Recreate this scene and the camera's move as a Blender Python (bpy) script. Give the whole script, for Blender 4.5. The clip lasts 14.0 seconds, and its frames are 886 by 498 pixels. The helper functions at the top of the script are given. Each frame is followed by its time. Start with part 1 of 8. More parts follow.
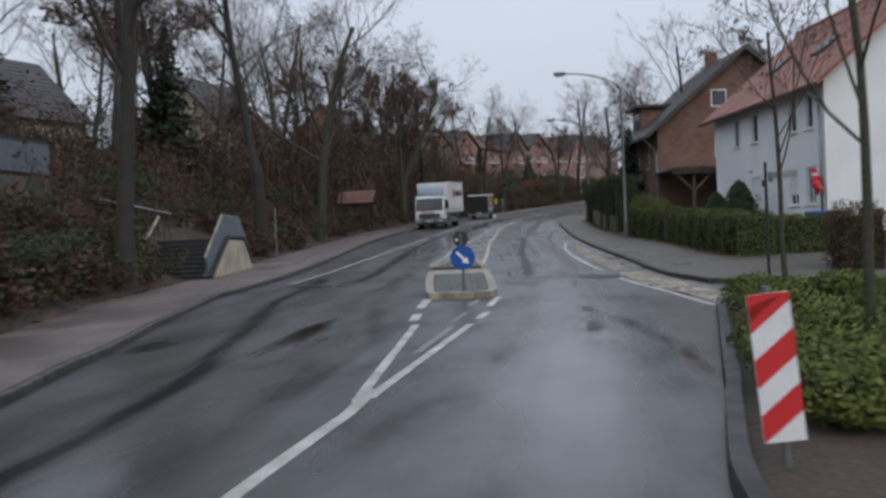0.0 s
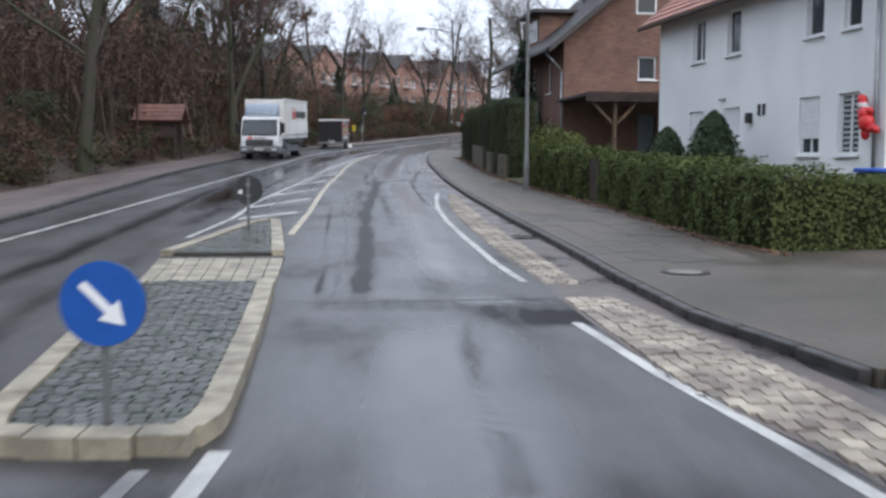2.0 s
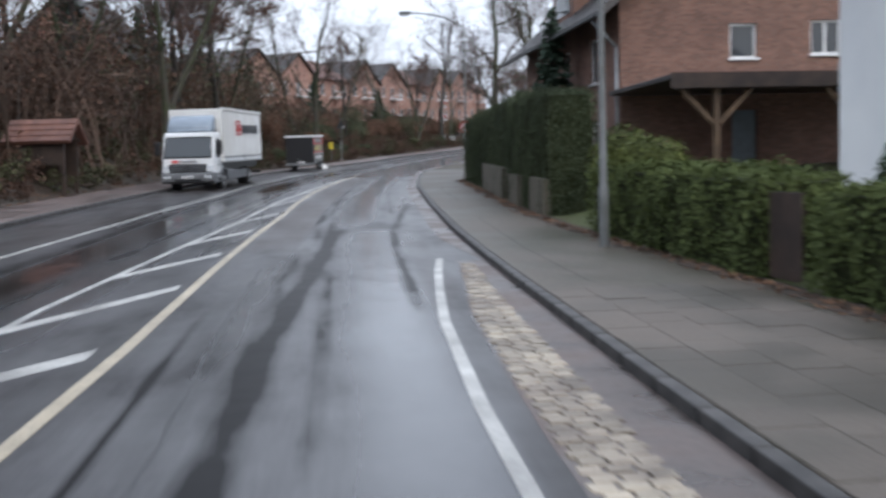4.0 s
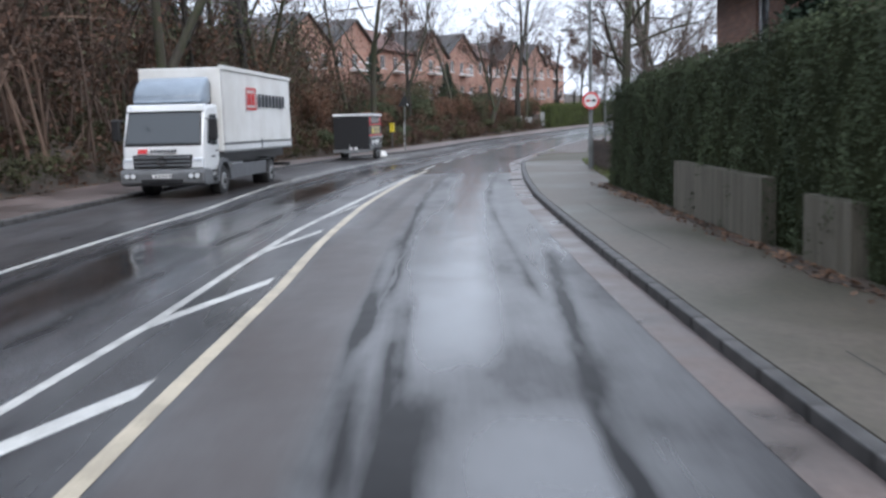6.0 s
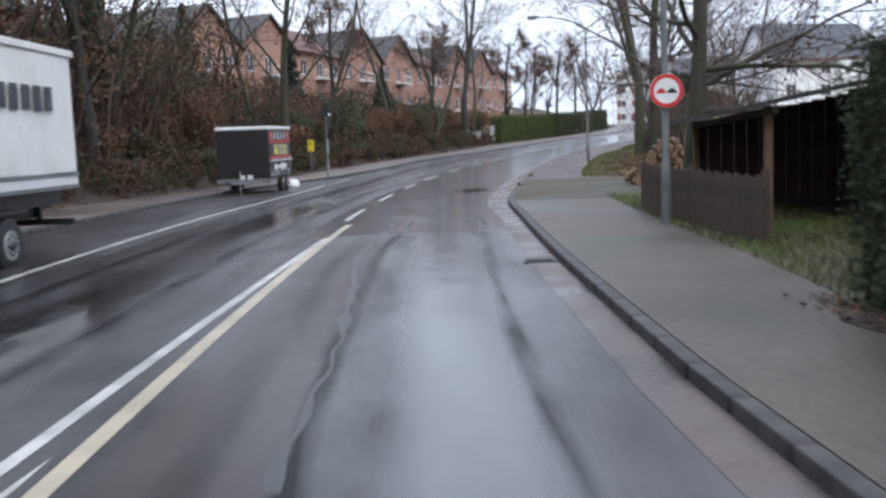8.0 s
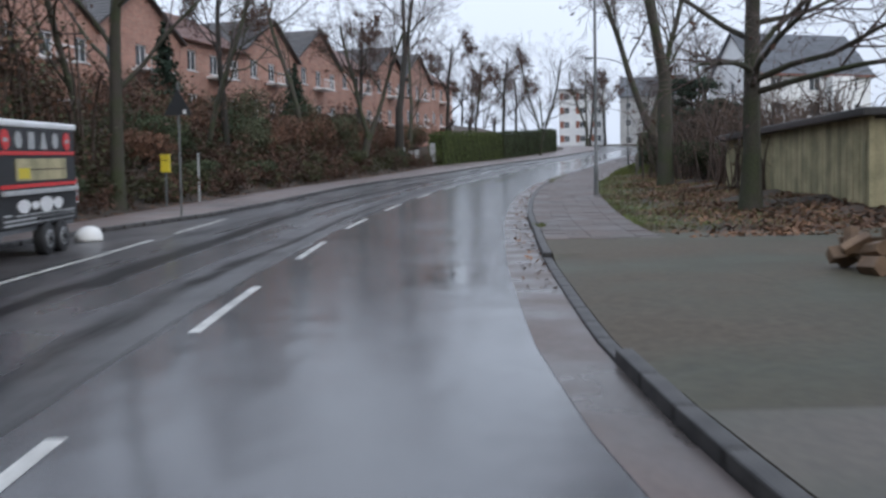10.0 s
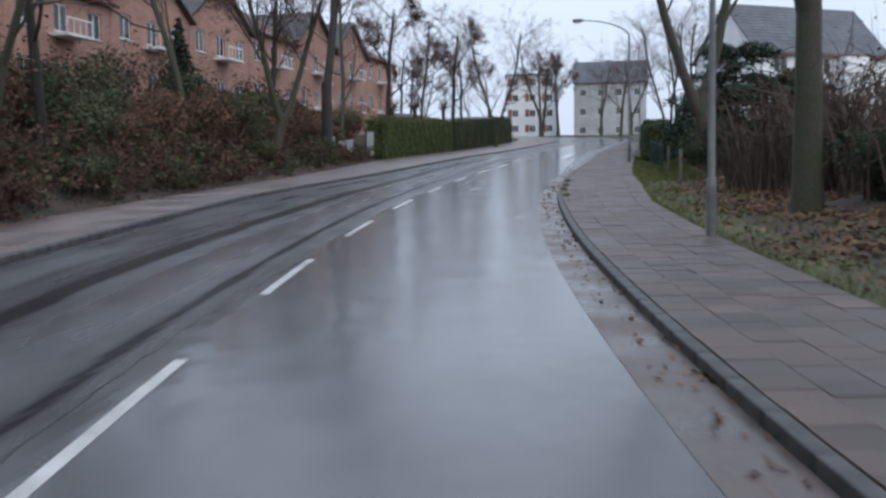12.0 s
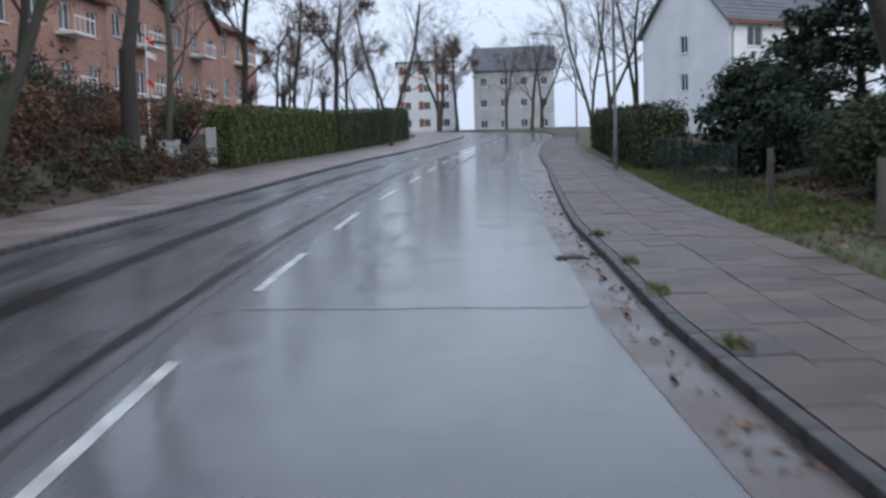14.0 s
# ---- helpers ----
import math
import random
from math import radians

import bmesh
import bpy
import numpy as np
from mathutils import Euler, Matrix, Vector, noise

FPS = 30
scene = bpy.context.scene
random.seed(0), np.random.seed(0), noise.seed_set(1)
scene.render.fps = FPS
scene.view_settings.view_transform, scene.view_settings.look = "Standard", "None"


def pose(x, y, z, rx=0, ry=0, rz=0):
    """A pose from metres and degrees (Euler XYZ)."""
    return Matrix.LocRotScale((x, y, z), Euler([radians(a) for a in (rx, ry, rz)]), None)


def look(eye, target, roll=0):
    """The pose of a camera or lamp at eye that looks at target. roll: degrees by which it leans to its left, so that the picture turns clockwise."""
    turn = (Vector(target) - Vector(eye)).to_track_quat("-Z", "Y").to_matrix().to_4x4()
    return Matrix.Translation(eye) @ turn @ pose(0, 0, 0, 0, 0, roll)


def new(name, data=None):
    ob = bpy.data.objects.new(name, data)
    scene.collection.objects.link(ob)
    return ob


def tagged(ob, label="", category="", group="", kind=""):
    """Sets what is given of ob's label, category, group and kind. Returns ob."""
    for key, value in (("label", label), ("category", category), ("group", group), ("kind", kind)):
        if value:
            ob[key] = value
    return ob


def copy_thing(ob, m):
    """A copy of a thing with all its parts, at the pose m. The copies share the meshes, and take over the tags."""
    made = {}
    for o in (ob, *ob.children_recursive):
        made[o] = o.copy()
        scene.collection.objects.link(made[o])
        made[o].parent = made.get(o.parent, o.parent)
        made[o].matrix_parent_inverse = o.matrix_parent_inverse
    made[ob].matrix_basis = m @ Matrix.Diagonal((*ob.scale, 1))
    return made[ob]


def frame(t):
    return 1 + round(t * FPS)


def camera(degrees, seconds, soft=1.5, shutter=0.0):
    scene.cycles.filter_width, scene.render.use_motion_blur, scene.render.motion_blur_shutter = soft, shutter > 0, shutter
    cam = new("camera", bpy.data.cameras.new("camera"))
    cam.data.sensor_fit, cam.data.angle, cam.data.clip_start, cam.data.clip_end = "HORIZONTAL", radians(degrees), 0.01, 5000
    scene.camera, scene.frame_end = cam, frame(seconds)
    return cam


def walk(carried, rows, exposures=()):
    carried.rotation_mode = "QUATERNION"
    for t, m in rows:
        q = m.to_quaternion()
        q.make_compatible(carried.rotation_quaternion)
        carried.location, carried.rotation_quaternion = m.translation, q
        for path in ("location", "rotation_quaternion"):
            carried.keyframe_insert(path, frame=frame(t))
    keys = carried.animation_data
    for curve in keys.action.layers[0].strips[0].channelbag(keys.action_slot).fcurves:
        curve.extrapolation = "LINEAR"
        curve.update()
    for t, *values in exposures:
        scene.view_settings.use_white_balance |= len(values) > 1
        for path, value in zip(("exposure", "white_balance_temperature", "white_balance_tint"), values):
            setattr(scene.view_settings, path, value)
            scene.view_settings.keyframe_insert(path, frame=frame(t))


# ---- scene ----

# ---------------------------------------------------------------- camera
cam = camera(47.15, 14.0, soft=2.7, shutter=0.35)
# seconds, x, y, z, then yaw (to the left), pitch and lean in degrees
PATH = [
    (0.0, 0.00, -0.00, 2.30, -0.00, -0.84, -2.42),
    (0.5, 0.02, 4.47, 2.39, -1.82, -2.49, -5.55),
    (1.0, 0.37, 8.78, 2.50, -5.00, -1.90, -4.69),
    (1.5, 1.04, 13.07, 2.60, -9.01, -3.86, -2.62),
    (2.0, 1.89, 17.44, 2.71, -7.61, -4.98, 0.17),
    (2.5, 2.77, 21.66, 2.74, -9.37, -5.23, 1.81),
    (3.0, 3.37, 25.84, 2.84, -13.11, -4.17, 0.69),
    (3.5, 3.68, 29.81, 2.95, -10.44, -5.66, -1.18),
    (4.0, 3.85, 33.80, 3.09, -7.96, -4.10, -1.58),
    (4.2, 3.90, 35.43, 3.15, -4.78, -4.30, -2.38),
    (6.3, 4.57, 53.91, 3.72, -4.62, -5.38, -1.08),
    (6.5, 4.69, 55.70, 3.78, -4.85, -5.72, -1.22),
    (7.0, 5.01, 60.19, 3.93, -6.28, -5.17, -1.71),
    (7.5, 5.41, 64.68, 4.10, -6.93, -4.70, -2.97),
    (7.7, 5.60, 66.50, 4.17, -7.45, -4.45, -2.55),
    (9.8, 8.48, 88.29, 4.78, -11.13, -3.54, -1.10),
    (10.0, 8.81, 90.31, 4.88, -12.37, -3.09, -1.00),
    (10.5, 9.70, 95.31, 5.16, -13.29, -3.35, -2.05),
    (11.0, 10.68, 100.25, 5.43, -12.94, -3.72, -0.84),
    (11.5, 11.66, 105.16, 5.64, -15.19, -2.63, -1.75),
    (12.0, 12.81, 110.28, 5.83, -16.04, -3.72, -0.67),
    (12.5, 14.30, 115.72, 6.07, -17.22, -3.35, -0.66),
    (13.0, 16.00, 121.46, 6.36, -19.19, -2.81, -1.18),
    (13.5, 17.79, 127.23, 6.65, -21.21, -3.21, -0.94),
    (14.0, 19.83, 132.99, 6.93, -22.29, -4.09, -1.63),
]


def gaze(x, y, z, yaw, pitch, lean):
    """A camera pose from its place and its turn in degrees."""
    a, b = radians(yaw), radians(pitch)
    ahead = Vector((-math.sin(a) * math.cos(b), math.cos(a) * math.cos(b), math.sin(b)))
    eye = Vector((x, y, z))
    return look(eye, eye + ahead * 10, lean)


EXPOSURE = [(0.0, 0.06, 6050, 10), (1.0, 0.18, 6050, 10), (1.5, 0.25, 6000, 10), (2.0, 0.8, 6000, 10), (2.5, 0.95, 6050, 10), (4.0, 0.85, 6000, 10), (6.4, 1.08, 5950, 10), (7.6, 1.02, 5950, 10), (9.9, 0.55, 5900, 10), (14.0, 0.47, 5700, 9)]
walk(cam, [(t, gaze(x, y, z, a, b, c)) for t, x, y, z, a, b, c in PATH], EXPOSURE)

# ---------------------------------------------------------------- light: a bright, wet, overcast winter day
world = bpy.data.worlds.new("overcast_sky")
scene.world = world
world.use_nodes = True
wn, wl = world.node_tree.nodes, world.node_tree.links
sky = wn.new("ShaderNodeTexSky")
sky.sky_type, sky.sun_disc = "NISHITA", False
sky.sun_elevation, sky.sun_rotation = radians(32), radians(160)
sky.air_density, sky.dust_density = 2.0, 8.0
cloud = wn.new("ShaderNodeTexNoise")
cloud.inputs["Scale"].default_value, cloud.inputs["Detail"].default_value = 1.6, 4
ramp = wn.new("ShaderNodeValToRGB")
ramp.color_ramp.elements[0].position, ramp.color_ramp.elements[1].position = 0.3, 0.75
ramp.color_ramp.elements[0].color, ramp.color_ramp.elements[1].color = (5.9, 6.3, 7.1, 1), (7.4, 7.7, 8.3, 1)
veil = wn.new("ShaderNodeMix")
veil.data_type = "RGBA"
veil.inputs["Factor"].default_value = 0.9
wl.new(cloud.outputs["Fac"], ramp.inputs["Fac"])
wl.new(sky.outputs["Color"], veil.inputs["A"])
wl.new(ramp.outputs["Color"], veil.inputs["B"])
# an overcast sky is brighter overhead than near the horizon
sky_way, sky_part, sky_rise, sky_shade = wn.new("ShaderNodeTexCoord"), wn.new("ShaderNodeSeparateXYZ"), wn.new("ShaderNodeMapRange"), wn.new("ShaderNodeVectorMath")
sky_rise.inputs["To Min"].default_value, sky_rise.inputs["To Max"].default_value = 0.75, 1.3
sky_shade.operation = "SCALE"
wl.new(sky_way.outputs["Generated"], sky_part.inputs["Vector"])
wl.new(sky_part.outputs["Z"], sky_rise.inputs["Value"])
wl.new(veil.outputs["Result"], sky_shade.inputs[0])
wl.new(sky_rise.outputs["Result"], sky_shade.inputs["Scale"])
wl.new(sky_shade.outputs["Vector"], wn["Background"].inputs["Color"])
wn["Background"].inputs["Strength"].default_value = 0.115
sun = new("sun", bpy.data.lights.new("sun", "SUN"))
sun.data.energy, sun.data.angle, sun.data.color = 0.5, radians(40), (1.0, 0.97, 0.93)
sun.matrix_world = look((60, -90, 120), (10, 60, 0))

# ---------------------------------------------------------------- materials


def material(name, base, rough=0.6, spread=0.25, scale=6.0, fine=60.0, bump=0.3, metal=0.0, second=None, patch=0.5, coords="Object", stretch=None, rough2=None, depth=0.01, island=0.0, spec=0.5):
    """A weathered surface: base colour with fine grain and larger stains (towards second), uneven gloss and a little relief."""
    m = bpy.data.materials.new(name)
    m.use_nodes = True
    n, l = m.node_tree.nodes, m.node_tree.links
    b = n["Principled BSDF"]
    b.inputs["Metallic"].default_value = metal
    b.inputs["Specular IOR Level"].default_value = spec
    tc = n.new("ShaderNodeTexCoord")
    mp = n.new("ShaderNodeMapping")
    if stretch:
        mp.inputs["Scale"].default_value = stretch
    l.new(tc.outputs[coords], mp.inputs["Vector"])
    big, small = n.new("ShaderNodeTexNoise"), n.new("ShaderNodeTexNoise")
    for q, sc, de in ((big, scale, 5), (small, fine, 3)):
        q.inputs["Scale"].default_value, q.inputs["Detail"].default_value = sc, de
        l.new(mp.outputs["Vector"], q.inputs["Vector"])
    r1 = n.new("ShaderNodeValToRGB")
    r1.color_ramp.elements[0].position, r1.color_ramp.elements[1].position = 0.5 - 0.25 * patch, 0.5 + 0.25 * patch
    dark = [c * (1 - spread) for c in base]
    r1.color_ramp.elements[0].color = (*(second or dark), 1)
    r1.color_ramp.elements[1].color = (*base, 1)
    l.new(big.outputs["Fac"], r1.inputs["Fac"])
    r2 = n.new("ShaderNodeValToRGB")
    r2.color_ramp.elements[0].position, r2.color_ramp.elements[1].position = 0.3, 0.7
    g = 1 - spread
    r2.color_ramp.elements[0].color, r2.color_ramp.elements[1].color = (g, g, g, 1), (1, 1, 1, 1)
    l.new(small.outputs["Fac"], r2.inputs["Fac"])
    mul = n.new("ShaderNodeMix")
    mul.data_type, mul.blend_type = "RGBA", "MULTIPLY"
    mul.inputs["Factor"].default_value = 1.0
    l.new(r1.outputs["Color"], mul.inputs["A"])
    l.new(r2.outputs["Color"], mul.inputs["B"])
    last = mul.outputs["Result"]
    if island:
        oi, geo = n.new("ShaderNodeObjectInfo"), n.new("ShaderNodeNewGeometry")
        add = n.new("ShaderNodeMath")
        add.operation = "ADD"
        l.new(oi.outputs["Random"], add.inputs[0])
        l.new(geo.outputs["Random Per Island"], add.inputs[1])
        fr = n.new("ShaderNodeMath")
        fr.operation = "FRACT"
        l.new(add.outputs[0], fr.inputs[0])
        mr = n.new("ShaderNodeMapRange")
        mr.inputs["To Min"].default_value, mr.inputs["To Max"].default_value = 1 - island, 1 + island
        l.new(fr.outputs[0], mr.inputs["Value"])
        hs = n.new("ShaderNodeHueSaturation")
        l.new(mr.outputs["Result"], hs.inputs["Value"])
        l.new(last, hs.inputs["Color"])
        last = hs.outputs["Color"]
    l.new(last, b.inputs["Base Color"])
    rr = n.new("ShaderNodeMapRange")
    rr.inputs["From Min"].default_value, rr.inputs["From Max"].default_value = 0.35, 0.65
    rr.inputs["To Min"].default_value, rr.inputs["To Max"].default_value = (rough if rough2 is None else rough2), rough
    l.new(big.outputs["Fac"], rr.inputs["Value"])
    l.new(rr.outputs["Result"], b.inputs["Roughness"])
    if bump:
        bp = n.new("ShaderNodeBump")
        bp.inputs["Strength"].default_value, bp.inputs["Distance"].default_value = bump, depth
        l.new(small.outputs["Fac"], bp.inputs["Height"])
        l.new(bp.outputs["Normal"], b.inputs["Normal"])
    return m


def brickwork(name, base, second, mortar):
    """Courses of brick with raked joints, on top of a weathered surface."""
    m = material(name, base, 0.8, 0.25, 0.6, 14, 0.3, second=second)
    n, l = m.node_tree.nodes, m.node_tree.links
    b = n["Principled BSDF"]
    cut, add, flat, course = n.new("ShaderNodeSeparateXYZ"), n.new("ShaderNodeMath"), n.new("ShaderNodeCombineXYZ"), n.new("ShaderNodeTexBrick")
    l.new(n["Texture Coordinate"].outputs["Object"], cut.inputs["Vector"])
    l.new(cut.outputs["X"], add.inputs[0])
    l.new(cut.outputs["Y"], add.inputs[1])
    l.new(add.outputs[0], flat.inputs["X"])
    l.new(cut.outputs["Z"], flat.inputs["Y"])
    l.new(flat.outputs["Vector"], course.inputs["Vector"])
    for key, value in (("Scale", 1.0), ("Brick Width", 0.25), ("Row Height", 0.0775), ("Mortar Size", 0.006), ("Mortar Smooth", 0.2), ("Bias", 0.0)):
        course.inputs[key].default_value = value
    course.inputs["Color1"].default_value, course.inputs["Color2"].default_value = (1.1, 1.1, 1.1, 1), (0.72, 0.72, 0.72, 1)
    course.inputs["Mortar"].default_value = (*[c / p for c, p in zip(mortar, base)], 1)
    mul = n.new("ShaderNodeMix")
    mul.data_type, mul.blend_type = "RGBA", "MULTIPLY"
    mul.inputs["Factor"].default_value = 1.0
    l.new(b.inputs["Base Color"].links[0].from_socket, mul.inputs["A"])
    l.new(course.outputs["Color"], mul.inputs["B"])
    l.new(mul.outputs["Result"], b.inputs["Base Color"])
    rake = n.new("ShaderNodeBump")
    rake.invert = True
    rake.inputs["Strength"].default_value, rake.inputs["Distance"].default_value = 0.6, 0.008
    l.new(course.outputs["Fac"], rake.inputs["Height"])
    l.new(n["Bump"].outputs["Normal"], rake.inputs["Normal"])
    l.new(rake.outputs["Normal"], b.inputs["Normal"])
    return m


def wet_asphalt(name):
    """Worn asphalt under a film of rain. The road mesh carries how dark (tar, and dark reflections put into its
    colour), how smooth and how coarse each spot is; noise frays the edges.
    """
    m = material(name, (0.06, 0.058, 0.06), 0.36, 0.3, 0.5, 11.0, 0.14, second=(0.03, 0.029, 0.03), patch=0.4, coords="UV", rough2=0.26, depth=0.003, stretch=(0.14, 1.9, 1))
    n, l = m.node_tree.nodes, m.node_tree.links
    b = n["Principled BSDF"]
    tc = n["Texture Coordinate"]

    def noise(scale, detail, stretch):
        q, mp = n.new("ShaderNodeTexNoise"), n.new("ShaderNodeMapping")
        q.inputs["Scale"].default_value, q.inputs["Detail"].default_value = scale, detail
        mp.inputs["Scale"].default_value = stretch
        l.new(tc.outputs["UV"], mp.inputs["Vector"])
        l.new(mp.outputs["Vector"], q.inputs["Vector"])
        return q.outputs["Fac"]

    def mask(attribute, fray, lo, hi, amount):
        a = n.new("ShaderNodeAttribute")
        a.attribute_name = attribute
        add, mr = n.new("ShaderNodeMath"), n.new("ShaderNodeMapRange")
        add.operation = "MULTIPLY_ADD"
        l.new(fray, add.inputs[0])
        add.inputs[1].default_value = amount
        l.new(a.outputs["Fac"], add.inputs[2])
        mr.inputs["From Min"].default_value, mr.inputs["From Max"].default_value = lo, hi
        l.new(add.outputs[0], mr.inputs["Value"])
        return mr.outputs["Result"]

    def mix(kind, fac, a, value):
        x = n.new("ShaderNodeMix")
        x.data_type = kind
        l.new(fac, x.inputs[0])
        ia, ib, out = {"RGBA": (6, 7, 2), "FLOAT": (2, 3, 0)}[kind]
        l.new(a, x.inputs[ia])
        x.inputs[ib].default_value = value
        return x.outputs[out]

    streak, blotch = noise(1.0, 6, (0.45, 2.6, 1)), noise(0.5, 5, (0.5, 1.2, 1))
    tar = mask("tar", streak, 0.66, 1.12, 0.9)
    smooth_film = mask("film", blotch, 0.55, 1.15, 0.7)
    coarse = mask("coarse", blotch, 0.7, 1.25, 0.8)
    col, rgh = b.inputs["Base Color"].links[0].from_socket, b.inputs["Roughness"].links[0].from_socket
    wet = n.new("ShaderNodeMapRange")
    wet.inputs["From Min"].default_value, wet.inputs["From Max"].default_value = 0.36, 0.62
    wet.inputs["To Min"].default_value, wet.inputs["To Max"].default_value = 0.08, 0.55
    l.new(noise(0.55, 5, (0.6, 1.5, 1)), wet.inputs["Value"])
    gloss = wet.outputs["Result"]
    col = mix("RGBA", smooth_film, col, (0.066, 0.066, 0.07, 1))
    rgh = mix("FLOAT", smooth_film, rgh, 0.16)
    gloss = mix("FLOAT", smooth_film, gloss, 0.5)
    col = mix("RGBA", coarse, col, (0.06, 0.048, 0.043, 1))
    rgh = mix("FLOAT", coarse, rgh, 0.42)
    gloss = mix("FLOAT", coarse, gloss, 0.14)
    col = mix("RGBA", tar, col, (0.011, 0.0105, 0.011, 1))
    rgh = mix("FLOAT", tar, rgh, 0.3)
    gloss = mix("FLOAT", tar, gloss, 0.03)
    pool = mask("pool", streak, 0.7, 1.15, 0.8)
    col = mix("RGBA", pool, col, (0.02, 0.019, 0.019, 1))
    rgh = mix("FLOAT", pool, rgh, 0.08)
    gloss = mix("FLOAT", pool, gloss, 0.5)
    l.new(gloss, b.inputs["Specular IOR Level"])
    # slow waves in the surface make the reflections waver
    wave = n.new("ShaderNodeBump")
    wave.inputs["Strength"].default_value, wave.inputs["Distance"].default_value = 0.35, 0.05
    l.new(noise(0.9, 2, (0.8, 1.4, 1)), wave.inputs["Height"])
    l.new(wave.outputs["Normal"], n["Bump"].inputs["Normal"])
    l.new(col, b.inputs["Base Color"])
    l.new(rgh, b.inputs["Roughness"])
    return m


M = {}
M["asphalt"] = wet_asphalt("wet_asphalt")
M["tar"] = material("tar_seam", (0.026, 0.025, 0.026), 0.35, 0.3, 3, 40, 0.2, spec=0.4)
M["pave"] = material("wet_pavement", (0.138, 0.115, 0.096), 0.62, 0.35, 0.32, 12, 0.3, second=(0.062, 0.058, 0.038), rough2=0.42, depth=0.008, spec=0.28, patch=0.5)
M["pave_red"] = material("reddish_wet_pavement", (0.17, 0.125, 0.11), 0.5, 0.25, 0.6, 14, 0.25, second=(0.1, 0.075, 0.066), rough2=0.32, depth=0.006)
M["slab"] = material("concrete_slab", (0.138, 0.106, 0.094), 0.66, 0.25, 0.7, 40, 0.25, second=(0.08, 0.064, 0.056), rough2=0.45, depth=0.004, island=0.2, spec=0.25)
M["kerb"] = material("kerb_concrete", (0.085, 0.08, 0.077), 0.6, 0.3, 2.5, 50, 0.3, second=(0.04, 0.038, 0.037), island=0.15, spec=0.35)
M["kerb_light"] = material("pale_kerb_stone", (0.42, 0.37, 0.27), 0.55, 0.3, 3, 50, 0.3, second=(0.22, 0.19, 0.14), island=0.15)
M["lid"] = material("pale_iron_lid", (0.26, 0.245, 0.21), 0.6, 0.3, 3, 50, 0.4, second=(0.15, 0.14, 0.12))
M["cobble"] = material("beige_paving_block", (0.4, 0.345, 0.265), 0.55, 0.3, 1.2, 50, 0.35, second=(0.2, 0.165, 0.13), island=0.3)
M["cobble_dark"] = material("dark_cobblestone", (0.11, 0.11, 0.105), 0.4, 0.3, 4, 60, 0.35, second=(0.05, 0.06, 0.045), island=0.3)
M["joint"] = material("mossy_joint", (0.05, 0.048, 0.04), 0.8, 0.4, 3, 50, 0.3)
M["paint"] = material("worn_road_paint", (0.62, 0.61, 0.57), 0.4, 0.3, 1.5, 30, 0.15, second=(0.3, 0.29, 0.27), patch=0.7)
M["paint_warm"] = material("worn_yellowish_paint", (0.55, 0.47, 0.34), 0.4, 0.3, 1.5, 30, 0.15, second=(0.33, 0.28, 0.2), patch=0.8)
M["soil"] = material("leaf_litter_soil", (0.08, 0.052, 0.036), 0.9, 0.5, 0.5, 12, 0.8, second=(0.042, 0.034, 0.023), depth=0.05)
M["grass"] = material("winter_grass", (0.09, 0.105, 0.035), 0.85, 0.45, 0.5, 18, 0.8, second=(0.075, 0.06, 0.03), depth=0.04)
M["render_white"] = material("white_render", (0.82, 0.82, 0.81), 0.8, 0.06, 0.5, 30, 0.25, second=(0.74, 0.745, 0.745), depth=0.006)
M["brick"] = brickwork("red_brown_brick", (0.25, 0.128, 0.09), (0.19, 0.098, 0.07), (0.2, 0.17, 0.15))
M["brick_orange"] = brickwork("orange_brick", (0.52, 0.275, 0.205), (0.42, 0.215, 0.16), (0.4, 0.35, 0.3))
M["tile_red"] = material("red_clay_tile", (0.36, 0.13, 0.075), 0.55, 0.3, 0.7, 8, 0.4, second=(0.25, 0.09, 0.055), island=0.14)
M["tile_brown"] = material("brown_clay_tile", (0.2, 0.088, 0.06), 0.6, 0.3, 0.7, 8, 0.4, second=(0.13, 0.06, 0.045), island=0.14)
M["tile_dark"] = material("dark_roof_tile", (0.07, 0.058, 0.055), 0.5, 0.3, 0.6, 8, 0.4, second=(0.04, 0.037, 0.036), island=0.14)
M["slate"] = material("grey_slate_tile", (0.12, 0.125, 0.14), 0.5, 0.25, 0.6, 8, 0.4, second=(0.085, 0.09, 0.1), island=0.12)
M["wood_dark"] = material("dark_stained_wood", (0.065, 0.04, 0.028), 0.65, 0.35, 2, 30, 0.4, second=(0.035, 0.022, 0.017))
M["wood"] = material("weathered_wood", (0.2, 0.125, 0.07), 0.7, 0.3, 3, 35, 0.4, second=(0.12, 0.075, 0.045), island=0.2)
M["wood_pale"] = material("pale_boarding", (0.44, 0.38, 0.22), 0.7, 0.25, 1.5, 25, 0.3, second=(0.27, 0.25, 0.14), island=0.18)
M["wood_brown"] = material("brown_stained_boards", (0.11, 0.072, 0.052), 0.7, 0.35, 2, 30, 0.4, second=(0.06, 0.042, 0.032), island=0.15)
M["plastic_white"] = material("white_window_frame", (0.78, 0.78, 0.78), 0.4, 0.06, 3, 40, 0.05)
M["concrete"] = material("stained_concrete", (0.17, 0.155, 0.13), 0.8, 0.25, 0.8, 16, 0.35, second=(0.085, 0.08, 0.062))
M["stone_grey"] = material("pale_grey_stone", (0.5, 0.5, 0.49), 0.8, 0.15, 0.6, 20, 0.3, second=(0.4, 0.4, 0.4))
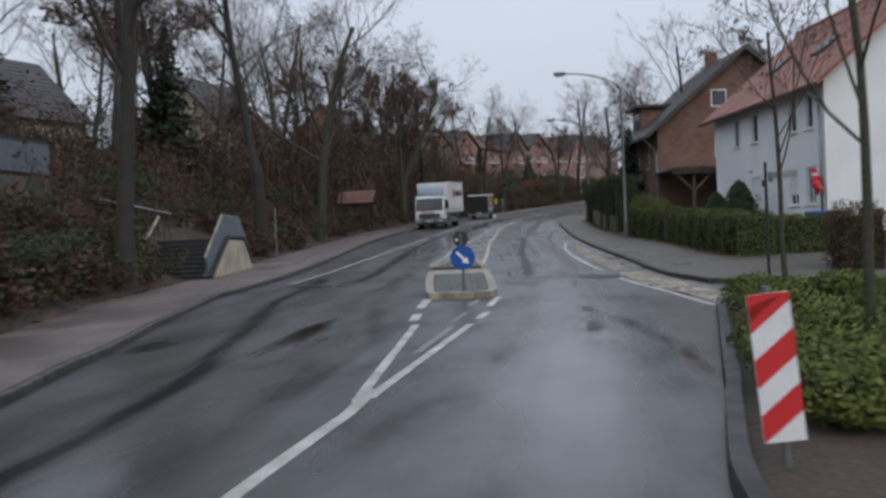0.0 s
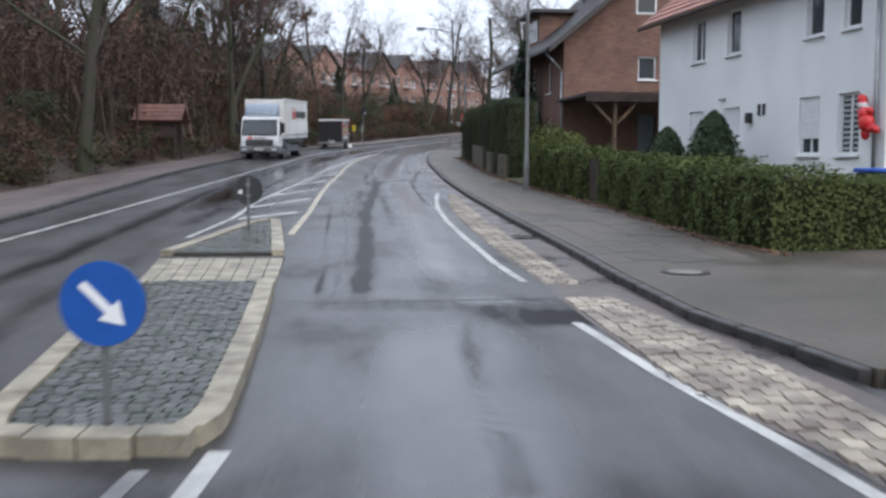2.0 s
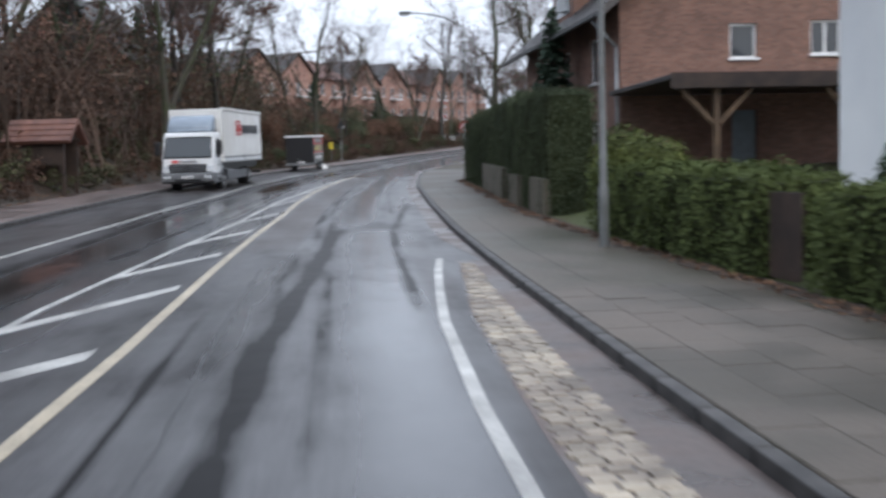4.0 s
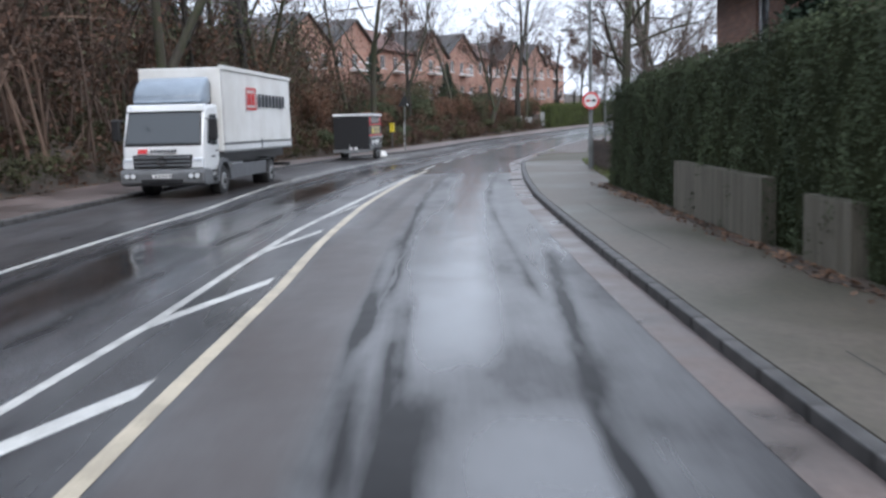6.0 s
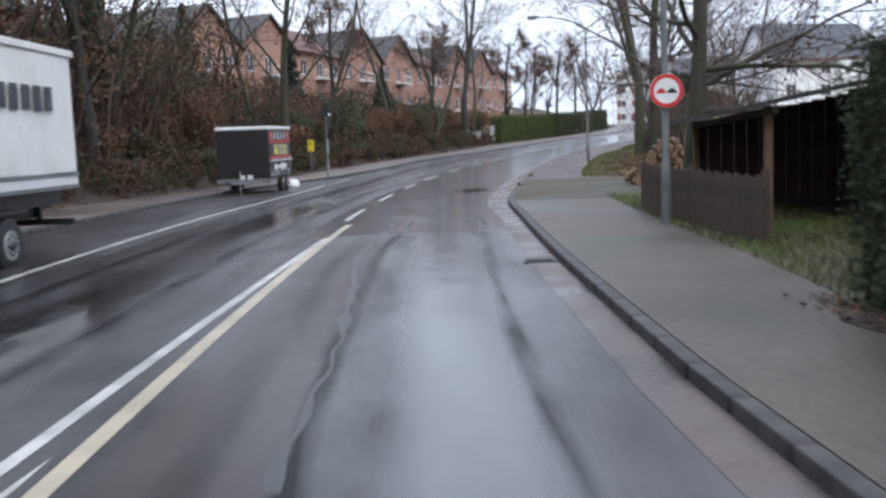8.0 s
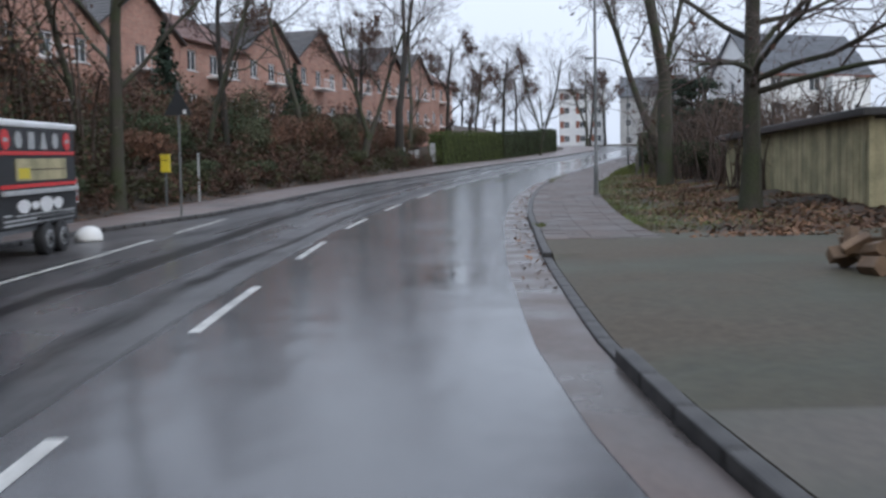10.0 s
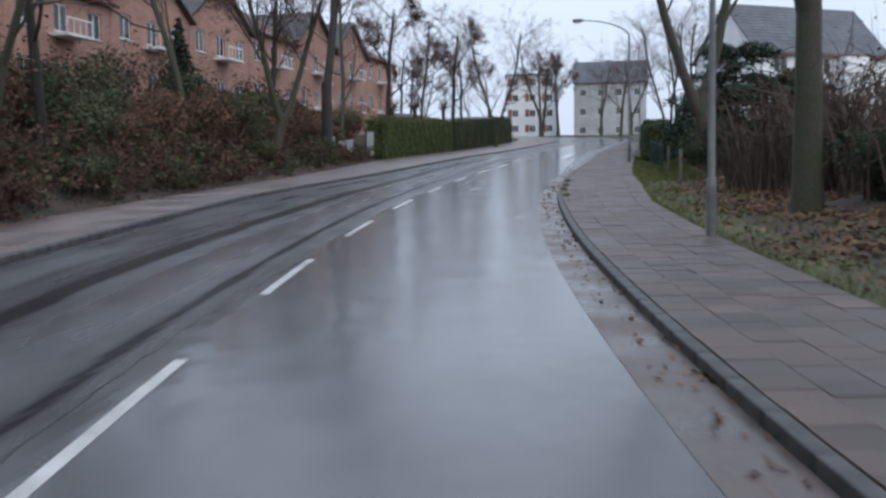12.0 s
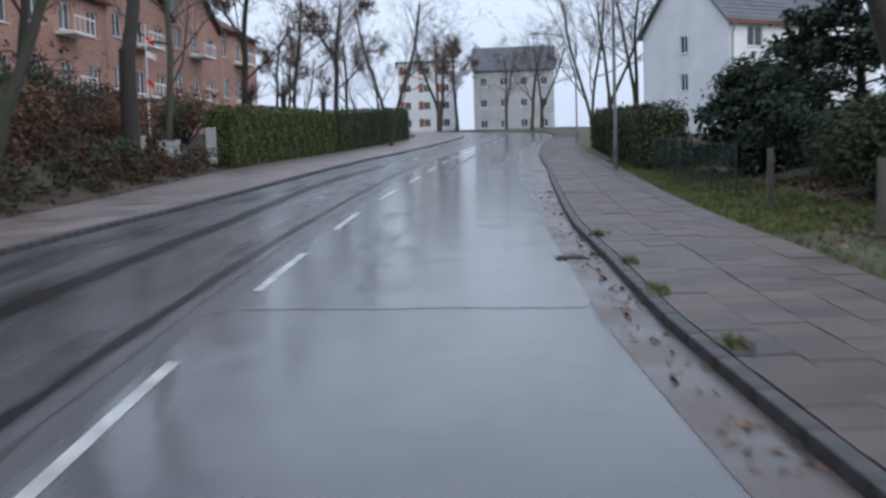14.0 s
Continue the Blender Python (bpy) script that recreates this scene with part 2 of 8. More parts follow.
M["wall_streaked"] = material("rain_streaked_wall", (0.16, 0.138, 0.106), 0.85, 0.35, 0.9, 5, 0.3, second=(0.075, 0.068, 0.046), stretch=(5.5, 5.5, 0.3), patch=0.9)
M["plaster_beige"] = material("beige_plaster", (0.52, 0.46, 0.36), 0.8, 0.15, 1.2, 25, 0.3, second=(0.36, 0.31, 0.24))
M["steel"] = material("galvanised_steel", (0.3, 0.31, 0.32), 0.45, 0.2, 3, 40, 0.1, metal=0.7)
M["pole_grey"] = material("grey_painted_pole", (0.16, 0.165, 0.165), 0.5, 0.25, 2, 30, 0.1, second=(0.11, 0.115, 0.11))
M["dark_metal"] = material("dark_painted_metal", (0.03, 0.032, 0.034), 0.4, 0.2, 4, 40, 0.05)
M["rail_grey"] = material("blue_grey_railing_panel", (0.16, 0.19, 0.22), 0.5, 0.2, 3, 30, 0.1)
M["fence_green"] = material("dark_green_coated_wire", (0.02, 0.045, 0.03), 0.5, 0.2, 3, 40, 0.05)
M["rim"] = material("painted_wheel_rim", (0.42, 0.43, 0.44), 0.4, 0.25, 5, 40, 0.1, second=(0.26, 0.26, 0.26), metal=0.2)
M["rubber"] = material("tyre_rubber", (0.02, 0.02, 0.021), 0.7, 0.3, 6, 60, 0.3)
M["truck_white"] = material("white_truck_paint", (0.78, 0.79, 0.8), 0.3, 0.06, 1, 20, 0.02, second=(0.68, 0.69, 0.69))
M["tarpaulin"] = material("white_tarpaulin", (0.76, 0.76, 0.74), 0.5, 0.06, 0.6, 3, 0.35, second=(0.66, 0.65, 0.62), depth=0.03)
M["truck_grey"] = material("dark_grey_bumper_plastic", (0.12, 0.125, 0.135), 0.5, 0.2, 3, 40, 0.1)
M["bumper_grey"] = material("grey_bumper_plastic", (0.15, 0.155, 0.162), 0.5, 0.2, 3, 40, 0.1)
M["chrome"] = material("chrome", (0.6, 0.61, 0.62), 0.2, 0.1, 4, 40, 0.02, metal=1.0)
M["truck_blue"] = material("grey_blue_air_deflector", (0.26, 0.31, 0.37), 0.35, 0.15, 2, 20, 0.05)
M["black"] = material("matt_black", (0.014, 0.014, 0.016), 0.5, 0.2, 4, 40, 0.05)
M["red"] = material("signal_red", (0.62, 0.028, 0.03), 0.4, 0.1, 4, 40, 0.03)
M["blue"] = material("sign_blue", (0.012, 0.085, 0.36), 0.35, 0.1, 4, 40, 0.03)
M["white"] = material("reflective_white", (0.8, 0.8, 0.8), 0.4, 0.08, 4, 40, 0.03)
M["yellow"] = material("yellow_enamel", (0.65, 0.52, 0.03), 0.4, 0.12, 4, 40, 0.03)
M["bin_blue"] = material("blue_plastic", (0.02, 0.09, 0.45), 0.4, 0.1, 4, 40, 0.05)
M["bin_dark"] = material("dark_grey_plastic", (0.035, 0.04, 0.05), 0.45, 0.15, 4, 40, 0.05)
M["bark"] = material("wet_bark", (0.066, 0.056, 0.044), 0.85, 0.45, 1.1, 22, 0.9, second=(0.05, 0.058, 0.024), depth=0.02)
M["bark_dark"] = material("dark_wet_bark", (0.045, 0.038, 0.033), 0.85, 0.4, 1.1, 22, 0.9, second=(0.03, 0.028, 0.02), depth=0.02)
M["twig"] = material("bare_twigs", (0.125, 0.092, 0.08), 0.85, 0.3, 1, 6, 0.0, second=(0.085, 0.062, 0.055))
M["thicket"] = material("bare_brown_thicket", (0.13, 0.085, 0.062), 0.9, 0.4, 0.12, 2, 0.0, second=(0.08, 0.057, 0.042), island=0.3)
M["leaf_brown"] = material("dead_brown_leaves", (0.13, 0.074, 0.052), 0.85, 0.4, 0.3, 4, 0.0, second=(0.08, 0.05, 0.038), island=0.35, spec=0.15)
# next two: paler than leaf_brown and leaf_olive, distance haze put into their colour
M["leaf_russet_hazed"] = material("russet_leaves_hazed", (0.21, 0.115, 0.075), 0.85, 0.35, 0.3, 4, 0.0, second=(0.13, 0.078, 0.055), island=0.35, spec=0.15)
M["leaf_grey_green_hazed"] = material("grey_green_leaves_hazed", (0.12, 0.13, 0.078), 0.85, 0.3, 0.5, 5, 0.0, second=(0.085, 0.088, 0.052), island=0.3, spec=0.12)
M["leaf_olive"] = material("dull_olive_leaves", (0.085, 0.088, 0.042), 0.8, 0.35, 0.5, 5, 0.0, second=(0.052, 0.053, 0.03), island=0.35, spec=0.15)
M["moss_pave"] = material("mossy_wet_asphalt", (0.096, 0.077, 0.053), 0.78, 0.4, 0.28, 9, 0.5, second=(0.058, 0.056, 0.032), patch=0.45, rough2=0.55, depth=0.01, spec=0.25)
M["leaf_litter"] = material("fallen_leaves", (0.25, 0.14, 0.082), 0.75, 0.4, 0.5, 4, 0.0, second=(0.14, 0.08, 0.052), island=0.4, spec=0.2)
M["leaf_hedge"] = material("hedge_leaves", (0.105, 0.13, 0.045), 0.85, 0.2, 0.8, 5, 0.0, second=(0.078, 0.098, 0.035), island=0.15, spec=0.12)
M["leaf_dark"] = material("dark_evergreen_leaves", (0.078, 0.096, 0.052), 0.85, 0.25, 0.45, 5, 0.0, second=(0.05, 0.062, 0.036), island=0.25, spec=0.12)
M["leaf_yew"] = material("green_yew_leaves", (0.075, 0.108, 0.058), 0.85, 0.3, 0.7, 5, 0.0, second=(0.045, 0.066, 0.036), island=0.3, spec=0.12)
M["leaf_bright"] = material("yellow_green_leaves", (0.17, 0.19, 0.045), 0.75, 0.35, 0.7, 5, 0.0, second=(0.085, 0.1, 0.03), island=0.4, spec=0.2)
M["needle"] = material("conifer_needles", (0.06, 0.085, 0.06), 0.85, 0.35, 0.6, 5, 0.0, second=(0.04, 0.06, 0.043), island=0.3, spec=0.12)
# fill behind the leaves: the shade inside a hedge put into a dark colour
M["hedge_core"] = material("hedge_shade_fill", (0.04, 0.046, 0.022), 0.9, 0.4, 2, 20, 0.4, spec=0.05)


def glass(name, tint, rough=0.04):
    m = bpy.data.materials.new(name)
    m.use_nodes = True
    b = m.node_tree.nodes["Principled BSDF"]
    b.inputs["Base Color"].default_value, b.inputs["Roughness"].default_value = (*tint, 1), rough
    b.inputs["IOR"].default_value, b.inputs["Specular IOR Level"].default_value = 1.5, 0.6
    return m


M["glass"] = glass("dark_window_glass", (0.045, 0.052, 0.058))
M["curtain"] = material("net_curtain", (0.42, 0.43, 0.43), 0.7, 0.15, 4, 30, 0.1)
M["lamp_silver"] = glass("bright_lamp_glass", (0.62, 0.64, 0.66), 0.08)
M["lamp_lens"] = glass("clear_headlamp", (0.45, 0.47, 0.5), 0.1)

# ---------------------------------------------------------------- the road's line: x and ground height every 12 m of y
LINE_X = [-0.6, -0.39, -0.18, -0.03, 0.49, 2.35, 3.71, 4.21, 4.76, 5.85, 7.39, 9.16, 11.48, 14.44, 18.16, 22.64, 27.69, 33.21, 39.01, 45.05, 51.5, 58.4, 65.7, 72.3, 77.0, 79.5, 80.0, 78.5, 75.5]
LINE_Z = [-0.5, -0.29, -0.07, 0.14, 0.38, 0.63, 0.94, 1.31, 1.71, 2.29, 2.81, 3.24, 3.62, 4.02, 4.59, 5.21, 5.87, 6.58, 7.31, 8.03, 8.72, 9.55, 10.5, 11.3, 12.1, 12.8, 13.4, 13.9, 14.3]
CY = np.arange(-260.0, 600.0, 2.0)
KY = np.arange(-40, 297, 12.0)
CX, CZ = np.interp(CY, KY, LINE_X), np.interp(CY, KY, LINE_Z)
CX = np.where(CY > 296, LINE_X[-1] - (CY - 296) * 0.22, np.where(CY < -40, LINE_X[0], CX))
for _ in range(8):
    CX[1:-1] = 0.25 * CX[:-2] + 0.5 * CX[1:-1] + 0.25 * CX[2:]
    CZ[1:-1] = 0.25 * CZ[:-2] + 0.5 * CZ[1:-1] + 0.25 * CZ[2:]
SLOPE = np.gradient(CX, CY)
ARC = np.concatenate([[0], np.cumsum(np.hypot(np.diff(CX), 2.0))])
ARC -= np.interp(0, CY, ARC)


def sd(s, d, h=0.0):
    """The place s metres along the road, d to the right of its line, h above its surface (numbers or arrays)."""
    q = np.interp(s, ARC, SLOPE)
    k = np.hypot(1, q)
    return np.stack(np.broadcast_arrays(np.interp(s, ARC, CX) + d / k, np.interp(s, ARC, CY) - d * q / k, np.interp(s, ARC, CZ) + h), -1)


def heading(s):
    """Degrees about z that turn +y along the road."""
    return -math.degrees(math.atan(float(np.interp(s, ARC, SLOPE))))


def at(s, d, h=0.0, turn=0.0):
    p = sd(s, d, h)
    return pose(float(p[0]), float(p[1]), float(p[2]), 0, 0, heading(s) + turn)


def edge(*rows):
    """A line beside the road, as a function of s."""
    a = np.array(rows, float)
    return lambda s: np.interp(s, a[:, 0], a[:, 1])


KERB_L = edge((-120, -5.0), (0, -5.6), (11.5, -6.5), (14, -7.1), (16, -7.4), (20, -8.3), (27, -9.35), (35, -9.15), (46, -9.2), (60, -9.6), (75, -9.3), (95, -9.2), (110, -9.5), (117, -9.0), (123, -8.0), (130, -7.85), (145, -8.35), (150, -8.15), (156, -7.8), (162, -7.35), (168, -7.15), (178, -7.0), (190, -6.8), (205, -6.5), (400, -6.3))
BACK_L = edge((-120, -9.0), (10, -9.8), (17, -10.5), (26, -12.2), (44, -12.3), (60, -12.2), (100, -12.2), (120, -10.9), (140, -11.3), (150, -11.2), (158, -10.9), (167, -11.1), (185, -12.2), (400, -12.2))
KERB_R = edge((-120, 1.0), (0, 1.0), (7.3, 1.37), (11.2, 1.96), (20, 2.95), (21.5, 3.4), (22.4, 4.2), (23.4, 6.5), (24.6, 6.5), (25.4, 4.6), (26, 3.7), (27.5, 3.36), (29, 2.95), (32, 2.75), (36, 2.69), (42, 2.6), (55, 2.5), (62, 2.35), (67, 2.2), (71, 2.05), (77, 1.8), (84, 1.72), (92, 1.7), (97, 1.58), (100, 1.6), (104, 1.78), (114, 2.13), (126, 2.2), (145, 2.23), (150, 2.4), (155, 2.47), (163, 2.8), (178, 3.3), (400, 3.5))
BACK_R = edge((-120, 8), (20, 9), (34, 6.4), (36, 5.9), (45, 5.9), (50, 5.6), (57, 5.1), (62, 4.75), (68, 4.5), (72, 4.35), (78, 3.95), (83, 4.2), (97, 4.3), (114, 4.6), (125, 4.85), (140, 4.9), (150, 5.4), (158, 5.5), (175, 6.1), (400, 6.5))


def smooth(a, b, v):
    u = np.clip((v - a) / (b - a), 0, 1)
    return u * u * (3 - 2 * u)


def bank(s, d):
    """Height of the open ground above the road's surface."""
    e = BACK_L(s) - d
    k = 1 - 0.35 * smooth(165, 190, s)
    left = 0.1 + k * (1.6 * smooth(0, 4, e) + 4.3 * smooth(3, 17, e) + 5.0 * smooth(15, 50, e)) + 6 * smooth(60, 260, e)
    g = d - BACK_R(s)
    garden = smooth(37.3, 41.5, s) * (1 - smooth(76, 82, s))
    right = 0.1 + garden * 0.85 * smooth(0.5, 3.5, g) + smooth(112, 120, s) * 0.45 * smooth(0.5, 7, g) + 2 * smooth(60, 260, g)
    return np.where(e > 0, left, np.where(g > 0, right, -0.3))


# ---------------------------------------------------------------- building blocks


def mesh_of(name, verts, faces, mats, uv=None, smooth_shade=False):
    me = bpy.data.meshes.new(name)
    me.from_pydata([tuple(v) for v in np.asarray(verts, float)], [], [tuple(f) for f in faces])
    for m in mats if isinstance(mats, (list, tuple)) else [mats]:
        me.materials.append(m)
    if uv is not None:
        layer = me.uv_layers.new(name="UVMap")
        uv = np.asarray(uv, float)
        idx = np.empty(len(me.loops), dtype=np.int32)
        me.loops.foreach_get("vertex_index", idx)
        layer.data.foreach_set("uv", uv[idx].ravel())
    if smooth_shade:
        me.shade_smooth()
    return me


def part(name, bm, mat, parent, label="", smooth_shade=False):
    """Links a bmesh (or a mesh) as one mesh object under a thing or a part."""
    if isinstance(bm, bmesh.types.BMesh):
        me = bpy.data.meshes.new(name)
        bm.normal_update()
        bm.to_mesh(me)
        bm.free()
        me.materials.append(mat)
        if smooth_shade:
            me.shade_smooth()
    else:
        me = bm
    ob = new(name, me)
    ob.parent = parent
    return tagged(ob, label)


def thing(name, m, label, category, group="", kind=""):
    ob = new(name)
    ob.empty_display_size = 0.3
    ob.matrix_world = m
    return tagged(ob, label, category, group, kind)


def box(bm, x0, x1, y0, y1, z0, z1, bevel=0.0, m=None):
    """Adds a box, with its edges broken by bevel."""
    vs = bmesh.ops.create_cube(bm, size=1.0)["verts"]
    bmesh.ops.transform(bm, matrix=Matrix.LocRotScale(((x0 + x1) / 2, (y0 + y1) / 2, (z0 + z1) / 2), None, (abs(x1 - x0), abs(y1 - y0), abs(z1 - z0))), verts=vs)
    if bevel:
        es = list({e for v in vs for e in v.link_edges})
        vs = bmesh.ops.bevel(bm, geom=es, offset=bevel, segments=2, profile=0.5, affect="EDGES")["verts"]
    if m is not None:
        bmesh.ops.transform(bm, matrix=m, verts=[v for v in vs if v.is_valid])
    return bm


def cyl(bm, p0, p1, r0, r1=None, n=12, caps=True):
    """Adds a round bar from p0 to p1."""
    p0, p1 = Vector(p0), Vector(p1)
    d = p1 - p0
    vs = bmesh.ops.create_cone(bm, cap_ends=caps, segments=n, radius1=r0, radius2=r0 if r1 is None else r1, depth=d.length)["verts"]
    m = Matrix.Translation((p0 + p1) / 2) @ d.to_track_quat("Z", "Y").to_matrix().to_4x4()
    bmesh.ops.transform(bm, matrix=m, verts=vs)
    return bm


def prism(bm, outline, axis, a, b, bevel=0.0):
    """Adds a solid: the outline (pairs of numbers) drawn out from a to b along axis x, y or z."""
    def put(u, v, w):
        return {"x": (w, u, v), "y": (u, w, v), "z": (u, v, w)}[axis]
    lo = [bm.verts.new(put(u, v, a)) for u, v in outline]
    hi = [bm.verts.new(put(u, v, b)) for u, v in outline]
    k = len(outline)
    made = [bm.faces.new(lo[::-1]), bm.faces.new(hi)] + [bm.faces.new((lo[i], lo[(i + 1) % k], hi[(i + 1) % k], hi[i])) for i in range(k)]
    bmesh.ops.recalc_face_normals(bm, faces=made)
    if bevel:
        bmesh.ops.bevel(bm, geom=list({e for f in made for e in f.edges}), offset=bevel, segments=2, profile=0.5, affect="EDGES")
    return bm


def tubes(lines, sides):
    """Vertices and faces of tapered tubes; each line is an array of rows x, y, z, radius."""
    vs, fs, base = [], [], 0
    ang = np.arange(sides) * 2 * math.pi / sides
    for line in lines:
        p, r = line[:, :3], line[:, 3]
        d = np.gradient(p, axis=0)
        d /= np.linalg.norm(d, axis=1)[:, None] + 1e-9
        ref = np.where(np.abs(d[:, 2:3]) < 0.9, [[0, 0, 1.0]], [[1.0, 0, 0]])
        u = np.cross(d, ref)
        u /= np.linalg.norm(u, axis=1)[:, None] + 1e-9
        w = np.cross(d, u)
        ring = p[:, None] + r[:, None, None] * (np.cos(ang)[None, :, None] * u[:, None] + np.sin(ang)[None, :, None] * w[:, None])
        vs.append(ring.reshape(-1, 3))
        k = len(p)
        i = np.arange(k - 1)[:, None] * sides + base
        j = np.arange(sides)[None]
        n = (j + 1) % sides
        fs.append(np.stack([i + j, i + n, i + sides + n, i + sides + j], -1).reshape(-1, 4))
        base += k * sides
    return np.concatenate(vs), np.concatenate(fs)


def leaf_quads(centres, normals, size, rng, jitter=0.5):
    """A folded leaf of about size at each centre, facing roughly along its normal."""
    k = len(centres)
    nrm = normals + rng.normal(0, jitter, (k, 3))
    nrm /= np.linalg.norm(nrm, axis=1)[:, None] + 1e-9
    t = np.cross(nrm, rng.normal(0, 1, (k, 3)))
    t /= np.linalg.norm(t, axis=1)[:, None] + 1e-9
    b = np.cross(nrm, t)
    sz = (size * rng.uniform(0.6, 1.3, k))[:, None]
    v = np.stack([centres - t * sz, centres - b * sz * 0.55 + nrm * sz * 0.15, centres + t * sz, centres + b * sz * 0.55 + nrm * sz * 0.15], 1).reshape(-1, 3)
    f = np.arange(4 * k).reshape(-1, 4)
    return v, f


def ribbon(name, s, lo, hi, h, mat, cols=2, thick=0.0, lab="", cat="", kind="structure", parent=None):
    """A strip along the road between two lateral lines, with uv in metres; thick gives it sides."""
    s = np.asarray(s, float)
    a, b = np.broadcast_to(lo, s.shape), np.broadcast_to(hi, s.shape)
    u = np.linspace(0, 1, cols)
    d = a[:, None] + (b - a)[:, None] * u
    ss = np.repeat(s[:, None], cols, 1)
    hh = h(ss, d) if callable(h) else np.full_like(d, h)
    p = sd(ss, d, hh)
    k = len(s)
    i, j = np.meshgrid(np.arange(k - 1), np.arange(cols - 1), indexing="ij")
    q = i * cols + j
    f = np.stack([q, q + 1, q + cols + 1, q + cols], -1).reshape(-1, 4)
    v, uv = p.reshape(-1, 3), np.stack([ss, d], -1).reshape(-1, 2)
    if thick:
        v = np.concatenate([v, v - [0, 0, thick]])
        uv = np.concatenate([uv, uv])
        rim = [r * cols for r in range(k)] + [(k - 1) * cols + c for c in range(1, cols)] + [r * cols + cols - 1 for r in range(k - 2, -1, -1)] + list(range(cols - 2, 0, -1))
        o = k * cols
        side = [(rim[x], rim[(x + 1) % len(rim)], rim[(x + 1) % len(rim)] + o, rim[x] + o) for x in range(len(rim))]
        f = [tuple(x) for x in f] + side
    ob = new(name, mesh_of(name, v, f, mat, uv))
    ob.parent = parent
    return tagged(ob, lab, cat, "", "" if parent else kind)

# ---------------------------------------------------------------- ground, road, pavements
gs = np.concatenate([np.arange(-250, -20, 15.0), np.arange(-20, 220, 1.5), np.arange(220, 640, 12.0)])
offs_l = np.array([-420, -260, -170, -110, -75, -55, -42, -33, -26, -21, -17, -14, -11.5, -9.5, -8, -6.5, -5.2, -4, -3, -2.2, -1.4, -0.7, -0.02])
offs_r = np.array([0.02, 0.6, 1.2, 2, 3, 4.2, 5.6, 7, 9, 12, 16, 22, 30, 42, 60, 90, 140, 220, 330])
gd = np.concatenate([BACK_L(gs)[:, None] + offs_l[None], np.linspace(0.2, 0.8, 4)[None] * (BACK_R(gs) - BACK_L(gs))[:, None] + BACK_L(gs)[:, None], BACK_R(gs)[:, None] + offs_r[None]], 1)
gss = np.repeat(gs[:, None], gd.shape[1], 1)
gh = bank(gss, gd)
rough_rng = np.random.default_rng(3)
gh = gh + np.where(gh > 0.3, rough_rng.normal(0, 0.07, gh.shape), 0)
gp = sd(gss, gd, gh)
nc = gd.shape[1]
gi, gj = np.meshgrid(np.arange(len(gs) - 1), np.arange(nc - 1), indexing="ij")
gq = gi * nc + gj
gf = np.stack([gq, gq + 1, gq + nc + 1, gq + nc], -1).reshape(-1, 4)
ground = new("ground", mesh_of("ground", gp.reshape(-1, 3), gf, [M["soil"], M["grass"]], smooth_shade=True))
mid = gd[:-1, :-1] + 0.5
lawn = ((mid - BACK_R(gss[:-1, :-1])) > 0.0) & ~((gss[:-1, :-1] > 111) & (mid - BACK_R(gss[:-1, :-1]) > 1.3 + 2.2 * (gss[:-1, :-1] > 152)) & (mid - BACK_R(gss[:-1, :-1]) < 16))
ground.data.polygons.foreach_set("material_index", lawn.astype(np.int32).ravel())
tagged(ground, "brown leaf-strewn banks and dull winter grass beside the road", "ground", "", "structure")

rs = np.unique(np.concatenate([np.arange(-120, -8, 2.0), np.arange(-8, 215, 0.5), np.arange(215, 401, 2.0), np.arange(21, 28, 0.25)]))
road = ribbon("road", rs, KERB_L(rs), KERB_R(rs), 0.0, M["asphalt"], 96, lab="wet patched grey asphalt road with puddles and wheel tracks", cat="road")


def track(s, d, rows, width, fade=1.5):
    """1 along a line (s, d) on the road, falling to 0 over its width and at its ends."""
    a = np.array(rows, float)
    c = np.interp(s, a[:, 0], a[:, 1])
    ends = np.clip((s - a[0, 0]) / fade, 0, 1) * np.clip((a[-1, 0] - s) / fade, 0, 1)
    return ends * np.exp(-(((d - c) / width) ** 2))


def field(s, d, s0, s1, d0, d1, soft=0.25, soft_s=0.6):
    return smooth(s0, s0 + soft_s, s) * (1 - smooth(s1 - soft_s, s1, s)) * smooth(d0, d0 + soft, d) * (1 - smooth(d1 - soft, d1, d))


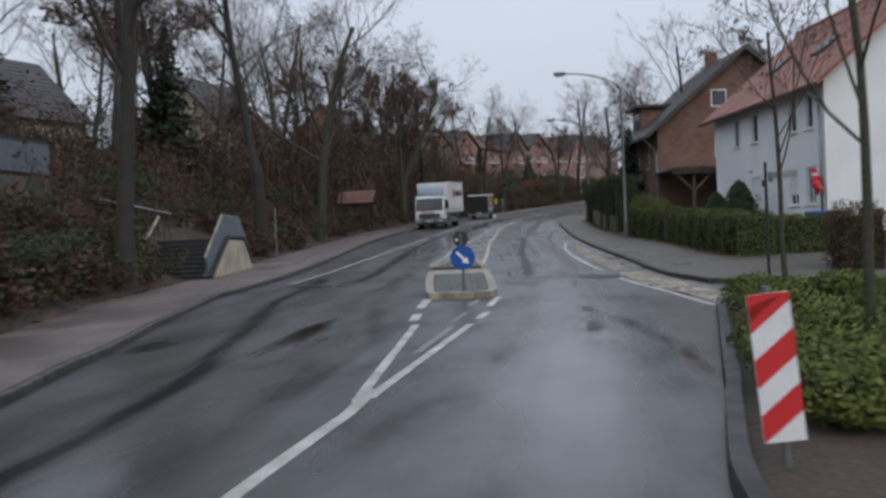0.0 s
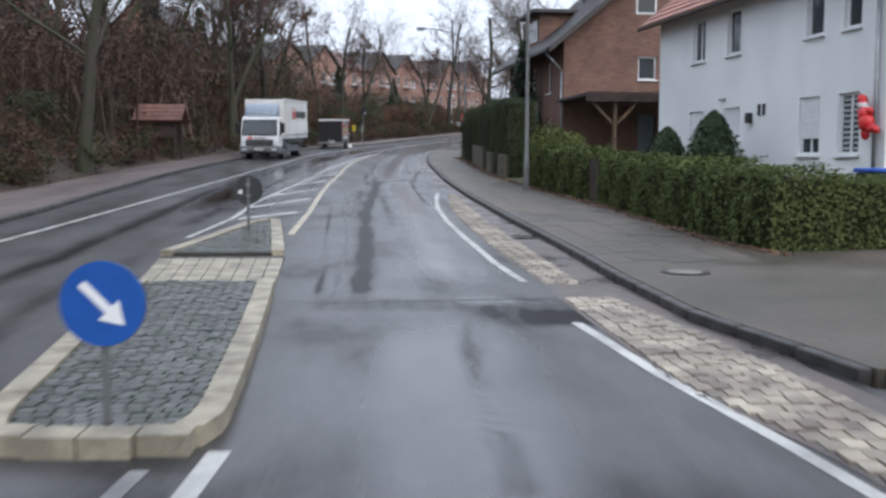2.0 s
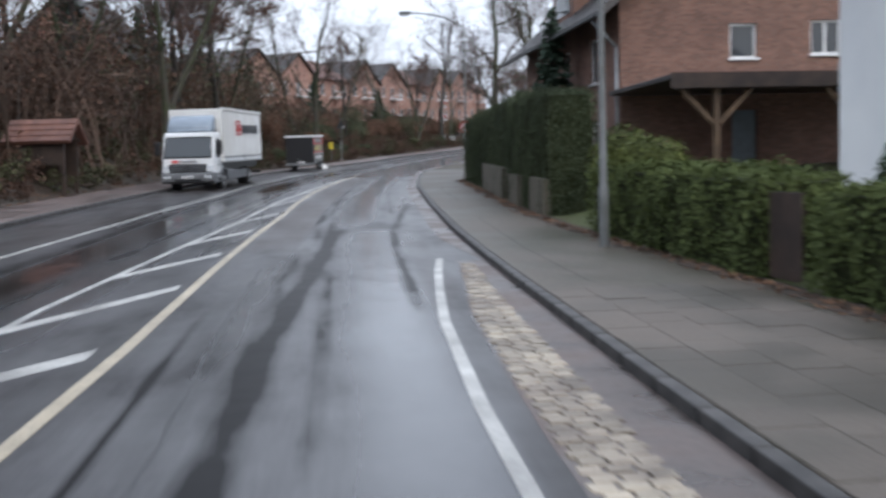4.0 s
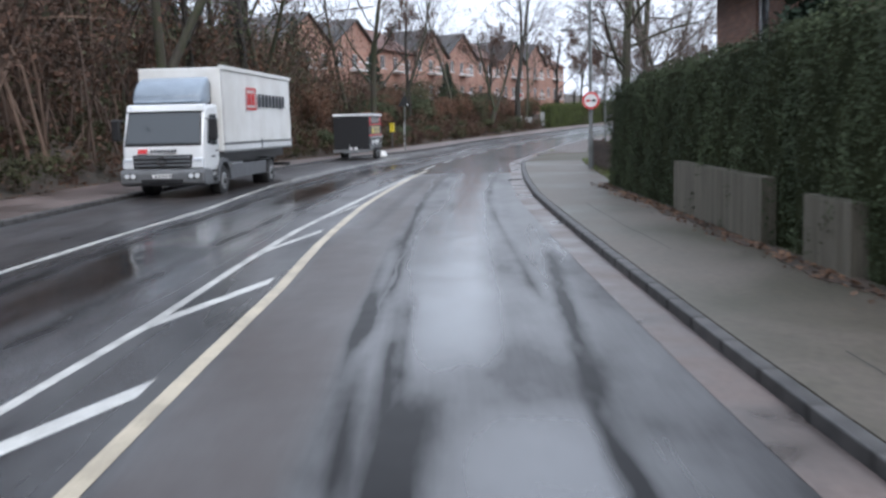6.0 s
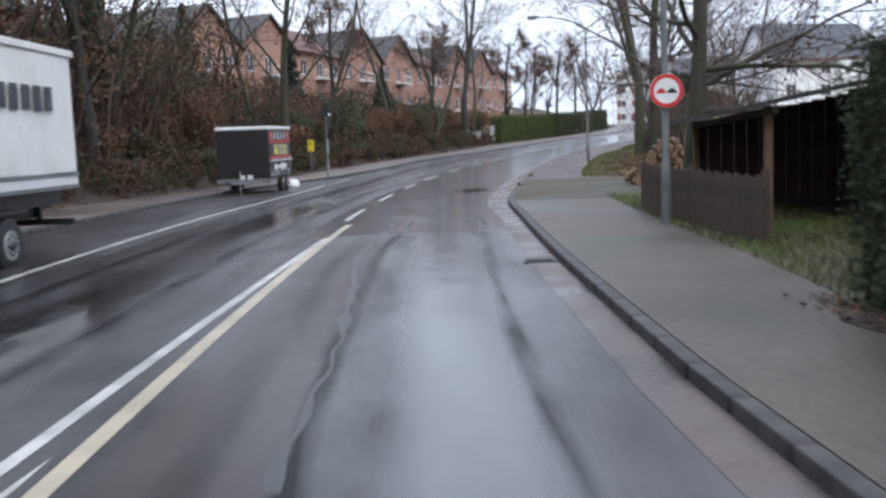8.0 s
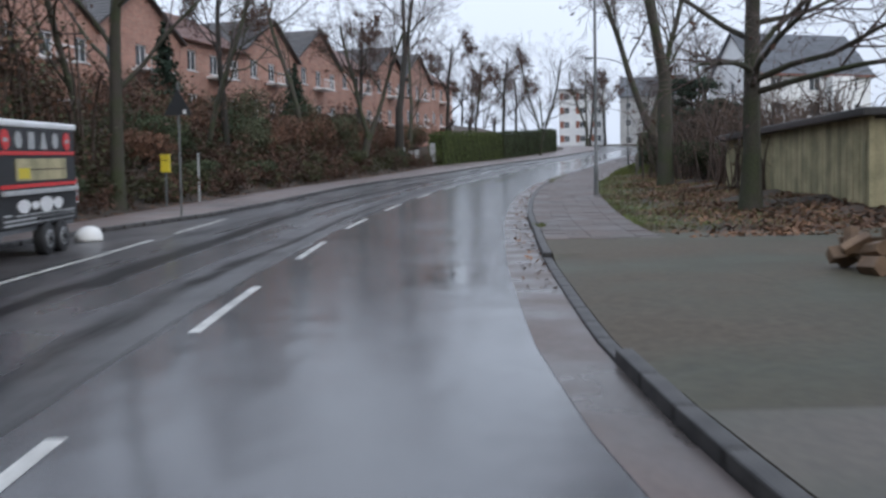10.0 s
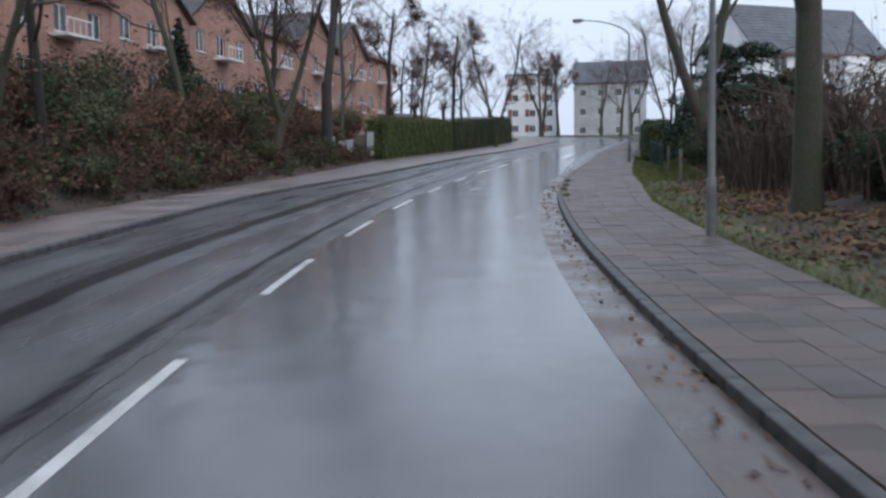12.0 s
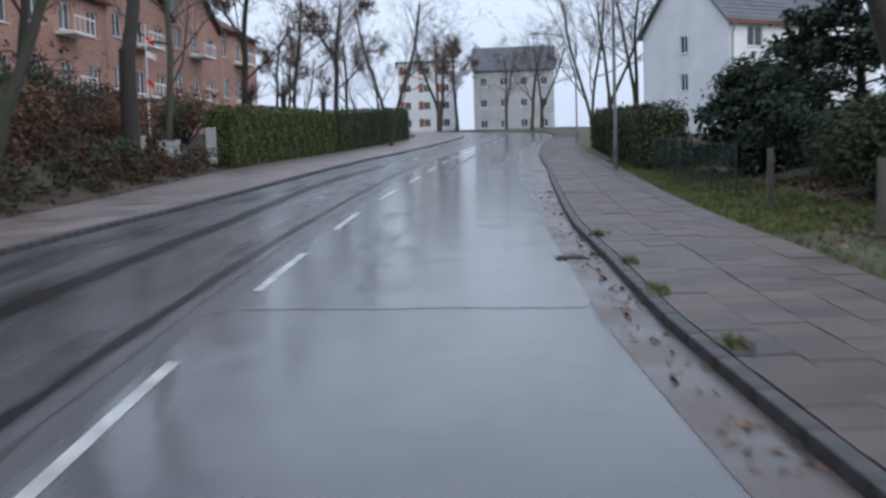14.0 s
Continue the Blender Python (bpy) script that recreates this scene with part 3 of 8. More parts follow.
uvs = np.empty(2 * len(road.data.loops), np.float32)
road.data.uv_layers[0].data.foreach_get("uv", uvs)
idx = np.empty(len(road.data.loops), np.int32)
road.data.loops.foreach_get("vertex_index", idx)
rsd = np.zeros((len(road.data.vertices), 2))
rsd[idx] = uvs.reshape(-1, 2)
S, D = rsd[:, 0], rsd[:, 1]
# dark streaks: tar, with the woods' dark reflection put into its colour
TRACKS = (
    # the lane towards the island and past it
    ([(30, -0.95), (38, -0.9), (44, -0.85), (53, -0.43), (60, -0.3)], 0.24, 0.88), ([(33, -1.0), (43.4, -0.95), (50, -0.95), (56, -0.8)], 0.16, 0.6),
    ([(40, -0.2), (50, -0.24), (61, -0.9), (70, -0.95)], 0.1, 0.7), ([(30, -1.5), (38, -1.66), (48, -1.85)], 0.06, 0.8),
    # around s = 22 to 31: dark reflections in puddles, painted like tar
    ([(22.2, 0.5), (25, 0.38), (28.4, 0.3), (30.4, 0.6)], 0.14, 0.5), ([(11.5, 2.1), (14.9, 1.87), (16.8, 1.5), (18.8, 1.07), (19.8, 0.76), (20.8, 0.45), (22.6, 0.45)], 0.27, 0.62), ([(28.0, 1.15), (29.6, 0.75), (31.4, 0.6)], 0.2, 0.9), ([(23.0, -1.55), (24.6, -1.5)], 0.14, 0.75),
    ([(46, 1.0), (58, 1.05), (68, 1.6)], 0.14, 0.75), ([(54, -0.35), (64, -0.5)], 0.16, 0.7),
    # cracked wheel tracks up to the yard
    ([(60, -0.78), (67, -0.7), (72, -0.87), (76, -0.95), (86.6, -1.0), (93.5, -0.6)], 0.11, 0.76), ([(62, 1.1), (69, 0.9), (76, 0.66), (82.5, 0.7), (91, 0.85), (95, 0.8)], 0.12, 0.62),
    ([(68, -1.5), (80, -1.6), (90, -1.5)], 0.25, 0.45),
    # the opposite lane
    ([(4, -4.3), (12.5, -4.73), (18, -5.9), (25.4, -7.3), (34, -7.6)], 0.28, 0.75), ([(10, -3.0), (16.8, -3.05), (23, -4.3), (34, -5.2)], 0.3, 0.45),
    ([(30, -6.2), (50, -6.1), (75, -5.4), (95, -5.0), (115, -5.1)], 0.34, 0.68), ([(40, -5.0), (60, -4.2), (80, -3.6), (100, -3.4), (110, -3.4)], 0.3, 0.6),
    ([(104, -4.85), (115, -5.1), (127, -5.5), (146, -5.35), (158, -5.1), (171, -5.3), (188, -4.6)], 0.28, 1.0), ([(106, -3.5), (113, -3.2), (122, -3.3), (140, -3.35), (156, -3.2), (182, -2.95)], 0.13, 0.85),
    ([(112, -6.2), (130, -6.4), (150, -6.4), (170, -6.2)], 0.15, 0.5), ([(176, -0.9), (190, -0.7), (210, -0.6)], 0.2, 0.6), ([(180, 1.6), (200, 1.5), (215, 1.6)], 0.2, 0.6),
)
tar = np.zeros(len(S))
for rows_, w_, k_ in TRACKS:
    tar = np.maximum(tar, k_ * track(S, D, rows_, w_))
# patches near s = 29 paint a puddle's dark reflection into the tar mask
for k_, box_ in ((0.5, (29.4, 31.2, -1.7, 3.2)), (0.95, (28.6, 30.0, 0.85, 2.3)), (0.8, (28.5, 30.1, 2.9, 3.5)), (0.8, (24.5, 27.5, 3.1, 3.6)), (0.45, (147.2, 153, -1.35, -0.25)), (0.42, (152, 160, -1.7, -0.7)), (0.3, (103, 108, -0.3, 1.3)), (0.3, (60, 96, -6.0, -3.2))):
    tar = np.maximum(tar, k_ * field(S, D, *box_))
film = np.maximum.reduce([0.75 * field(S, D, 89, 146.7, -2.75, 1.7, 0.05, 0.1), 0.85 * field(S, D, 146.7, 260, -2.6, 2.2, 0.1, 0.1), 0.8 * field(S, D, 58, 92, -0.75, 0.95, 0.75, 4), 0.78 * field(S, D, 31, 60, -0.35, 1.6, 0.9, 3), 0.55 * field(S, D, 8, 31, -1.0, 1.4, 0.8, 4), 0.75 * field(S, D, 3, 24, -0.8, 1.6, 1.1, 8), 0.6 * field(S, D, 4, 14, -4.6, -3.0, 0.6, 3), 0.45 * field(S, D, 100, 200, -4.9, -3.6, 0.3, 4), 0.75 * field(S, D, 42, 104, -6.3, -3.0, 0.8, 6)])
coarse = np.maximum.reduce([0.7 * field(S, D, 12, 25, 1.5, 3.4, 0.5, 3), 0.7 * field(S, D, 52, 92, -2.3, -0.7, 0.4, 5), 0.45 * field(S, D, 5, 48, -9, -3.0, 0.8, 5), 0.45 * field(S, D, 30, 130, -9.5, -6.2, 0.6, 5), 0.4 * field(S, D, 30, 60, 0.9, 2.0, 0.4, 5)])
POOLS = ((17.5, 0.6, 2.6, 0.5), (30.6, 1.0, 0.5, 0.9), (29.9, 2.7, 0.45, 0.5), (16.6, -7.0, 0.9, 0.5), (29.8, -7.4, 0.5, 1.2), (14, 1.9, 2.2, 0.22), (106, 0.4, 2.5, 0.8), (150, -0.8, 2.6, 0.5), (156.5, -1.15, 2.6, 0.5), (52, -5.3, 7, 0.7), (66, -4.8, 8, 0.8), (80, -4.4, 8, 0.8), (94, -4.4, 7, 0.7), (18, -4.6, 3.5, 0.4), (190, 1.0, 8.0, 0.5))
pool = np.zeros(len(S))
for s_, d_, ls_, ld_ in POOLS:
    pool = np.maximum(pool, 0.75 * np.exp(-(((S - s_) / ls_) ** 2 + ((D - d_) / ld_) ** 2)))
for key, val in (("pool", pool), ("tar", tar), ("film", film), ("coarse", coarse)):
    layer = road.data.attributes.new(key, "FLOAT", "POINT")
    layer.data.foreach_set("value", val.astype(np.float32))
rs = np.arange(-120, 401, 1.0)
pavement_left = ribbon("pavement_left", rs, BACK_L(rs), KERB_L(rs) - 0.16, 0.12, M["pave_red"], 6, 0.3, lab="wet reddish pavement along the wooded bank", cat="pavement")
ps = np.concatenate([np.arange(26.2, 97, 0.8), [97.0]])
pavement_right = ribbon("pavement_right", ps, KERB_R(ps) + 0.16, BACK_R(ps) + 0.02, 0.12, M["pave"], 6, 0.3, lab="wet dark patched pavement along the garden hedges", cat="pavement")
ps = np.arange(111, 401, 1.0)
drive = np.arange(97, 111.6, 0.5)
ribbon("yard_crossing", drive, KERB_R(drive) + 0.16, BACK_R(drive) + 0.02, lambda s, d: 0.113 - 0.08 * (1 - smooth(0, 0.9, d - KERB_R(s) - 0.16)) * smooth(97.5, 98.6, s) * (1 - smooth(107.4, 108, s)), M["moss_pave"], 6, 0.3, lab="mossy dark pavement where the yard drive crosses", cat="pavement")
pavement_slabs = ribbon("pavement_slabbed", ps, KERB_R(ps) + 0.16, BACK_R(ps) + 0.02, 0.1, M["joint"], 4, 0.3, lab="pavement of grey concrete slabs in rows", cat="pavement")
# forecourt beside the planter and the yard entrance
ds = np.arange(20.5, 36, 0.5)
forecourt = ribbon("forecourt", ds, np.maximum(KERB_R(ds) + 0.16, 3.9 + 0 * ds), 30 + 0 * ds, lambda s, d: 0.11 + 0.25 * smooth(6, 20, d), M["pave"], 12, 0.25, lab="wet grey paved forecourt beside the house", cat="forecourt")
ds = np.arange(97.0, 113.1, 0.7)
yard = ribbon("yard", ds, BACK_R(ds) + 0.03, BACK_R(ds) + 14, lambda s, d: 0.11 + 0.25 * smooth(6, 20, d), M["moss_pave"], 8, 0.25, lab="mossy grey asphalt yard entrance", cat="yard")

hs = np.arange(34.6, 80.1, 0.4)
ribbon("hedge_soil", hs, BACK_R(hs) - 0.28 - 0.1 * np.sin(hs * 1.7) - 0.06 * np.sin(hs * 4.1), BACK_R(hs) + 0.12, 0.131, M["soil"], 3, 0.06, lab="strip of brown leafy soil at the foot of the hedge", cat="soil")

# kerb stones, one by one
stone = bmesh.new()
box(stone, -0.075, 0.075, -0.485, 0.485, -0.25, 0.12, 0.02)
stone_mesh = bpy.data.meshes.new("kerb_stone")
stone.to_mesh(stone_mesh)
stone.free()
stone_mesh.materials.append(M["kerb"])


def kerb_run(name, line, s0, s1, side, lab, mesh=stone_mesh, step=1.0, drop=()):
    base = tagged(new(name), lab, "kerb", "", "structure")
    s = s0
    while s < s1:
        a, b = sd(s, float(line(s)) + side * 0.08), sd(s + step, float(line(s + step)) + side * 0.08)
        dv = b - a
        low = -0.085 if any(p < s < q for p, q in drop) else 0.0
        k = new("kerb_stone", mesh)
        k.parent = base
        k.matrix_basis = pose(*((a + b) / 2 + [0, 0, low]), math.degrees(math.atan2(dv[2], np.hypot(dv[0], dv[1]))), 0, -math.degrees(math.atan2(dv[0], dv[1])))
        s += step
    return base


kerb_run("kerb_left", KERB_L, -2, 232, -1, "dark wet concrete kerb along the far pavement")
kerb_run("kerb_right", KERB_R, 26.2, 232, 1, "dark wet concrete kerb stones beside the gutter", drop=((98.5, 107.6),))

# gutter of lighter wet concrete beside the right kerb
gsx = np.arange(52, 240, 1.0)
gw = edge((52, 0.05), (56, 0.45), (75, 0.42), (92, 0.42), (97, 0.55), (112, 0.65), (140, 0.6), (160, 0.5), (240, 0.5))
M["gutter"] = material("worn_gutter_concrete", (0.13, 0.098, 0.085), 0.6, 0.3, 0.8, 14, 0.3, second=(0.075, 0.062, 0.056), rough2=0.22, depth=0.006)
gutter = ribbon("gutter", gsx, KERB_R(gsx) - gw(gsx), KERB_R(gsx) - 0.0, 0.004, M["gutter"], 2, lab="worn reddish concrete gutter strip by the kerb", cat="gutter")

# painted lines


def stripe(name, rows, width, mat, h=0.004, lab="worn white painted road line", step=0.5):
    a = np.array(rows, float)
    s = np.unique(np.concatenate([np.arange(a[0, 0], a[-1, 0], step), a[:, 0]]))
    d = np.interp(s, a[:, 0], a[:, 1])
    return ribbon(name, s, d - width / 2, d + width / 2, h, mat, 2, lab=lab, cat="road marking")


PT, PW = M["paint"], M["paint_warm"]
stripe("centre_line", [(-60, -2.5), (4, -2.45), (7.5, -2.31), (10.5, -2.05), (12, -2.05)], 0.16, PT)
stripe("island_line", [(11.2, -2.1), (18.9, -2.72)], 0.14, PT)
stripe("island_line", [(11.4, -2.0), (18.7, -1.66)], 0.14, PT)
for a, b in ((19.6, 20.9), (22.1, 24.3)):
    stripe("island_dash", [(a, -2.88 - (a - 19.6) * 0.1), (b, -2.9 - (b - 19.6) * 0.07)], 0.2, PT)
    stripe("island_dash", [(a, -1.6), (b, -1.53)], 0.16, PT)
M["paint_faint"] = material("faded_road_paint", (0.26, 0.25, 0.24), 0.4, 0.3, 1.5, 30, 0.1, second=(0.12, 0.115, 0.115), patch=0.7)
for a, b in ((15, 18.4), (19.3, 21), (22.2, 23.9)):
    stripe("old_dash", [(a, -2.06), (b, -1.96)], 0.13, M["paint_faint"], lab="faded old white road dash")
stripe("edge_line", [(20.8, 3.05), (21.3, 2.93), (24.4, 2.4), (26.5, 1.98), (29.0, 1.63)], 0.13, PT)
stripe("edge_line", [(32.2, 1.42), (34.2, 1.24), (38, 1.14), (42, 1.12), (46, 1.22), (48.2, 1.37), (50.6, 1.56), (52.4, 1.74)], 0.13, PT)
stripe("hatch_line", [(38.5, -4.5), (43, -4.1), (48, -4.05), (54, -3.65), (62, -3.1), (70, -2.95), (76, -2.66), (82, -2.43), (89, -2.2)], 0.12, PT)
stripe("hatch_line", [(39, -2.46), (45, -2.3), (54, -2.23), (64, -2.1), (68, -2.2), (75, -2.29), (92, -2.1)], 0.15, PW, 0.005, "worn yellowish white road line")
for s0, d0, s1, d1 in ((42.8, -3.95, 44.8, -2.6), (46.3, -4.1, 49.8, -2.5), (51.2, -3.85, 54.5, -2.46), (56.6, -3.45, 59.4, -2.4), (62, -3.05, 64.6, -2.3), (67.5, -2.95, 70.2, -2.45), (73, -2.7, 75.5, -2.45)):
    ss = np.linspace(s0, s1, 6)
    dd = np.linspace(d0, d1, 6)
    p = np.concatenate([sd(ss - 0.3, dd, 0.003), sd(ss + 0.3, dd, 0.003)])
    tagged(new("hatch_bar", mesh_of("hatch_bar", p, [(i, i + 1, i + 7, i + 6) for i in range(5)], M["paint"])), "worn white slanting bar painted on the road", "road marking", "hatched area", "structure")
stripe("lane_line", [(31.4, -8.4), (41, -7.8), (55, -6.95), (63, -6.5), (75, -6.0), (83, -6.28), (95, -6.35), (102, -6.3), (110, -6.5), (114, -6.7)], 0.14, PT)
stripe("lane_line", [(116, -6.8), (121.5, -7.1)], 0.14, PT)
dash_d = edge((90, -2.3), (104, -2.36), (110, -2.43), (117, -2.58), (132, -2.56), (144, -2.5), (152, -2.4), (160, -2.3), (175, -1.85), (240, -1.5))
for k in range(19):
    s0 = 93.3 + 7.83 * k
    dash = stripe("dash", [(s0, dash_d(s0)), (s0 + 3.85, dash_d(s0 + 3.85))], 0.13, PT)
    tagged(dash, "short white painted dash on the road's middle", "road marking", "middle line dashes")


# tar seams and cracks
def seam(rows, width, wob=0.06, seed=0):
    rng = np.random.default_rng(seed)
    a = np.array(rows, float)
    s = np.arange(a[0, 0], a[-1, 0], 0.3)
    d = np.interp(s, a[:, 0], a[:, 1]) + np.cumsum(rng.normal(0, wob * 0.25, len(s)))
    w = width * (0.25 + np.abs(np.convolve(rng.normal(0, 1.3, len(s)), [0.3, 0.4, 0.3], "same")))
    return ribbon("tar_seam", s, d - w / 2, d + w / 2, 0.003, M["tar"], 2, lab="dark wet tar seam in the asphalt", cat="road crack")


seam([(89, -2.75), (99.4, -2.75), (104.4, -2.7), (117, -2.95), (130, -2.95), (153, -2.9), (175, -2.3)], 0.07, 0.02, 1)
seam([(6, -4.6), (11, -4.9), (18, -5.6), (30, -6.4)], 0.07, 0.04, 2)
seam([(30.5, -1.3), (40, -1.25), (52, -1.4)], 0.06, 0.05, 4)
seam([(75, -0.97), (81, -0.95), (85, -1.08), (88.8, -0.88), (92.5, -0.57)], 0.1, 0.1, 5)
seam([(62, -0.77), (65.5, -0.8), (69, -0.76), (73, -0.88)], 0.06, 0.06, 6)
for s0, a, b in ((30.4, -1.9, 2.4), (146.7, -2.4, 1.6), (33.2, -8.5, -4.6)):
    dd = np.linspace(a, b, 24)
    wob = np.cumsum(np.random.default_rng(int(s0)).normal(0, 0.03, 24))
    p = np.concatenate([sd(s0 + wob, dd, 0.003), sd(s0 + wob + 0.06, dd, 0.003)])
    tagged(new("tar_seam", mesh_of("tar_seam", p, [(i, i + 1, i + 25, i + 24) for i in range(23)], M["tar"])), "dark wet tar seam across the asphalt", "road crack", "", "structure")


for k, (s0, s1, d0, d1) in enumerate(((48, 60, 3.5, 3.35), (66, 74, 3.2, 2.8))):
    q = np.arange(s0, s1, 0.3)
    c = np.linspace(d0, d1, len(q)) + np.cumsum(np.random.default_rng(k + 40).normal(0, 0.012, len(q)))
    ribbon("pavement_joint", q, c - 0.008, c + 0.008, 0.1235, M["joint"], 2, lab="dark worn joint in the pavement", cat="pavement crack")

# traffic island: pale kerb, dark cobbles, a flush crossing gap between the halves
R_OUT = edge((24.2, -1.72), (24.8, -1.58), (31.7, -2.14), (35, -2.3), (40.9, -2.8), (41.6, -3.05))
L_OUT = edge((24.2, -3.16), (24.8, -3.36), (28.9, -3.87), (31.7, -4.08), (35, -4.38), (40.4, -3.55), (41.6, -3.05))
island = tagged(new("traffic_island"), "cobbled traffic island with pale worn kerb stones", "traffic island", "", "structure")


def island_half(s0, s1):
    s = np.arange(s0, s1 + 0.01, 0.2)
    ribbon("island_bed", s, L_OUT(s) + 0.2, R_OUT(s) - 0.2, 0.10, M["joint"], 3, 0.2, parent=island)
    for line, side in ((L_OUT, 1), (R_OUT, -1)):
        t = s0
        while t < s1 - 0.2:
            e = min(t + 0.95, s1)
            q = np.linspace(t + 0.015, e - 0.015, 4)
            a, b = (line(q), line(q) + side * 0.22) if side > 0 else (line(q) - 0.22, line(q))
            ribbon("kerb_stone", q, a, b, 0.15, M["kerb_light"], 2, 0.25, parent=island)
            t = e


island_half(24.4, 31.6)
island_half(35.0, 41.4)
for k in range(4):
    a, b = np.linspace(-3.18, -1.7, 5)[k : k + 2]
    q = np.array([24.12, 24.4]) + (0.06 if k in (0, 3) else 0)
    ribbon("kerb_stone", q, np.array([a, a]) + 0.01, np.array([b, b]) - 0.01, 0.15, M["kerb_light"], 2, 0.25, parent=island)
for s0 in (31.62, 34.78):
    q = np.array([s0, s0 + 0.2])
    ribbon("crossing_kerb", q, L_OUT(q), R_OUT(q), 0.05, M["kerb" if s0 > 33 else "kerb_light"], 2, 0.2, parent=island)
for i in range(4):
    for j in range(9):
        q = np.array([31.84 + i * 0.735, 31.84 + i * 0.735 + 0.72])
        lo, w = L_OUT(q), (R_OUT(q) - L_OUT(q)) / 9
        ribbon("crossing_slab", q, lo + w * j + 0.008, lo + w * (j + 1) - 0.008, 0.045, M["kerb_light"], 2, 0.1, parent=island)


def little_stones(name, s0, s1, lo, hi, pitch, top, mat, parent, seed, lab=""):
    """Small rounded setts between two lines, in one mesh."""
    rng = np.random.default_rng(seed)
    vs, fs, n = [], [], 0
    s = s0
    row = 0
    while s < s1:
        a, b = float(lo(s)), float(hi(s))
        k = max(1, int((b - a) / pitch))
        for j in range(k):
            c = a + (j + 0.5 + 0.25 * (row % 2 - 0.5)) * (b - a) / k
            w, e, z = (b - a) / k * 0.47, pitch * 0.47, top + rng.uniform(-0.008, 0.008)
            ss = s + pitch / 2 + np.array([-e, e, e, -e, -e * 0.86, e * 0.86, e * 0.86, -e * 0.86]) + rng.normal(0, 0.006, 8)
            dd = c + np.array([-w, -w, w, w, -w * 0.86, -w * 0.86, w * 0.86, w * 0.86]) + rng.normal(0, 0.006, 8)
            vs.append(sd(ss, dd, np.array([z - 0.03] * 4 + [z] * 4)))
            fs += [(n, n + 1, n + 5, n + 4), (n + 1, n + 2, n + 6, n + 5), (n + 2, n + 3, n + 7, n + 6), (n + 3, n, n + 4, n + 7), (n + 4, n + 5, n + 6, n + 7)]
            n += 8
        s += pitch
        row += 1
    ob = new(name, mesh_of(name, np.concatenate(vs), fs, mat))
    ob.parent = parent
    return tagged(ob, lab, "", "", "stuff")


little_stones("cobblestones", 24.45, 31.55, lambda s: L_OUT(s) + 0.23, lambda s: R_OUT(s) - 0.23, 0.13, 0.125, M["cobble_dark"], island, 5, "small dark mossy cobblestones")
little_stones("cobblestones", 35.05, 40.9, lambda s: L_OUT(s) + 0.23, lambda s: R_OUT(s) - 0.23, 0.13, 0.125, M["cobble_dark"], island, 6, "small dark mossy cobblestones")

# strip of beige paving blocks beside the edge line
strip = tagged(new("paving_strip"), "strip of beige worn paving blocks beside the kerb", "paving", "", "structure")
STRIP_A = edge((20.9, 3.2), (24.3, 2.6), (26, 2.1), (29, 1.85), (31, 1.72), (32, 1.7), (36, 1.5), (41, 1.5), (46, 1.6), (51.5, 2.05))
STRIP_B = edge((20.9, 3.7), (22.5, 3.6), (24.3, 3.45), (26, 3.25), (28, 2.9), (30.3, 2.45), (31, 2.32), (32, 2.2), (36, 2.1), (41, 2.08), (46, 2.12), (51.5, 2.25))
q = np.arange(21.4, 52, 0.3)
ribbon("strip_bed", q, STRIP_A(q) - 0.05, np.where(q < 27, np.minimum(KERB_R(q), STRIP_B(q) + 0.3), KERB_R(q)), 0.004, M["gutter"], 2, parent=strip, kind="")
rng = np.random.default_rng(11)
s = 21.5
while s < 30.5:
    a, b = float(STRIP_A(s)), float(STRIP_B(s))
    k = max(4, int((b - a) / 0.15))
    for j in range(k):
        w = (b - a) / k
        q = np.array([s + 0.008, s + 0.222]) + (0.05 if j % 2 else 0) + rng.normal(0, 0.014)
        sk = rng.normal(0, 0.008, 2)
        ribbon("paving_block", q, a + w * j + 0.006 + sk * 0.4, a + w * (j + 1) - 0.008 + sk * 0.4, 0.02 + rng.uniform(-0.007, 0.007), M["cobble"], 2, 0.05, parent=strip)
    s += 0.23
little_stones("paving_blocks", 31.9, 51.4, STRIP_A, STRIP_B, 0.165, 0.02, M["cobble"], strip, 12, "worn beige paving blocks in uneven rows")

# slabs of the right-hand pavement further up: the nearest one by one, the rest in one mesh
rows_n = 5
bundle = []
count = 0
for i, s0 in enumerate(np.arange(111, 230, 0.52)):
    q = np.array([s0 + 0.004, s0 + 0.516])
    a, w = KERB_R(q) + 0.17, (BACK_R(q) - KERB_R(q) - 0.17) / rows_n
    for j in range(rows_n):
        off = 0.26 * (j % 2)
        z = 0.118 + rng.uniform(-0.006, 0.006)
        lo, hi = a + w * j + 0.004, a + w * (j + 1) - 0.004
        if 131 < s0 < 162:
            count += 1
            ribbon("slab", q + off, lo, hi, z, M["slab"], 2, 0.05, parent=pavement_slabs)
        else:
            bundle.append(np.concatenate([sd(q + off, lo, z), sd(q + off, hi, z), sd(q + off, lo, z - 0.05), sd(q + off, hi, z - 0.05)]))
bf = [tuple(np.array(f) + 8 * k) for k in range(len(bundle)) for f in ((0, 2, 3, 1), (0, 1, 5, 4), (3, 2, 6, 7), (2, 0, 4, 6), (1, 3, 7, 5))]
rest = new("slabs", mesh_of("slabs", np.concatenate(bundle), bf, M["slab"]))
rest.parent = pavement_slabs
tagged(rest, "rows of grey concrete slabs", "", "", "stuff")

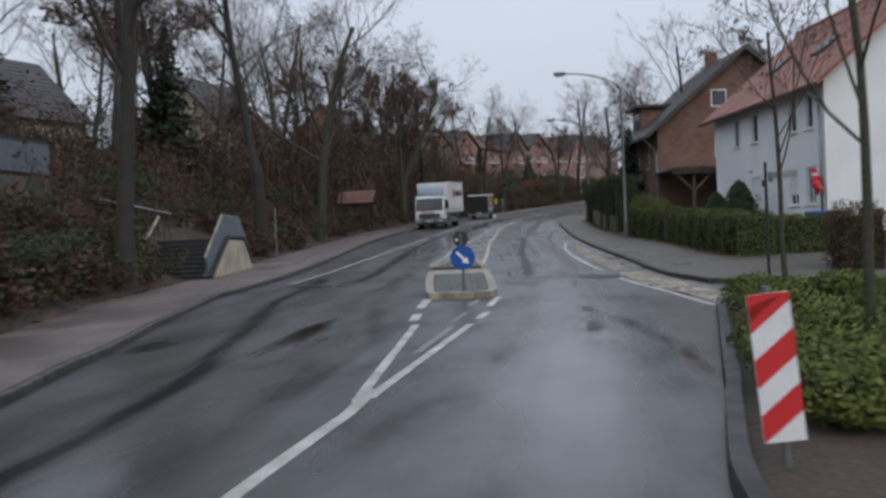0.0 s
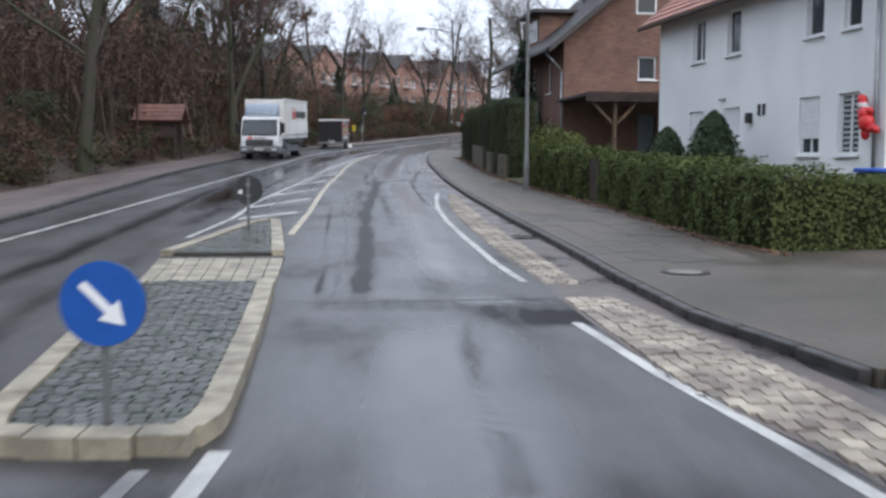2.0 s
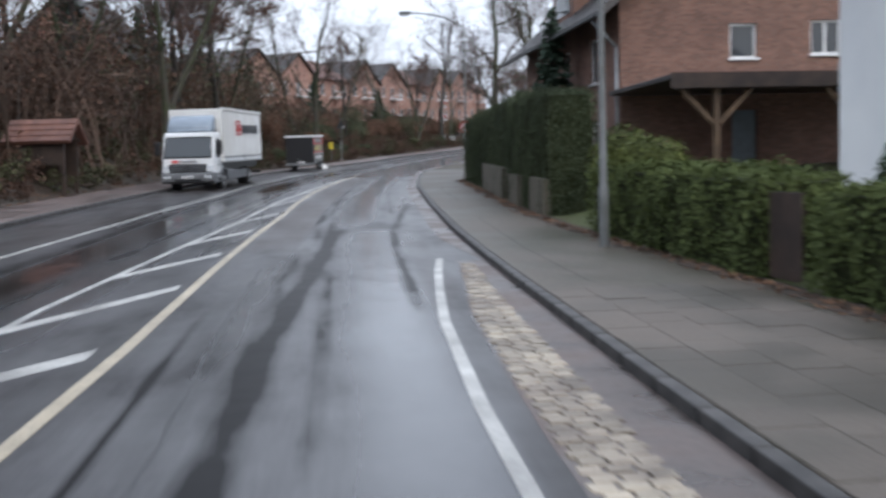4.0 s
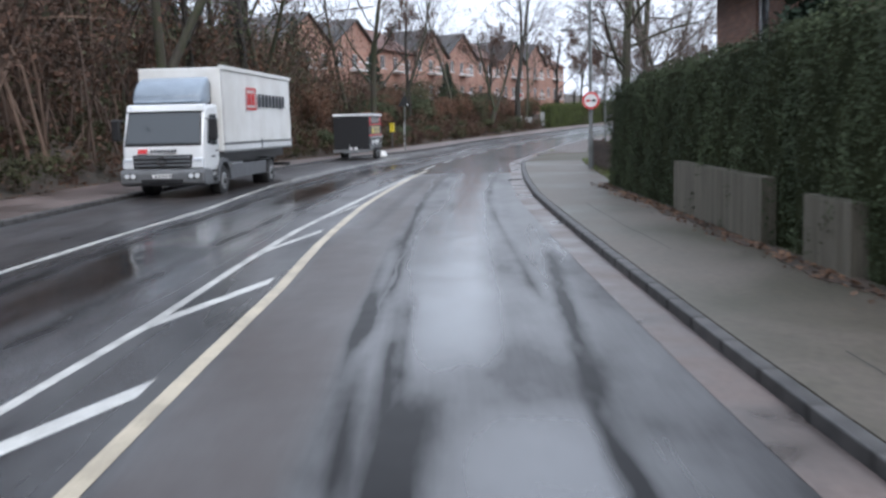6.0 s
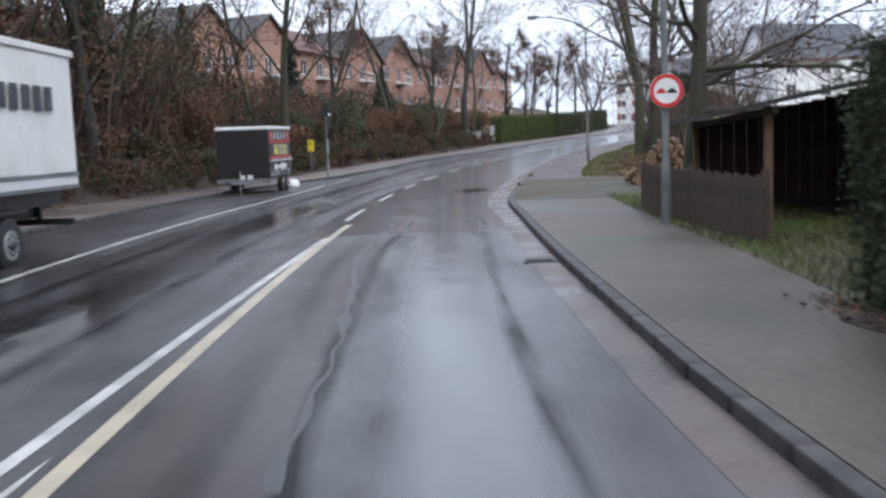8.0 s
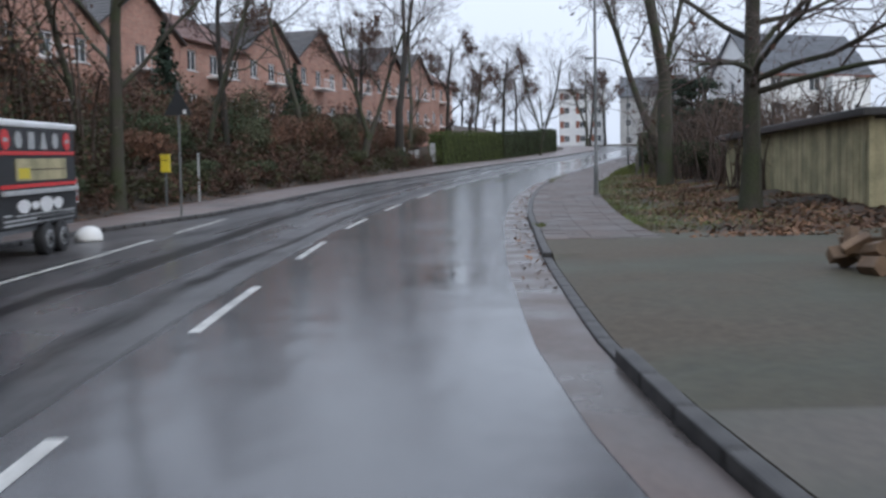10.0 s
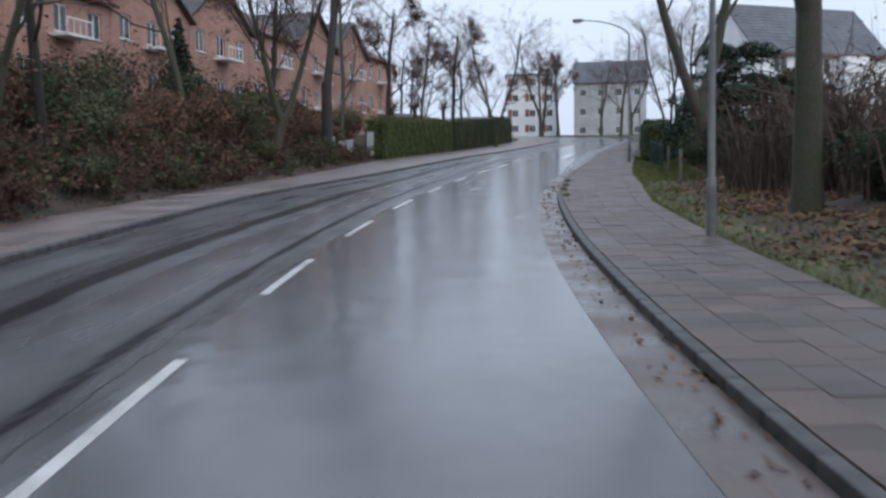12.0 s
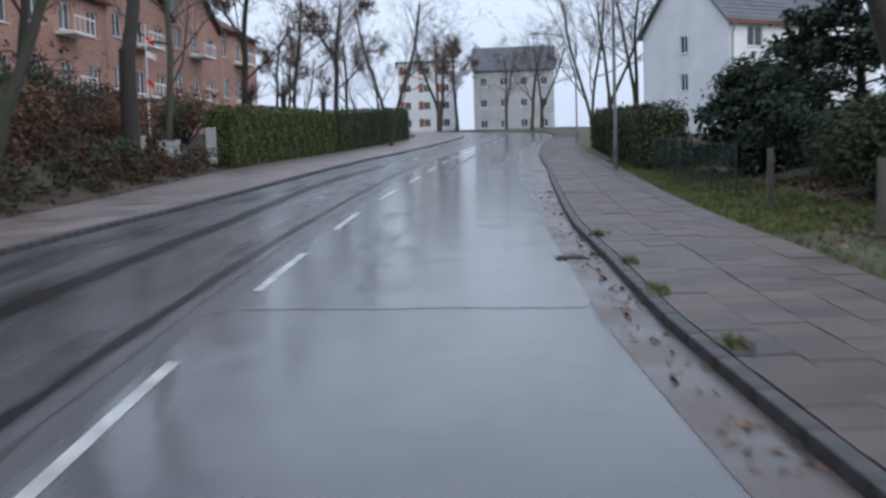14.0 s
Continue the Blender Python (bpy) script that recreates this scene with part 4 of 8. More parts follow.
# worn slabs of the pavement before the low hedge
M["slab_worn"] = material("worn_wet_slab", (0.14, 0.117, 0.097), 0.62, 0.3, 0.5, 30, 0.25, second=(0.075, 0.066, 0.052), rough2=0.42, depth=0.004, island=0.1, spec=0.28)
for i, s0 in enumerate(np.arange(33.4, 46.6, 0.55)):
    q = np.array([s0 + 0.004, s0 + 0.546])
    a = KERB_R(q) + 0.17
    w = (np.minimum(BACK_R(q), a + 2.6) - a) / 5
    for j in range(5):
        z = 0.1245 + rng.uniform(-0.003, 0.004)
        ribbon("slab", q + 0.27 * (j % 2), a + w * j + 0.004, a + w * (j + 1) - 0.004, z, M["slab_worn"], 2, 0.05, parent=pavement_right)

# raised planter beside the lane
planter = tagged(new("planter_kerb"), "dark kerbed planting bed beside the lane", "planter", "", "structure")
q = np.concatenate([np.arange(-20, 20.9, 0.5), [20.9]])
pin = edge((-20, 6), (18, 6), (21.5, 3.9))
ribbon("planter_edge", q, KERB_R(q) + 0.01, KERB_R(q) + 0.17, 0.2, M["kerb"], 2, 0.3, parent=planter)
ribbon("planter_soil", q, KERB_R(q) + 0.172, pin(q), 0.14, M["soil"], 5, 0.3, parent=planter)

# ---------------------------------------------------------------- houses


def wall(parent, p0, p1, z0, z1, thick, holes, mat, gable=0.0, label="", name="wall"):
    """A wall from p0 to p1 (its outer face on the right of that way) with openings (u0, u1, v0, v1); gable adds a peak over it."""
    a, b = Vector((*p0, 0)), Vector((*p1, 0))
    length = (b - a).length
    us = sorted({0.0, length, *[x for h in holes for x in h[:2]]})
    vs = sorted({z0, z1, *[x for h in holes for x in h[2:4]]})
    bm = bmesh.new()
    for u0, u1 in zip(us, us[1:]):
        for v0, v1 in zip(vs, vs[1:]):
            if not any(h[0] <= u0 + 1e-6 and u1 <= h[1] + 1e-6 and h[2] <= v0 + 1e-6 and v1 <= h[3] + 1e-6 for h in holes):
                box(bm, u0, u1, 0, thick, v0, v1)
    bmesh.ops.remove_doubles(bm, verts=bm.verts, dist=0.001)
    if gable:
        prism(bm, [(0, z1), (length, z1), (length / 2, z1 + gable)], "y", 0, thick)
    m = Matrix.Translation(a) @ Matrix.Rotation(math.atan2(b.y - a.y, b.x - a.x), 4, "Z")
    bmesh.ops.transform(bm, matrix=m, verts=bm.verts)
    ob = part(name, bm, mat, parent, label)
    return ob, m


def window(parent, m, hole, blind=0.0, sill=True, mullion=True, curtain=False, frame_mat=None):
    """A window in a wall's opening: frame, pane, sill, and a roller blind let down by blind (0 to 1)."""
    u0, u1, v0, v1 = hole
    f = frame_mat or M["plastic_white"]
    bm = bmesh.new()
    w = 0.07
    for x0, x1, y0, y1 in ((u0, u1, v0, v0 + w), (u0, u1, v1 - w, v1), (u0, u0 + w, v0 + w, v1 - w), (u1 - w, u1, v0 + w, v1 - w)):
        box(bm, x0, x1, 0.09, 0.15, y0, y1)
    if mullion and u1 - u0 > 0.9:
        box(bm, (u0 + u1) / 2 - 0.035, (u0 + u1) / 2 + 0.035, 0.095, 0.145, v0 + w, v1 - w)
    bmesh.ops.transform(bm, matrix=m, verts=bm.verts)
    win = part("window", bm, f, parent)
    bm = box(bmesh.new(), u0 + w, u1 - w, 0.115, 0.125, v0 + w, v1 - w)
    bmesh.ops.transform(bm, matrix=m, verts=bm.verts)
    part("pane", bm, M["glass"], win)
    if curtain:
        bm = box(bmesh.new(), u0 + w, u1 - w, 0.2, 0.21, v0 + (v1 - v0) * 0.3, v1 - w)
        bmesh.ops.transform(bm, matrix=m, verts=bm.verts)
        part("curtain", bm, M["curtain"], win)
    if sill:
        bm = box(bmesh.new(), u0 - 0.07, u1 + 0.07, -0.09, 0.09, v0 - 0.07, v0 - 0.005, 0.01)
        bmesh.ops.transform(bm, matrix=m, verts=bm.verts)
        part("sill", bm, f, win)
    if blind:
        bm = bmesh.new()
        low = v1 - (v1 - v0) * blind
        k = max(3, int((v1 - low) / 0.07))
        step = (v1 - low) / k
        ridge = [p for i in range(k) for p in ((0.072, low + step * i), (0.058, low + step * (i + 0.15)), (0.058, low + step * (i + 0.85)))]
        prism(bm, ridge + [(0.072, v1), (0.085, v1), (0.085, low)], "x", u0 + 0.01, u1 - 0.01)
        bmesh.ops.transform(bm, matrix=m, verts=bm.verts)
        part("roller_blind", bm, M["plastic_white"], win, "white slatted roller blind")
    return win


def roof_slope(parent, a, along, up, mat, tile_w=0.34, tile_l=0.36, thick=0.12, name="roof"):
    """A pitched roof side: a solid deck with overlapping tiles laid on it in courses."""
    a, along, up = np.array(a, float), np.array(along, float), np.array(up, float)
    n = np.cross(along, up)
    n /= np.linalg.norm(n)
    if n[2] < 0:
        n = -n
    L, U = np.linalg.norm(along), np.linalg.norm(up)
    deck = np.array([a, a + along, a + along + up, a + up])
    v = [*deck, *(deck - n * thick)]
    f = [(0, 1, 2, 3), (7, 6, 5, 4), (0, 4, 5, 1), (1, 5, 6, 2), (2, 6, 7, 3), (3, 7, 4, 0)]
    nu, nl = max(1, int(U / tile_l)), max(1, int(L / tile_w))
    ea, eu = along / nl, up / nu
    lift = n * 0.035
    for i in range(nu):
        for j in range(nl):
            p = a + ea * (j + 0.02) + eu * i
            q = [p + lift, p + ea * 0.96 + lift * 1.3, p + ea * 0.96 + eu + n * 0.008, p + eu + n * 0.006]
            k = len(v)
            v += [*q, p + n * 0.002, p + ea * 0.96 + n * 0.002]
            f += [(k, k + 1, k + 2, k + 3), (k + 4, k + 5, k + 1, k)]
    return part(name, mesh_of(name, v, f, mat), None, parent)


def pipe(parent, pts, r, mat, name="downpipe", label=""):
    bm = bmesh.new()
    for p, q in zip(pts, pts[1:]):
        cyl(bm, p, q, r, n=10)
    return part(name, bm, mat, parent, label, True)


# white house behind the low hedge: local x away from the street, y along it to the north
house = thing("white_house", pose(14.8, 38.9, 1.6, 0, 0, 2.5), "white rendered two-storey house with a red tiled gable roof", "house")
HL, HD, HE = 13.35, 9.6, 6.15
low_w = [(1.25, 2.2, 1.28, 2.76), (3.05, 4.1, 1.28, 2.76), (7.55, 8.7, 1.75, 2.7), (10.1, 11.25, 1.75, 2.7)]
up_w = [(1.3, 2.05, 4.28, 5.6), (3.0, 3.85, 4.28, 5.6), (7.65, 8.55, 4.28, 5.6), (10.15, 11.1, 4.28, 5.6)]
low_w, up_w = [[(0.965 * u0 - 0.15, 0.965 * u1 - 0.15, v0, v1) for u0, u1, v0, v1 in hs] for hs in (low_w, up_w)]
flip = lambda hs: [(HL - u1, HL - u0, v0, v1) for u0, u1, v0, v1 in hs]
hw = flip(low_w + up_w)
w1, wm = wall(house, (0, HL), (0, 0), -0.4, HE, 0.3, hw, M["render_white"])
for k, h in enumerate(hw):
    win_ = window(house, wm, h, blind=(0.0, 0.72, 0.85, 0.85, 0, 0, 0, 0)[k], curtain=k == 0)
    for z in np.arange(h[2] + 0.12, h[3] - 0.1, 0.13) if k == 0 else ():
        bm = box(bmesh.new(), h[0] + 0.08, h[1] - 0.08, 0.098, 0.11, z, z + 0.065)
        bmesh.ops.transform(bm, matrix=wm, verts=bm.verts)
        part("blind_slat", bm, M["curtain"], win_)
RISE = 4.0
gw_s = [(3.0, 3.9, 4.3, 5.6), (5.9, 6.8, 4.3, 5.6), (3.0, 3.9, 1.3, 2.7), (5.9, 6.8, 1.3, 2.7)]
w2, wm2 = wall(house, (0.3, 0), (HD, 0), -0.4, HE, 0.3, [(u - 0.3, v - 0.3, a, b) for u, v, a, b in gw_s], M["render_white"])
bm = prism(bmesh.new(), [(0, HE), (HD, HE), (HD / 2, HE + RISE)], "y", 0, 0.3)
part("gable", bm, M["render_white"], house)
bm = prism(bmesh.new(), [(0, HE), (HD, HE), (HD / 2, HE + RISE)], "y", HL - 0.3, HL)
part("gable", bm, M["render_white"], house)
wall(house, (HD, 0.3), (HD, HL), -0.4, HE, 0.3, [], M["render_white"])
wall(house, (HD - 0.3, HL), (0.3, HL), -0.4, HE, 0.3, [], M["render_white"])
for h in [(u - 0.3, v - 0.3, a, b) for u, v, a, b in gw_s]:
    window(house, wm2, h)
ov = 0.55
k = RISE / (HD / 2)
for sx in (0, 1):
    x0 = -ov if sx == 0 else HD + ov
    upv = (HD / 2 + ov, 0, k * (HD / 2 + ov)) if sx == 0 else (-(HD / 2 + ov), 0, k * (HD / 2 + ov))
    roof_slope(house, (x0, -0.6, HE - k * ov + 0.14), (0, HL + 1.2, 0), upv, M["tile_red"])
bm = bmesh.new()
for y0 in np.arange(-0.6, HL + 0.5, 0.36):
    cyl(bm, (HD / 2, y0, HE + RISE + 0.2), (HD / 2, y0 + 0.38, HE + RISE + 0.19), 0.12, 0.105, 10)
part("ridge_tiles", bm, M["tile_red"], house, "rounded red ridge tiles")
bm = box(bmesh.new(), -ov - 0.12, -ov + 0.0, -0.55, HL + 0.55, HE - k * ov - 0.02, HE - k * ov + 0.1, 0.03)
part("gutter", bm, M["wood_dark"], house, "dark eaves gutter")
pipe(house, [(-ov - 0.05, 0.35, HE - 0.5), (-0.1, 0.28, HE - 0.95), (-0.1, 0.28, -0.3)], 0.05, M["steel"], label="grey downpipe")
sky1 = part("skylight", box(bmesh.new(), -0.5, 0.5, -0.65, 0.65, 0, 0.14, 0.02, m=Matrix.Translation((2.0, 9.5, HE + k * 2.0 + 0.15)) @ Matrix.Rotation(-math.atan(k), 4, "Y")), M["dark_metal"], house)
sky2 = part("skylight", box(bmesh.new(), -0.5, 0.5, -0.65, 0.65, 0, 0.14, 0.02, m=Matrix.Translation((2.0, 4.2, HE + k * 2.0 + 0.15)) @ Matrix.Rotation(-math.atan(k), 4, "Y")), M["dark_metal"], house)
bm = bmesh.new()
for i, x in enumerate((5.6, 5.88)):
    box(bm, -0.02, -0.004, x, x + 0.17, 2.4, 2.72)
part("number_plate", bm, M["black"], house, "two dark bars where a number hangs")
bm = box(bmesh.new(), -0.16, 0, 6.35, 6.55, 2.2, 2.5, 0.02)
part("wall_lamp", bm, M["dark_metal"], house)
bm = box(bmesh.new(), -0.05, 0, 8.1, 8.5, 2.95, 3.0)
part("wall_bracket", bm, M["steel"], house)

# stuffed doll hanging on the downpipe
doll = bmesh.new()
for c, r, sc in (((0, 0.1, 0.3), 0.2, (0.9, 1.05, 1.15)), ((0, 0.16, 0.48), 0.19, (0.9, 1, 1.1)), ((-0.02, 0.24, 0.72), 0.13, (1, 1, 1)), ((-0.02, 0.27, 0.84), 0.11, (1, 1.1, 1)), ((-0.02, 0.36, 0.9), 0.06, (1, 1.5, 1)), ((0.02, 0.4, 0.58), 0.07, (1, 1.9, 1)), ((0, -0.02, 0.56), 0.07, (1, 1.6, 1.2)), ((0, -0.14, 0.16), 0.1, (1, 2.0, 1)), ((0, 0.14, 0.06), 0.1, (1, 1, 1.6)), ((0, -0.32, 0.12), 0.07, (1, 1.2, 1.2))):
    vs = bmesh.ops.create_icosphere(doll, subdivisions=2, radius=r)["verts"]
    bmesh.ops.transform(doll, matrix=Matrix.LocRotScale(c, None, sc), verts=vs)
me = bpy.data.meshes.new("stuffed_doll")
doll.to_mesh(me)
doll.free()
me.materials.append(M["red"])
me.materials.append(M["white"])
for p in me.polygons:
    p.material_index = 1 if 0.64 < p.center.z < 0.75 and p.center.y > 0.1 else 0
me.shade_smooth()
ob = new("stuffed_doll", me)
ob.matrix_world = pose(14.56, 39.2, 3.3)
tagged(ob, "red and white stuffed climbing doll tied to the downpipe", "doll")

# brick house with a dark roof and a timber carport
brick = thing("brick_house", pose(14.0, 65.0, 2.2, 0, 0, 0), "red-brown brick chalet house with a dark overhanging roof", "house")
BW, BL, BE = 11.2, 13.0, 6.4
gh = [(3.65, 4.55, 4.4, 5.5), (6.4, 7.45, 4.5, 5.6), (3.7, 4.55, 0.3, 2.75)]
w3, wm3 = wall(brick, (0, 0), (BW, 0), -0.5, BE, 0.3, gh, M["brick"])
for h in gh[:2]:
    window(brick, wm3, h)
bm = box(bmesh.new(), 3.7, 4.55, 0.1, 0.16, 0.3, 2.75)
part("door", bm, M["rail_grey"], brick, "blue-grey side door")
BR = 4.7
bk = BR / (BW / 2)
part("gable", prism(bmesh.new(), [(0, BE), (BW, BE), (BW / 2, BE + BR)], "y", 0, 0.3), M["brick"], brick)
upper = part("window", box(bmesh.new(), 3.5, 4.5, -0.03, 0.02, 7.5, 8.6), M["plastic_white"], brick)
part("pane", box(bmesh.new(), 3.58, 4.42, -0.045, -0.032, 7.58, 8.52), M["glass"], upper)
part("gable", prism(bmesh.new(), [(0, BE), (BW, BE), (BW / 2, BE + BR)], "y", BL - 0.3, BL), M["brick"], brick)
sh = [(2.5, 3.3, 3.9, 5.4), (6.0, 6.8, 3.9, 5.4), (9.5, 10.3, 3.9, 5.4), (2.5, 3.3, 1.2, 2.6), (7.5, 8.6, 1.2, 2.6)]
w4, wm4 = wall(brick, (0, BL), (0, 0.3), -0.5, BE, 0.3, [(BL - v, BL - u, a, b) for u, v, a, b in sh], M["brick"])
for u, v, a, b in sh:
    window(brick, wm4, (BL - v, BL - u, a, b))
wall(brick, (BW, 0.3), (BW, BL), -0.5, BE, 0.3, [], M["brick"])
wall(brick, (BW - 0.3, BL), (0.3, BL), -0.5, BE, 0.3, [], M["brick"])
bo = 0.9
for sx in (0, 1):
    x0 = -bo if sx == 0 else BW + bo
    upv = (BW / 2 + bo, 0, bk * (BW / 2 + bo)) if sx == 0 else (-(BW / 2 + bo), 0, bk * (BW / 2 + bo))
    roof_slope(brick, (x0, -0.8, BE - bk * bo + 0.16), (0, BL + 1.6, 0), upv, M["tile_dark"])
bm = bmesh.new()
for sgn in (0, 1):
    x0 = -bo if sgn == 0 else BW + bo
    prism(bm, [(x0, BE - bk * bo + 0.18), (BW / 2, BE + BR + 0.16), (BW / 2, BE + BR - 0.1), (x0, BE - bk * bo - 0.1)], "y", -0.85, -0.79)
part("bargeboard", bm, M["tile_dark"], brick, "dark slate-clad verge board")
part("gutter", box(bmesh.new(), -bo - 0.12, -bo, -0.7, BL + 0.7, BE - bk * bo - 0.02, BE - bk * bo + 0.1, 0.03), M["dark_metal"], brick)
pipe(brick, [(-bo, 0.1, BE - bk * bo), (-0.1, 0.05, BE - 1.6), (-0.1, 0.05, 0)], 0.05, M["steel"], label="grey downpipe")
# dormer on the street side
dorm = part("dormer", box(bmesh.new(), 0.2, 2.4, 6.0, 9.0, BE - 0.2, BE + 1.9), M["brick"], brick)
part("dormer_roof", box(bmesh.new(), -0.3, 3.2, 5.6, 9.4, BE + 1.9, BE + 2.1, 0.03), M["tile_dark"], dorm)
part("dormer_pane", box(bmesh.new(), 0.17, 0.196, 6.5, 8.5, BE + 0.5, BE + 1.6), M["glass"], dorm)
chim = part("chimney", box(bmesh.new(), BW / 2 - 0.35, BW / 2 + 0.35, 7, 7.8, BE + BR - 0.6, BE + BR + 1.1, 0.02), M["brick"], brick)

carport = thing("carport", pose(13.6, 59.4, 2.2), "dark timber carport with braced posts against the brick house", "carport")
part("roof_deck", box(bmesh.new(), 0.0, 10.0, 0, 5.55, 3.25, 3.4, 0.02), M["tile_dark"], carport, "flat dark felted roof")
part("fascia", box(bmesh.new(), -0.05, 10.05, -0.04, 0.0, 3.02, 3.42), M["wood_dark"], carport)
part("front_beam", box(bmesh.new(), 0.2, 9.8, 0.2, 0.36, 3.0, 3.245), M["wood_dark"], carport)
for x in (1.3, 5.4, 9.4):
    part("post", box(bmesh.new(), x - 0.08, x + 0.08, 0.2, 0.36, -0.6, 2.995, 0.015), M["wood"], carport)
    for sg in (-1, 1):
        bm = bmesh.new()
        box(bm, -0.06, 0.06, 0.22, 0.34, 0, 1.25, m=Matrix.Translation((x + sg * 0.08, 0, 2.1)) @ Matrix.Rotation(sg * radians(45), 4, "Y"))
        part("brace", bm, M["wood"], carport)


def block(name, m, W, D, H, mat, roof_mat, label, floors=2, cols=3, rise=3.0, ridge="x", win=(1.2, 1.4), balcony=False, sill0=0.9, category="house", blind=0.0, side_cols=0):
    """A plain building: front on local y = 0 facing -y, W wide, D deep, with rows of windows and a pitched roof."""
    h = thing(name, m, label, category)
    fh = H / floors
    holes = [((c + 0.5) * W / cols - win[0] / 2, (c + 0.5) * W / cols + win[0] / 2, f * fh + sill0, f * fh + sill0 + win[1]) for f in range(floors) for c in range(cols)]
    _, mm = wall(h, (0, 0), (W, 0), -4.0, H, 0.3, holes, mat)
    for i, q in enumerate(holes):
        window(h, mm, q, blind=blind if i % 3 == 0 else 0)
        if balcony and i % cols == 1:
            u0, u1, v0, v1 = q
            b = part("balcony", box(bmesh.new(), u0 - 0.5, u1 + 0.5, -1.1, -0.002, v0 - 0.35, v0 - 0.2, 0.02), M["plastic_white"], h)
            bm = box(bmesh.new(), u0 - 0.5, u1 + 0.5, -1.1, -1.05, v0 + 0.5, v0 + 0.58)
            part("handrail", bm, M["plastic_white"], b)
            for x in np.linspace(u0 - 0.45, u1 + 0.45, 5):
                part("baluster", box(bmesh.new(), x - 0.025, x + 0.025, -1.09, -1.06, v0 - 0.2, v0 + 0.5), M["plastic_white"], b)
    sholes = [((c + 0.5) * (D - 0.6) / side_cols - 0.45, (c + 0.5) * (D - 0.6) / side_cols + 0.45, f * fh + sill0, f * fh + sill0 + 1.3) for f in range(floors) for c in range(side_cols)]
    _, m1 = wall(h, (0, D - 0.3), (0, 0.3), -4.0, H, 0.3, sholes, mat)
    for q in sholes:
        window(h, m1, q)
    wall(h, (W, 0.3), (W, D - 0.3), -4.0, H, 0.3, [], mat)
    wall(h, (W, D), (0, D), -4.0, H, 0.3, [], mat)
    o = 0.4
    if ridge == "x":
        k = rise / (D / 2)
        for sx in (0, W - 0.3):
            part("gable", prism(bmesh.new(), [(0, H), (D, H), (D / 2, H + rise)], "x", sx, sx + 0.3), mat, h)
        roof_slope(h, (-o, -o, H - k * o + 0.14), (W + 2 * o, 0, 0), (0, D / 2 + o, k * (D / 2 + o)), roof_mat, 0.5, 0.5)
        roof_slope(h, (-o, D + o, H - k * o + 0.14), (W + 2 * o, 0, 0), (0, -D / 2 - o, k * (D / 2 + o)), roof_mat, 0.5, 0.5)
    else:
        k = rise / (W / 2)
        for sy in (0, D - 0.3):
            part("gable", prism(bmesh.new(), [(0, H), (W, H), (W / 2, H + rise)], "y", sy, sy + 0.3), mat, h)
        roof_slope(h, (-o, -o, H - k * o + 0.14), (0, D + 2 * o, 0), (W / 2 + o, 0, k * (W / 2 + o)), roof_mat, 0.5, 0.5)
        roof_slope(h, (W + o, -o, H - k * o + 0.14), (0, D + 2 * o, 0), (-W / 2 - o, 0, k * (W / 2 + o)), roof_mat, 0.5, 0.5)
    return h


# orange terrace above the bank, stepping down with the hill, its far end first
for k in range(9):
    terrace_x, terrace_y, terrace_z = 38.0 - 4.5 * (k + 1), 216.5 - 7.8 * (k + 1), 12.35 - 0.42 * k
    block("terraced_house", pose(terrace_x, terrace_y, terrace_z, 0, 0, 60), 8.95, 9.5, 6.0, M["brick_orange"], M["tile_brown"] if k % 3 == 0 else M["tile_dark"], "orange brick terraced house with white balconies and dark roof", 2, 3, 2.8, "x" if k in (0, 3, 6) else "y", balcony=True)
# gabled houses half hidden by the wood on the hill
for x, y, z, turn, wide_, mat in ((-26.0, 86.0, 8.6, -18, 9.0, "plaster_beige"), (-38.0, 70.0, 8.4, -24, 9.5, "plaster_beige"), (-17.0, 112.0, 9.2, -14, 9.0, "brick_orange")):
    block("hill_house", pose(x, y, z, 0, 0, turn), wide_, 9, 3.2, M[mat], M["tile_dark"], "steep gabled house half hidden by the wood", 1, 3, 4.6, "y")
# white houses beyond the trees on the right
W2 = block("gabled_house", pose(67.6, 193.8, 9.2, 0, 0, 4), 15, 10, 8.6, M["render_white"], M["slate"], "large white rendered house with a grey slate roof", 3, 3, 5.0, "x", win=(1.5, 1.5), side_cols=1)
part("fascia", box(bmesh.new(), -0.4, 15.4, -0.46, -0.4, 8.2, 8.5), M["tile_brown"], W2, "brownish red eaves board")
part("oriel", box(bmesh.new(), 9.0, 11.9, -1.2, -0.01, 2.2, 8.2, 0.03), M["render_white"], W2)
pipe(W2, [(0.25, -0.5, 8.2), (0.25, -0.12, 7.6), (0.25, -0.12, -1)], 0.06, M["steel"], label="grey downpipe")
block("villa", pose(62, 140.5, 6.4, 0, 0, -8), 14, 10, 6.4, M["render_white"], M["slate"], "white rendered house with a grey slate roof behind bare shrubs", 2, 4, 4.6, "x", side_cols=3)
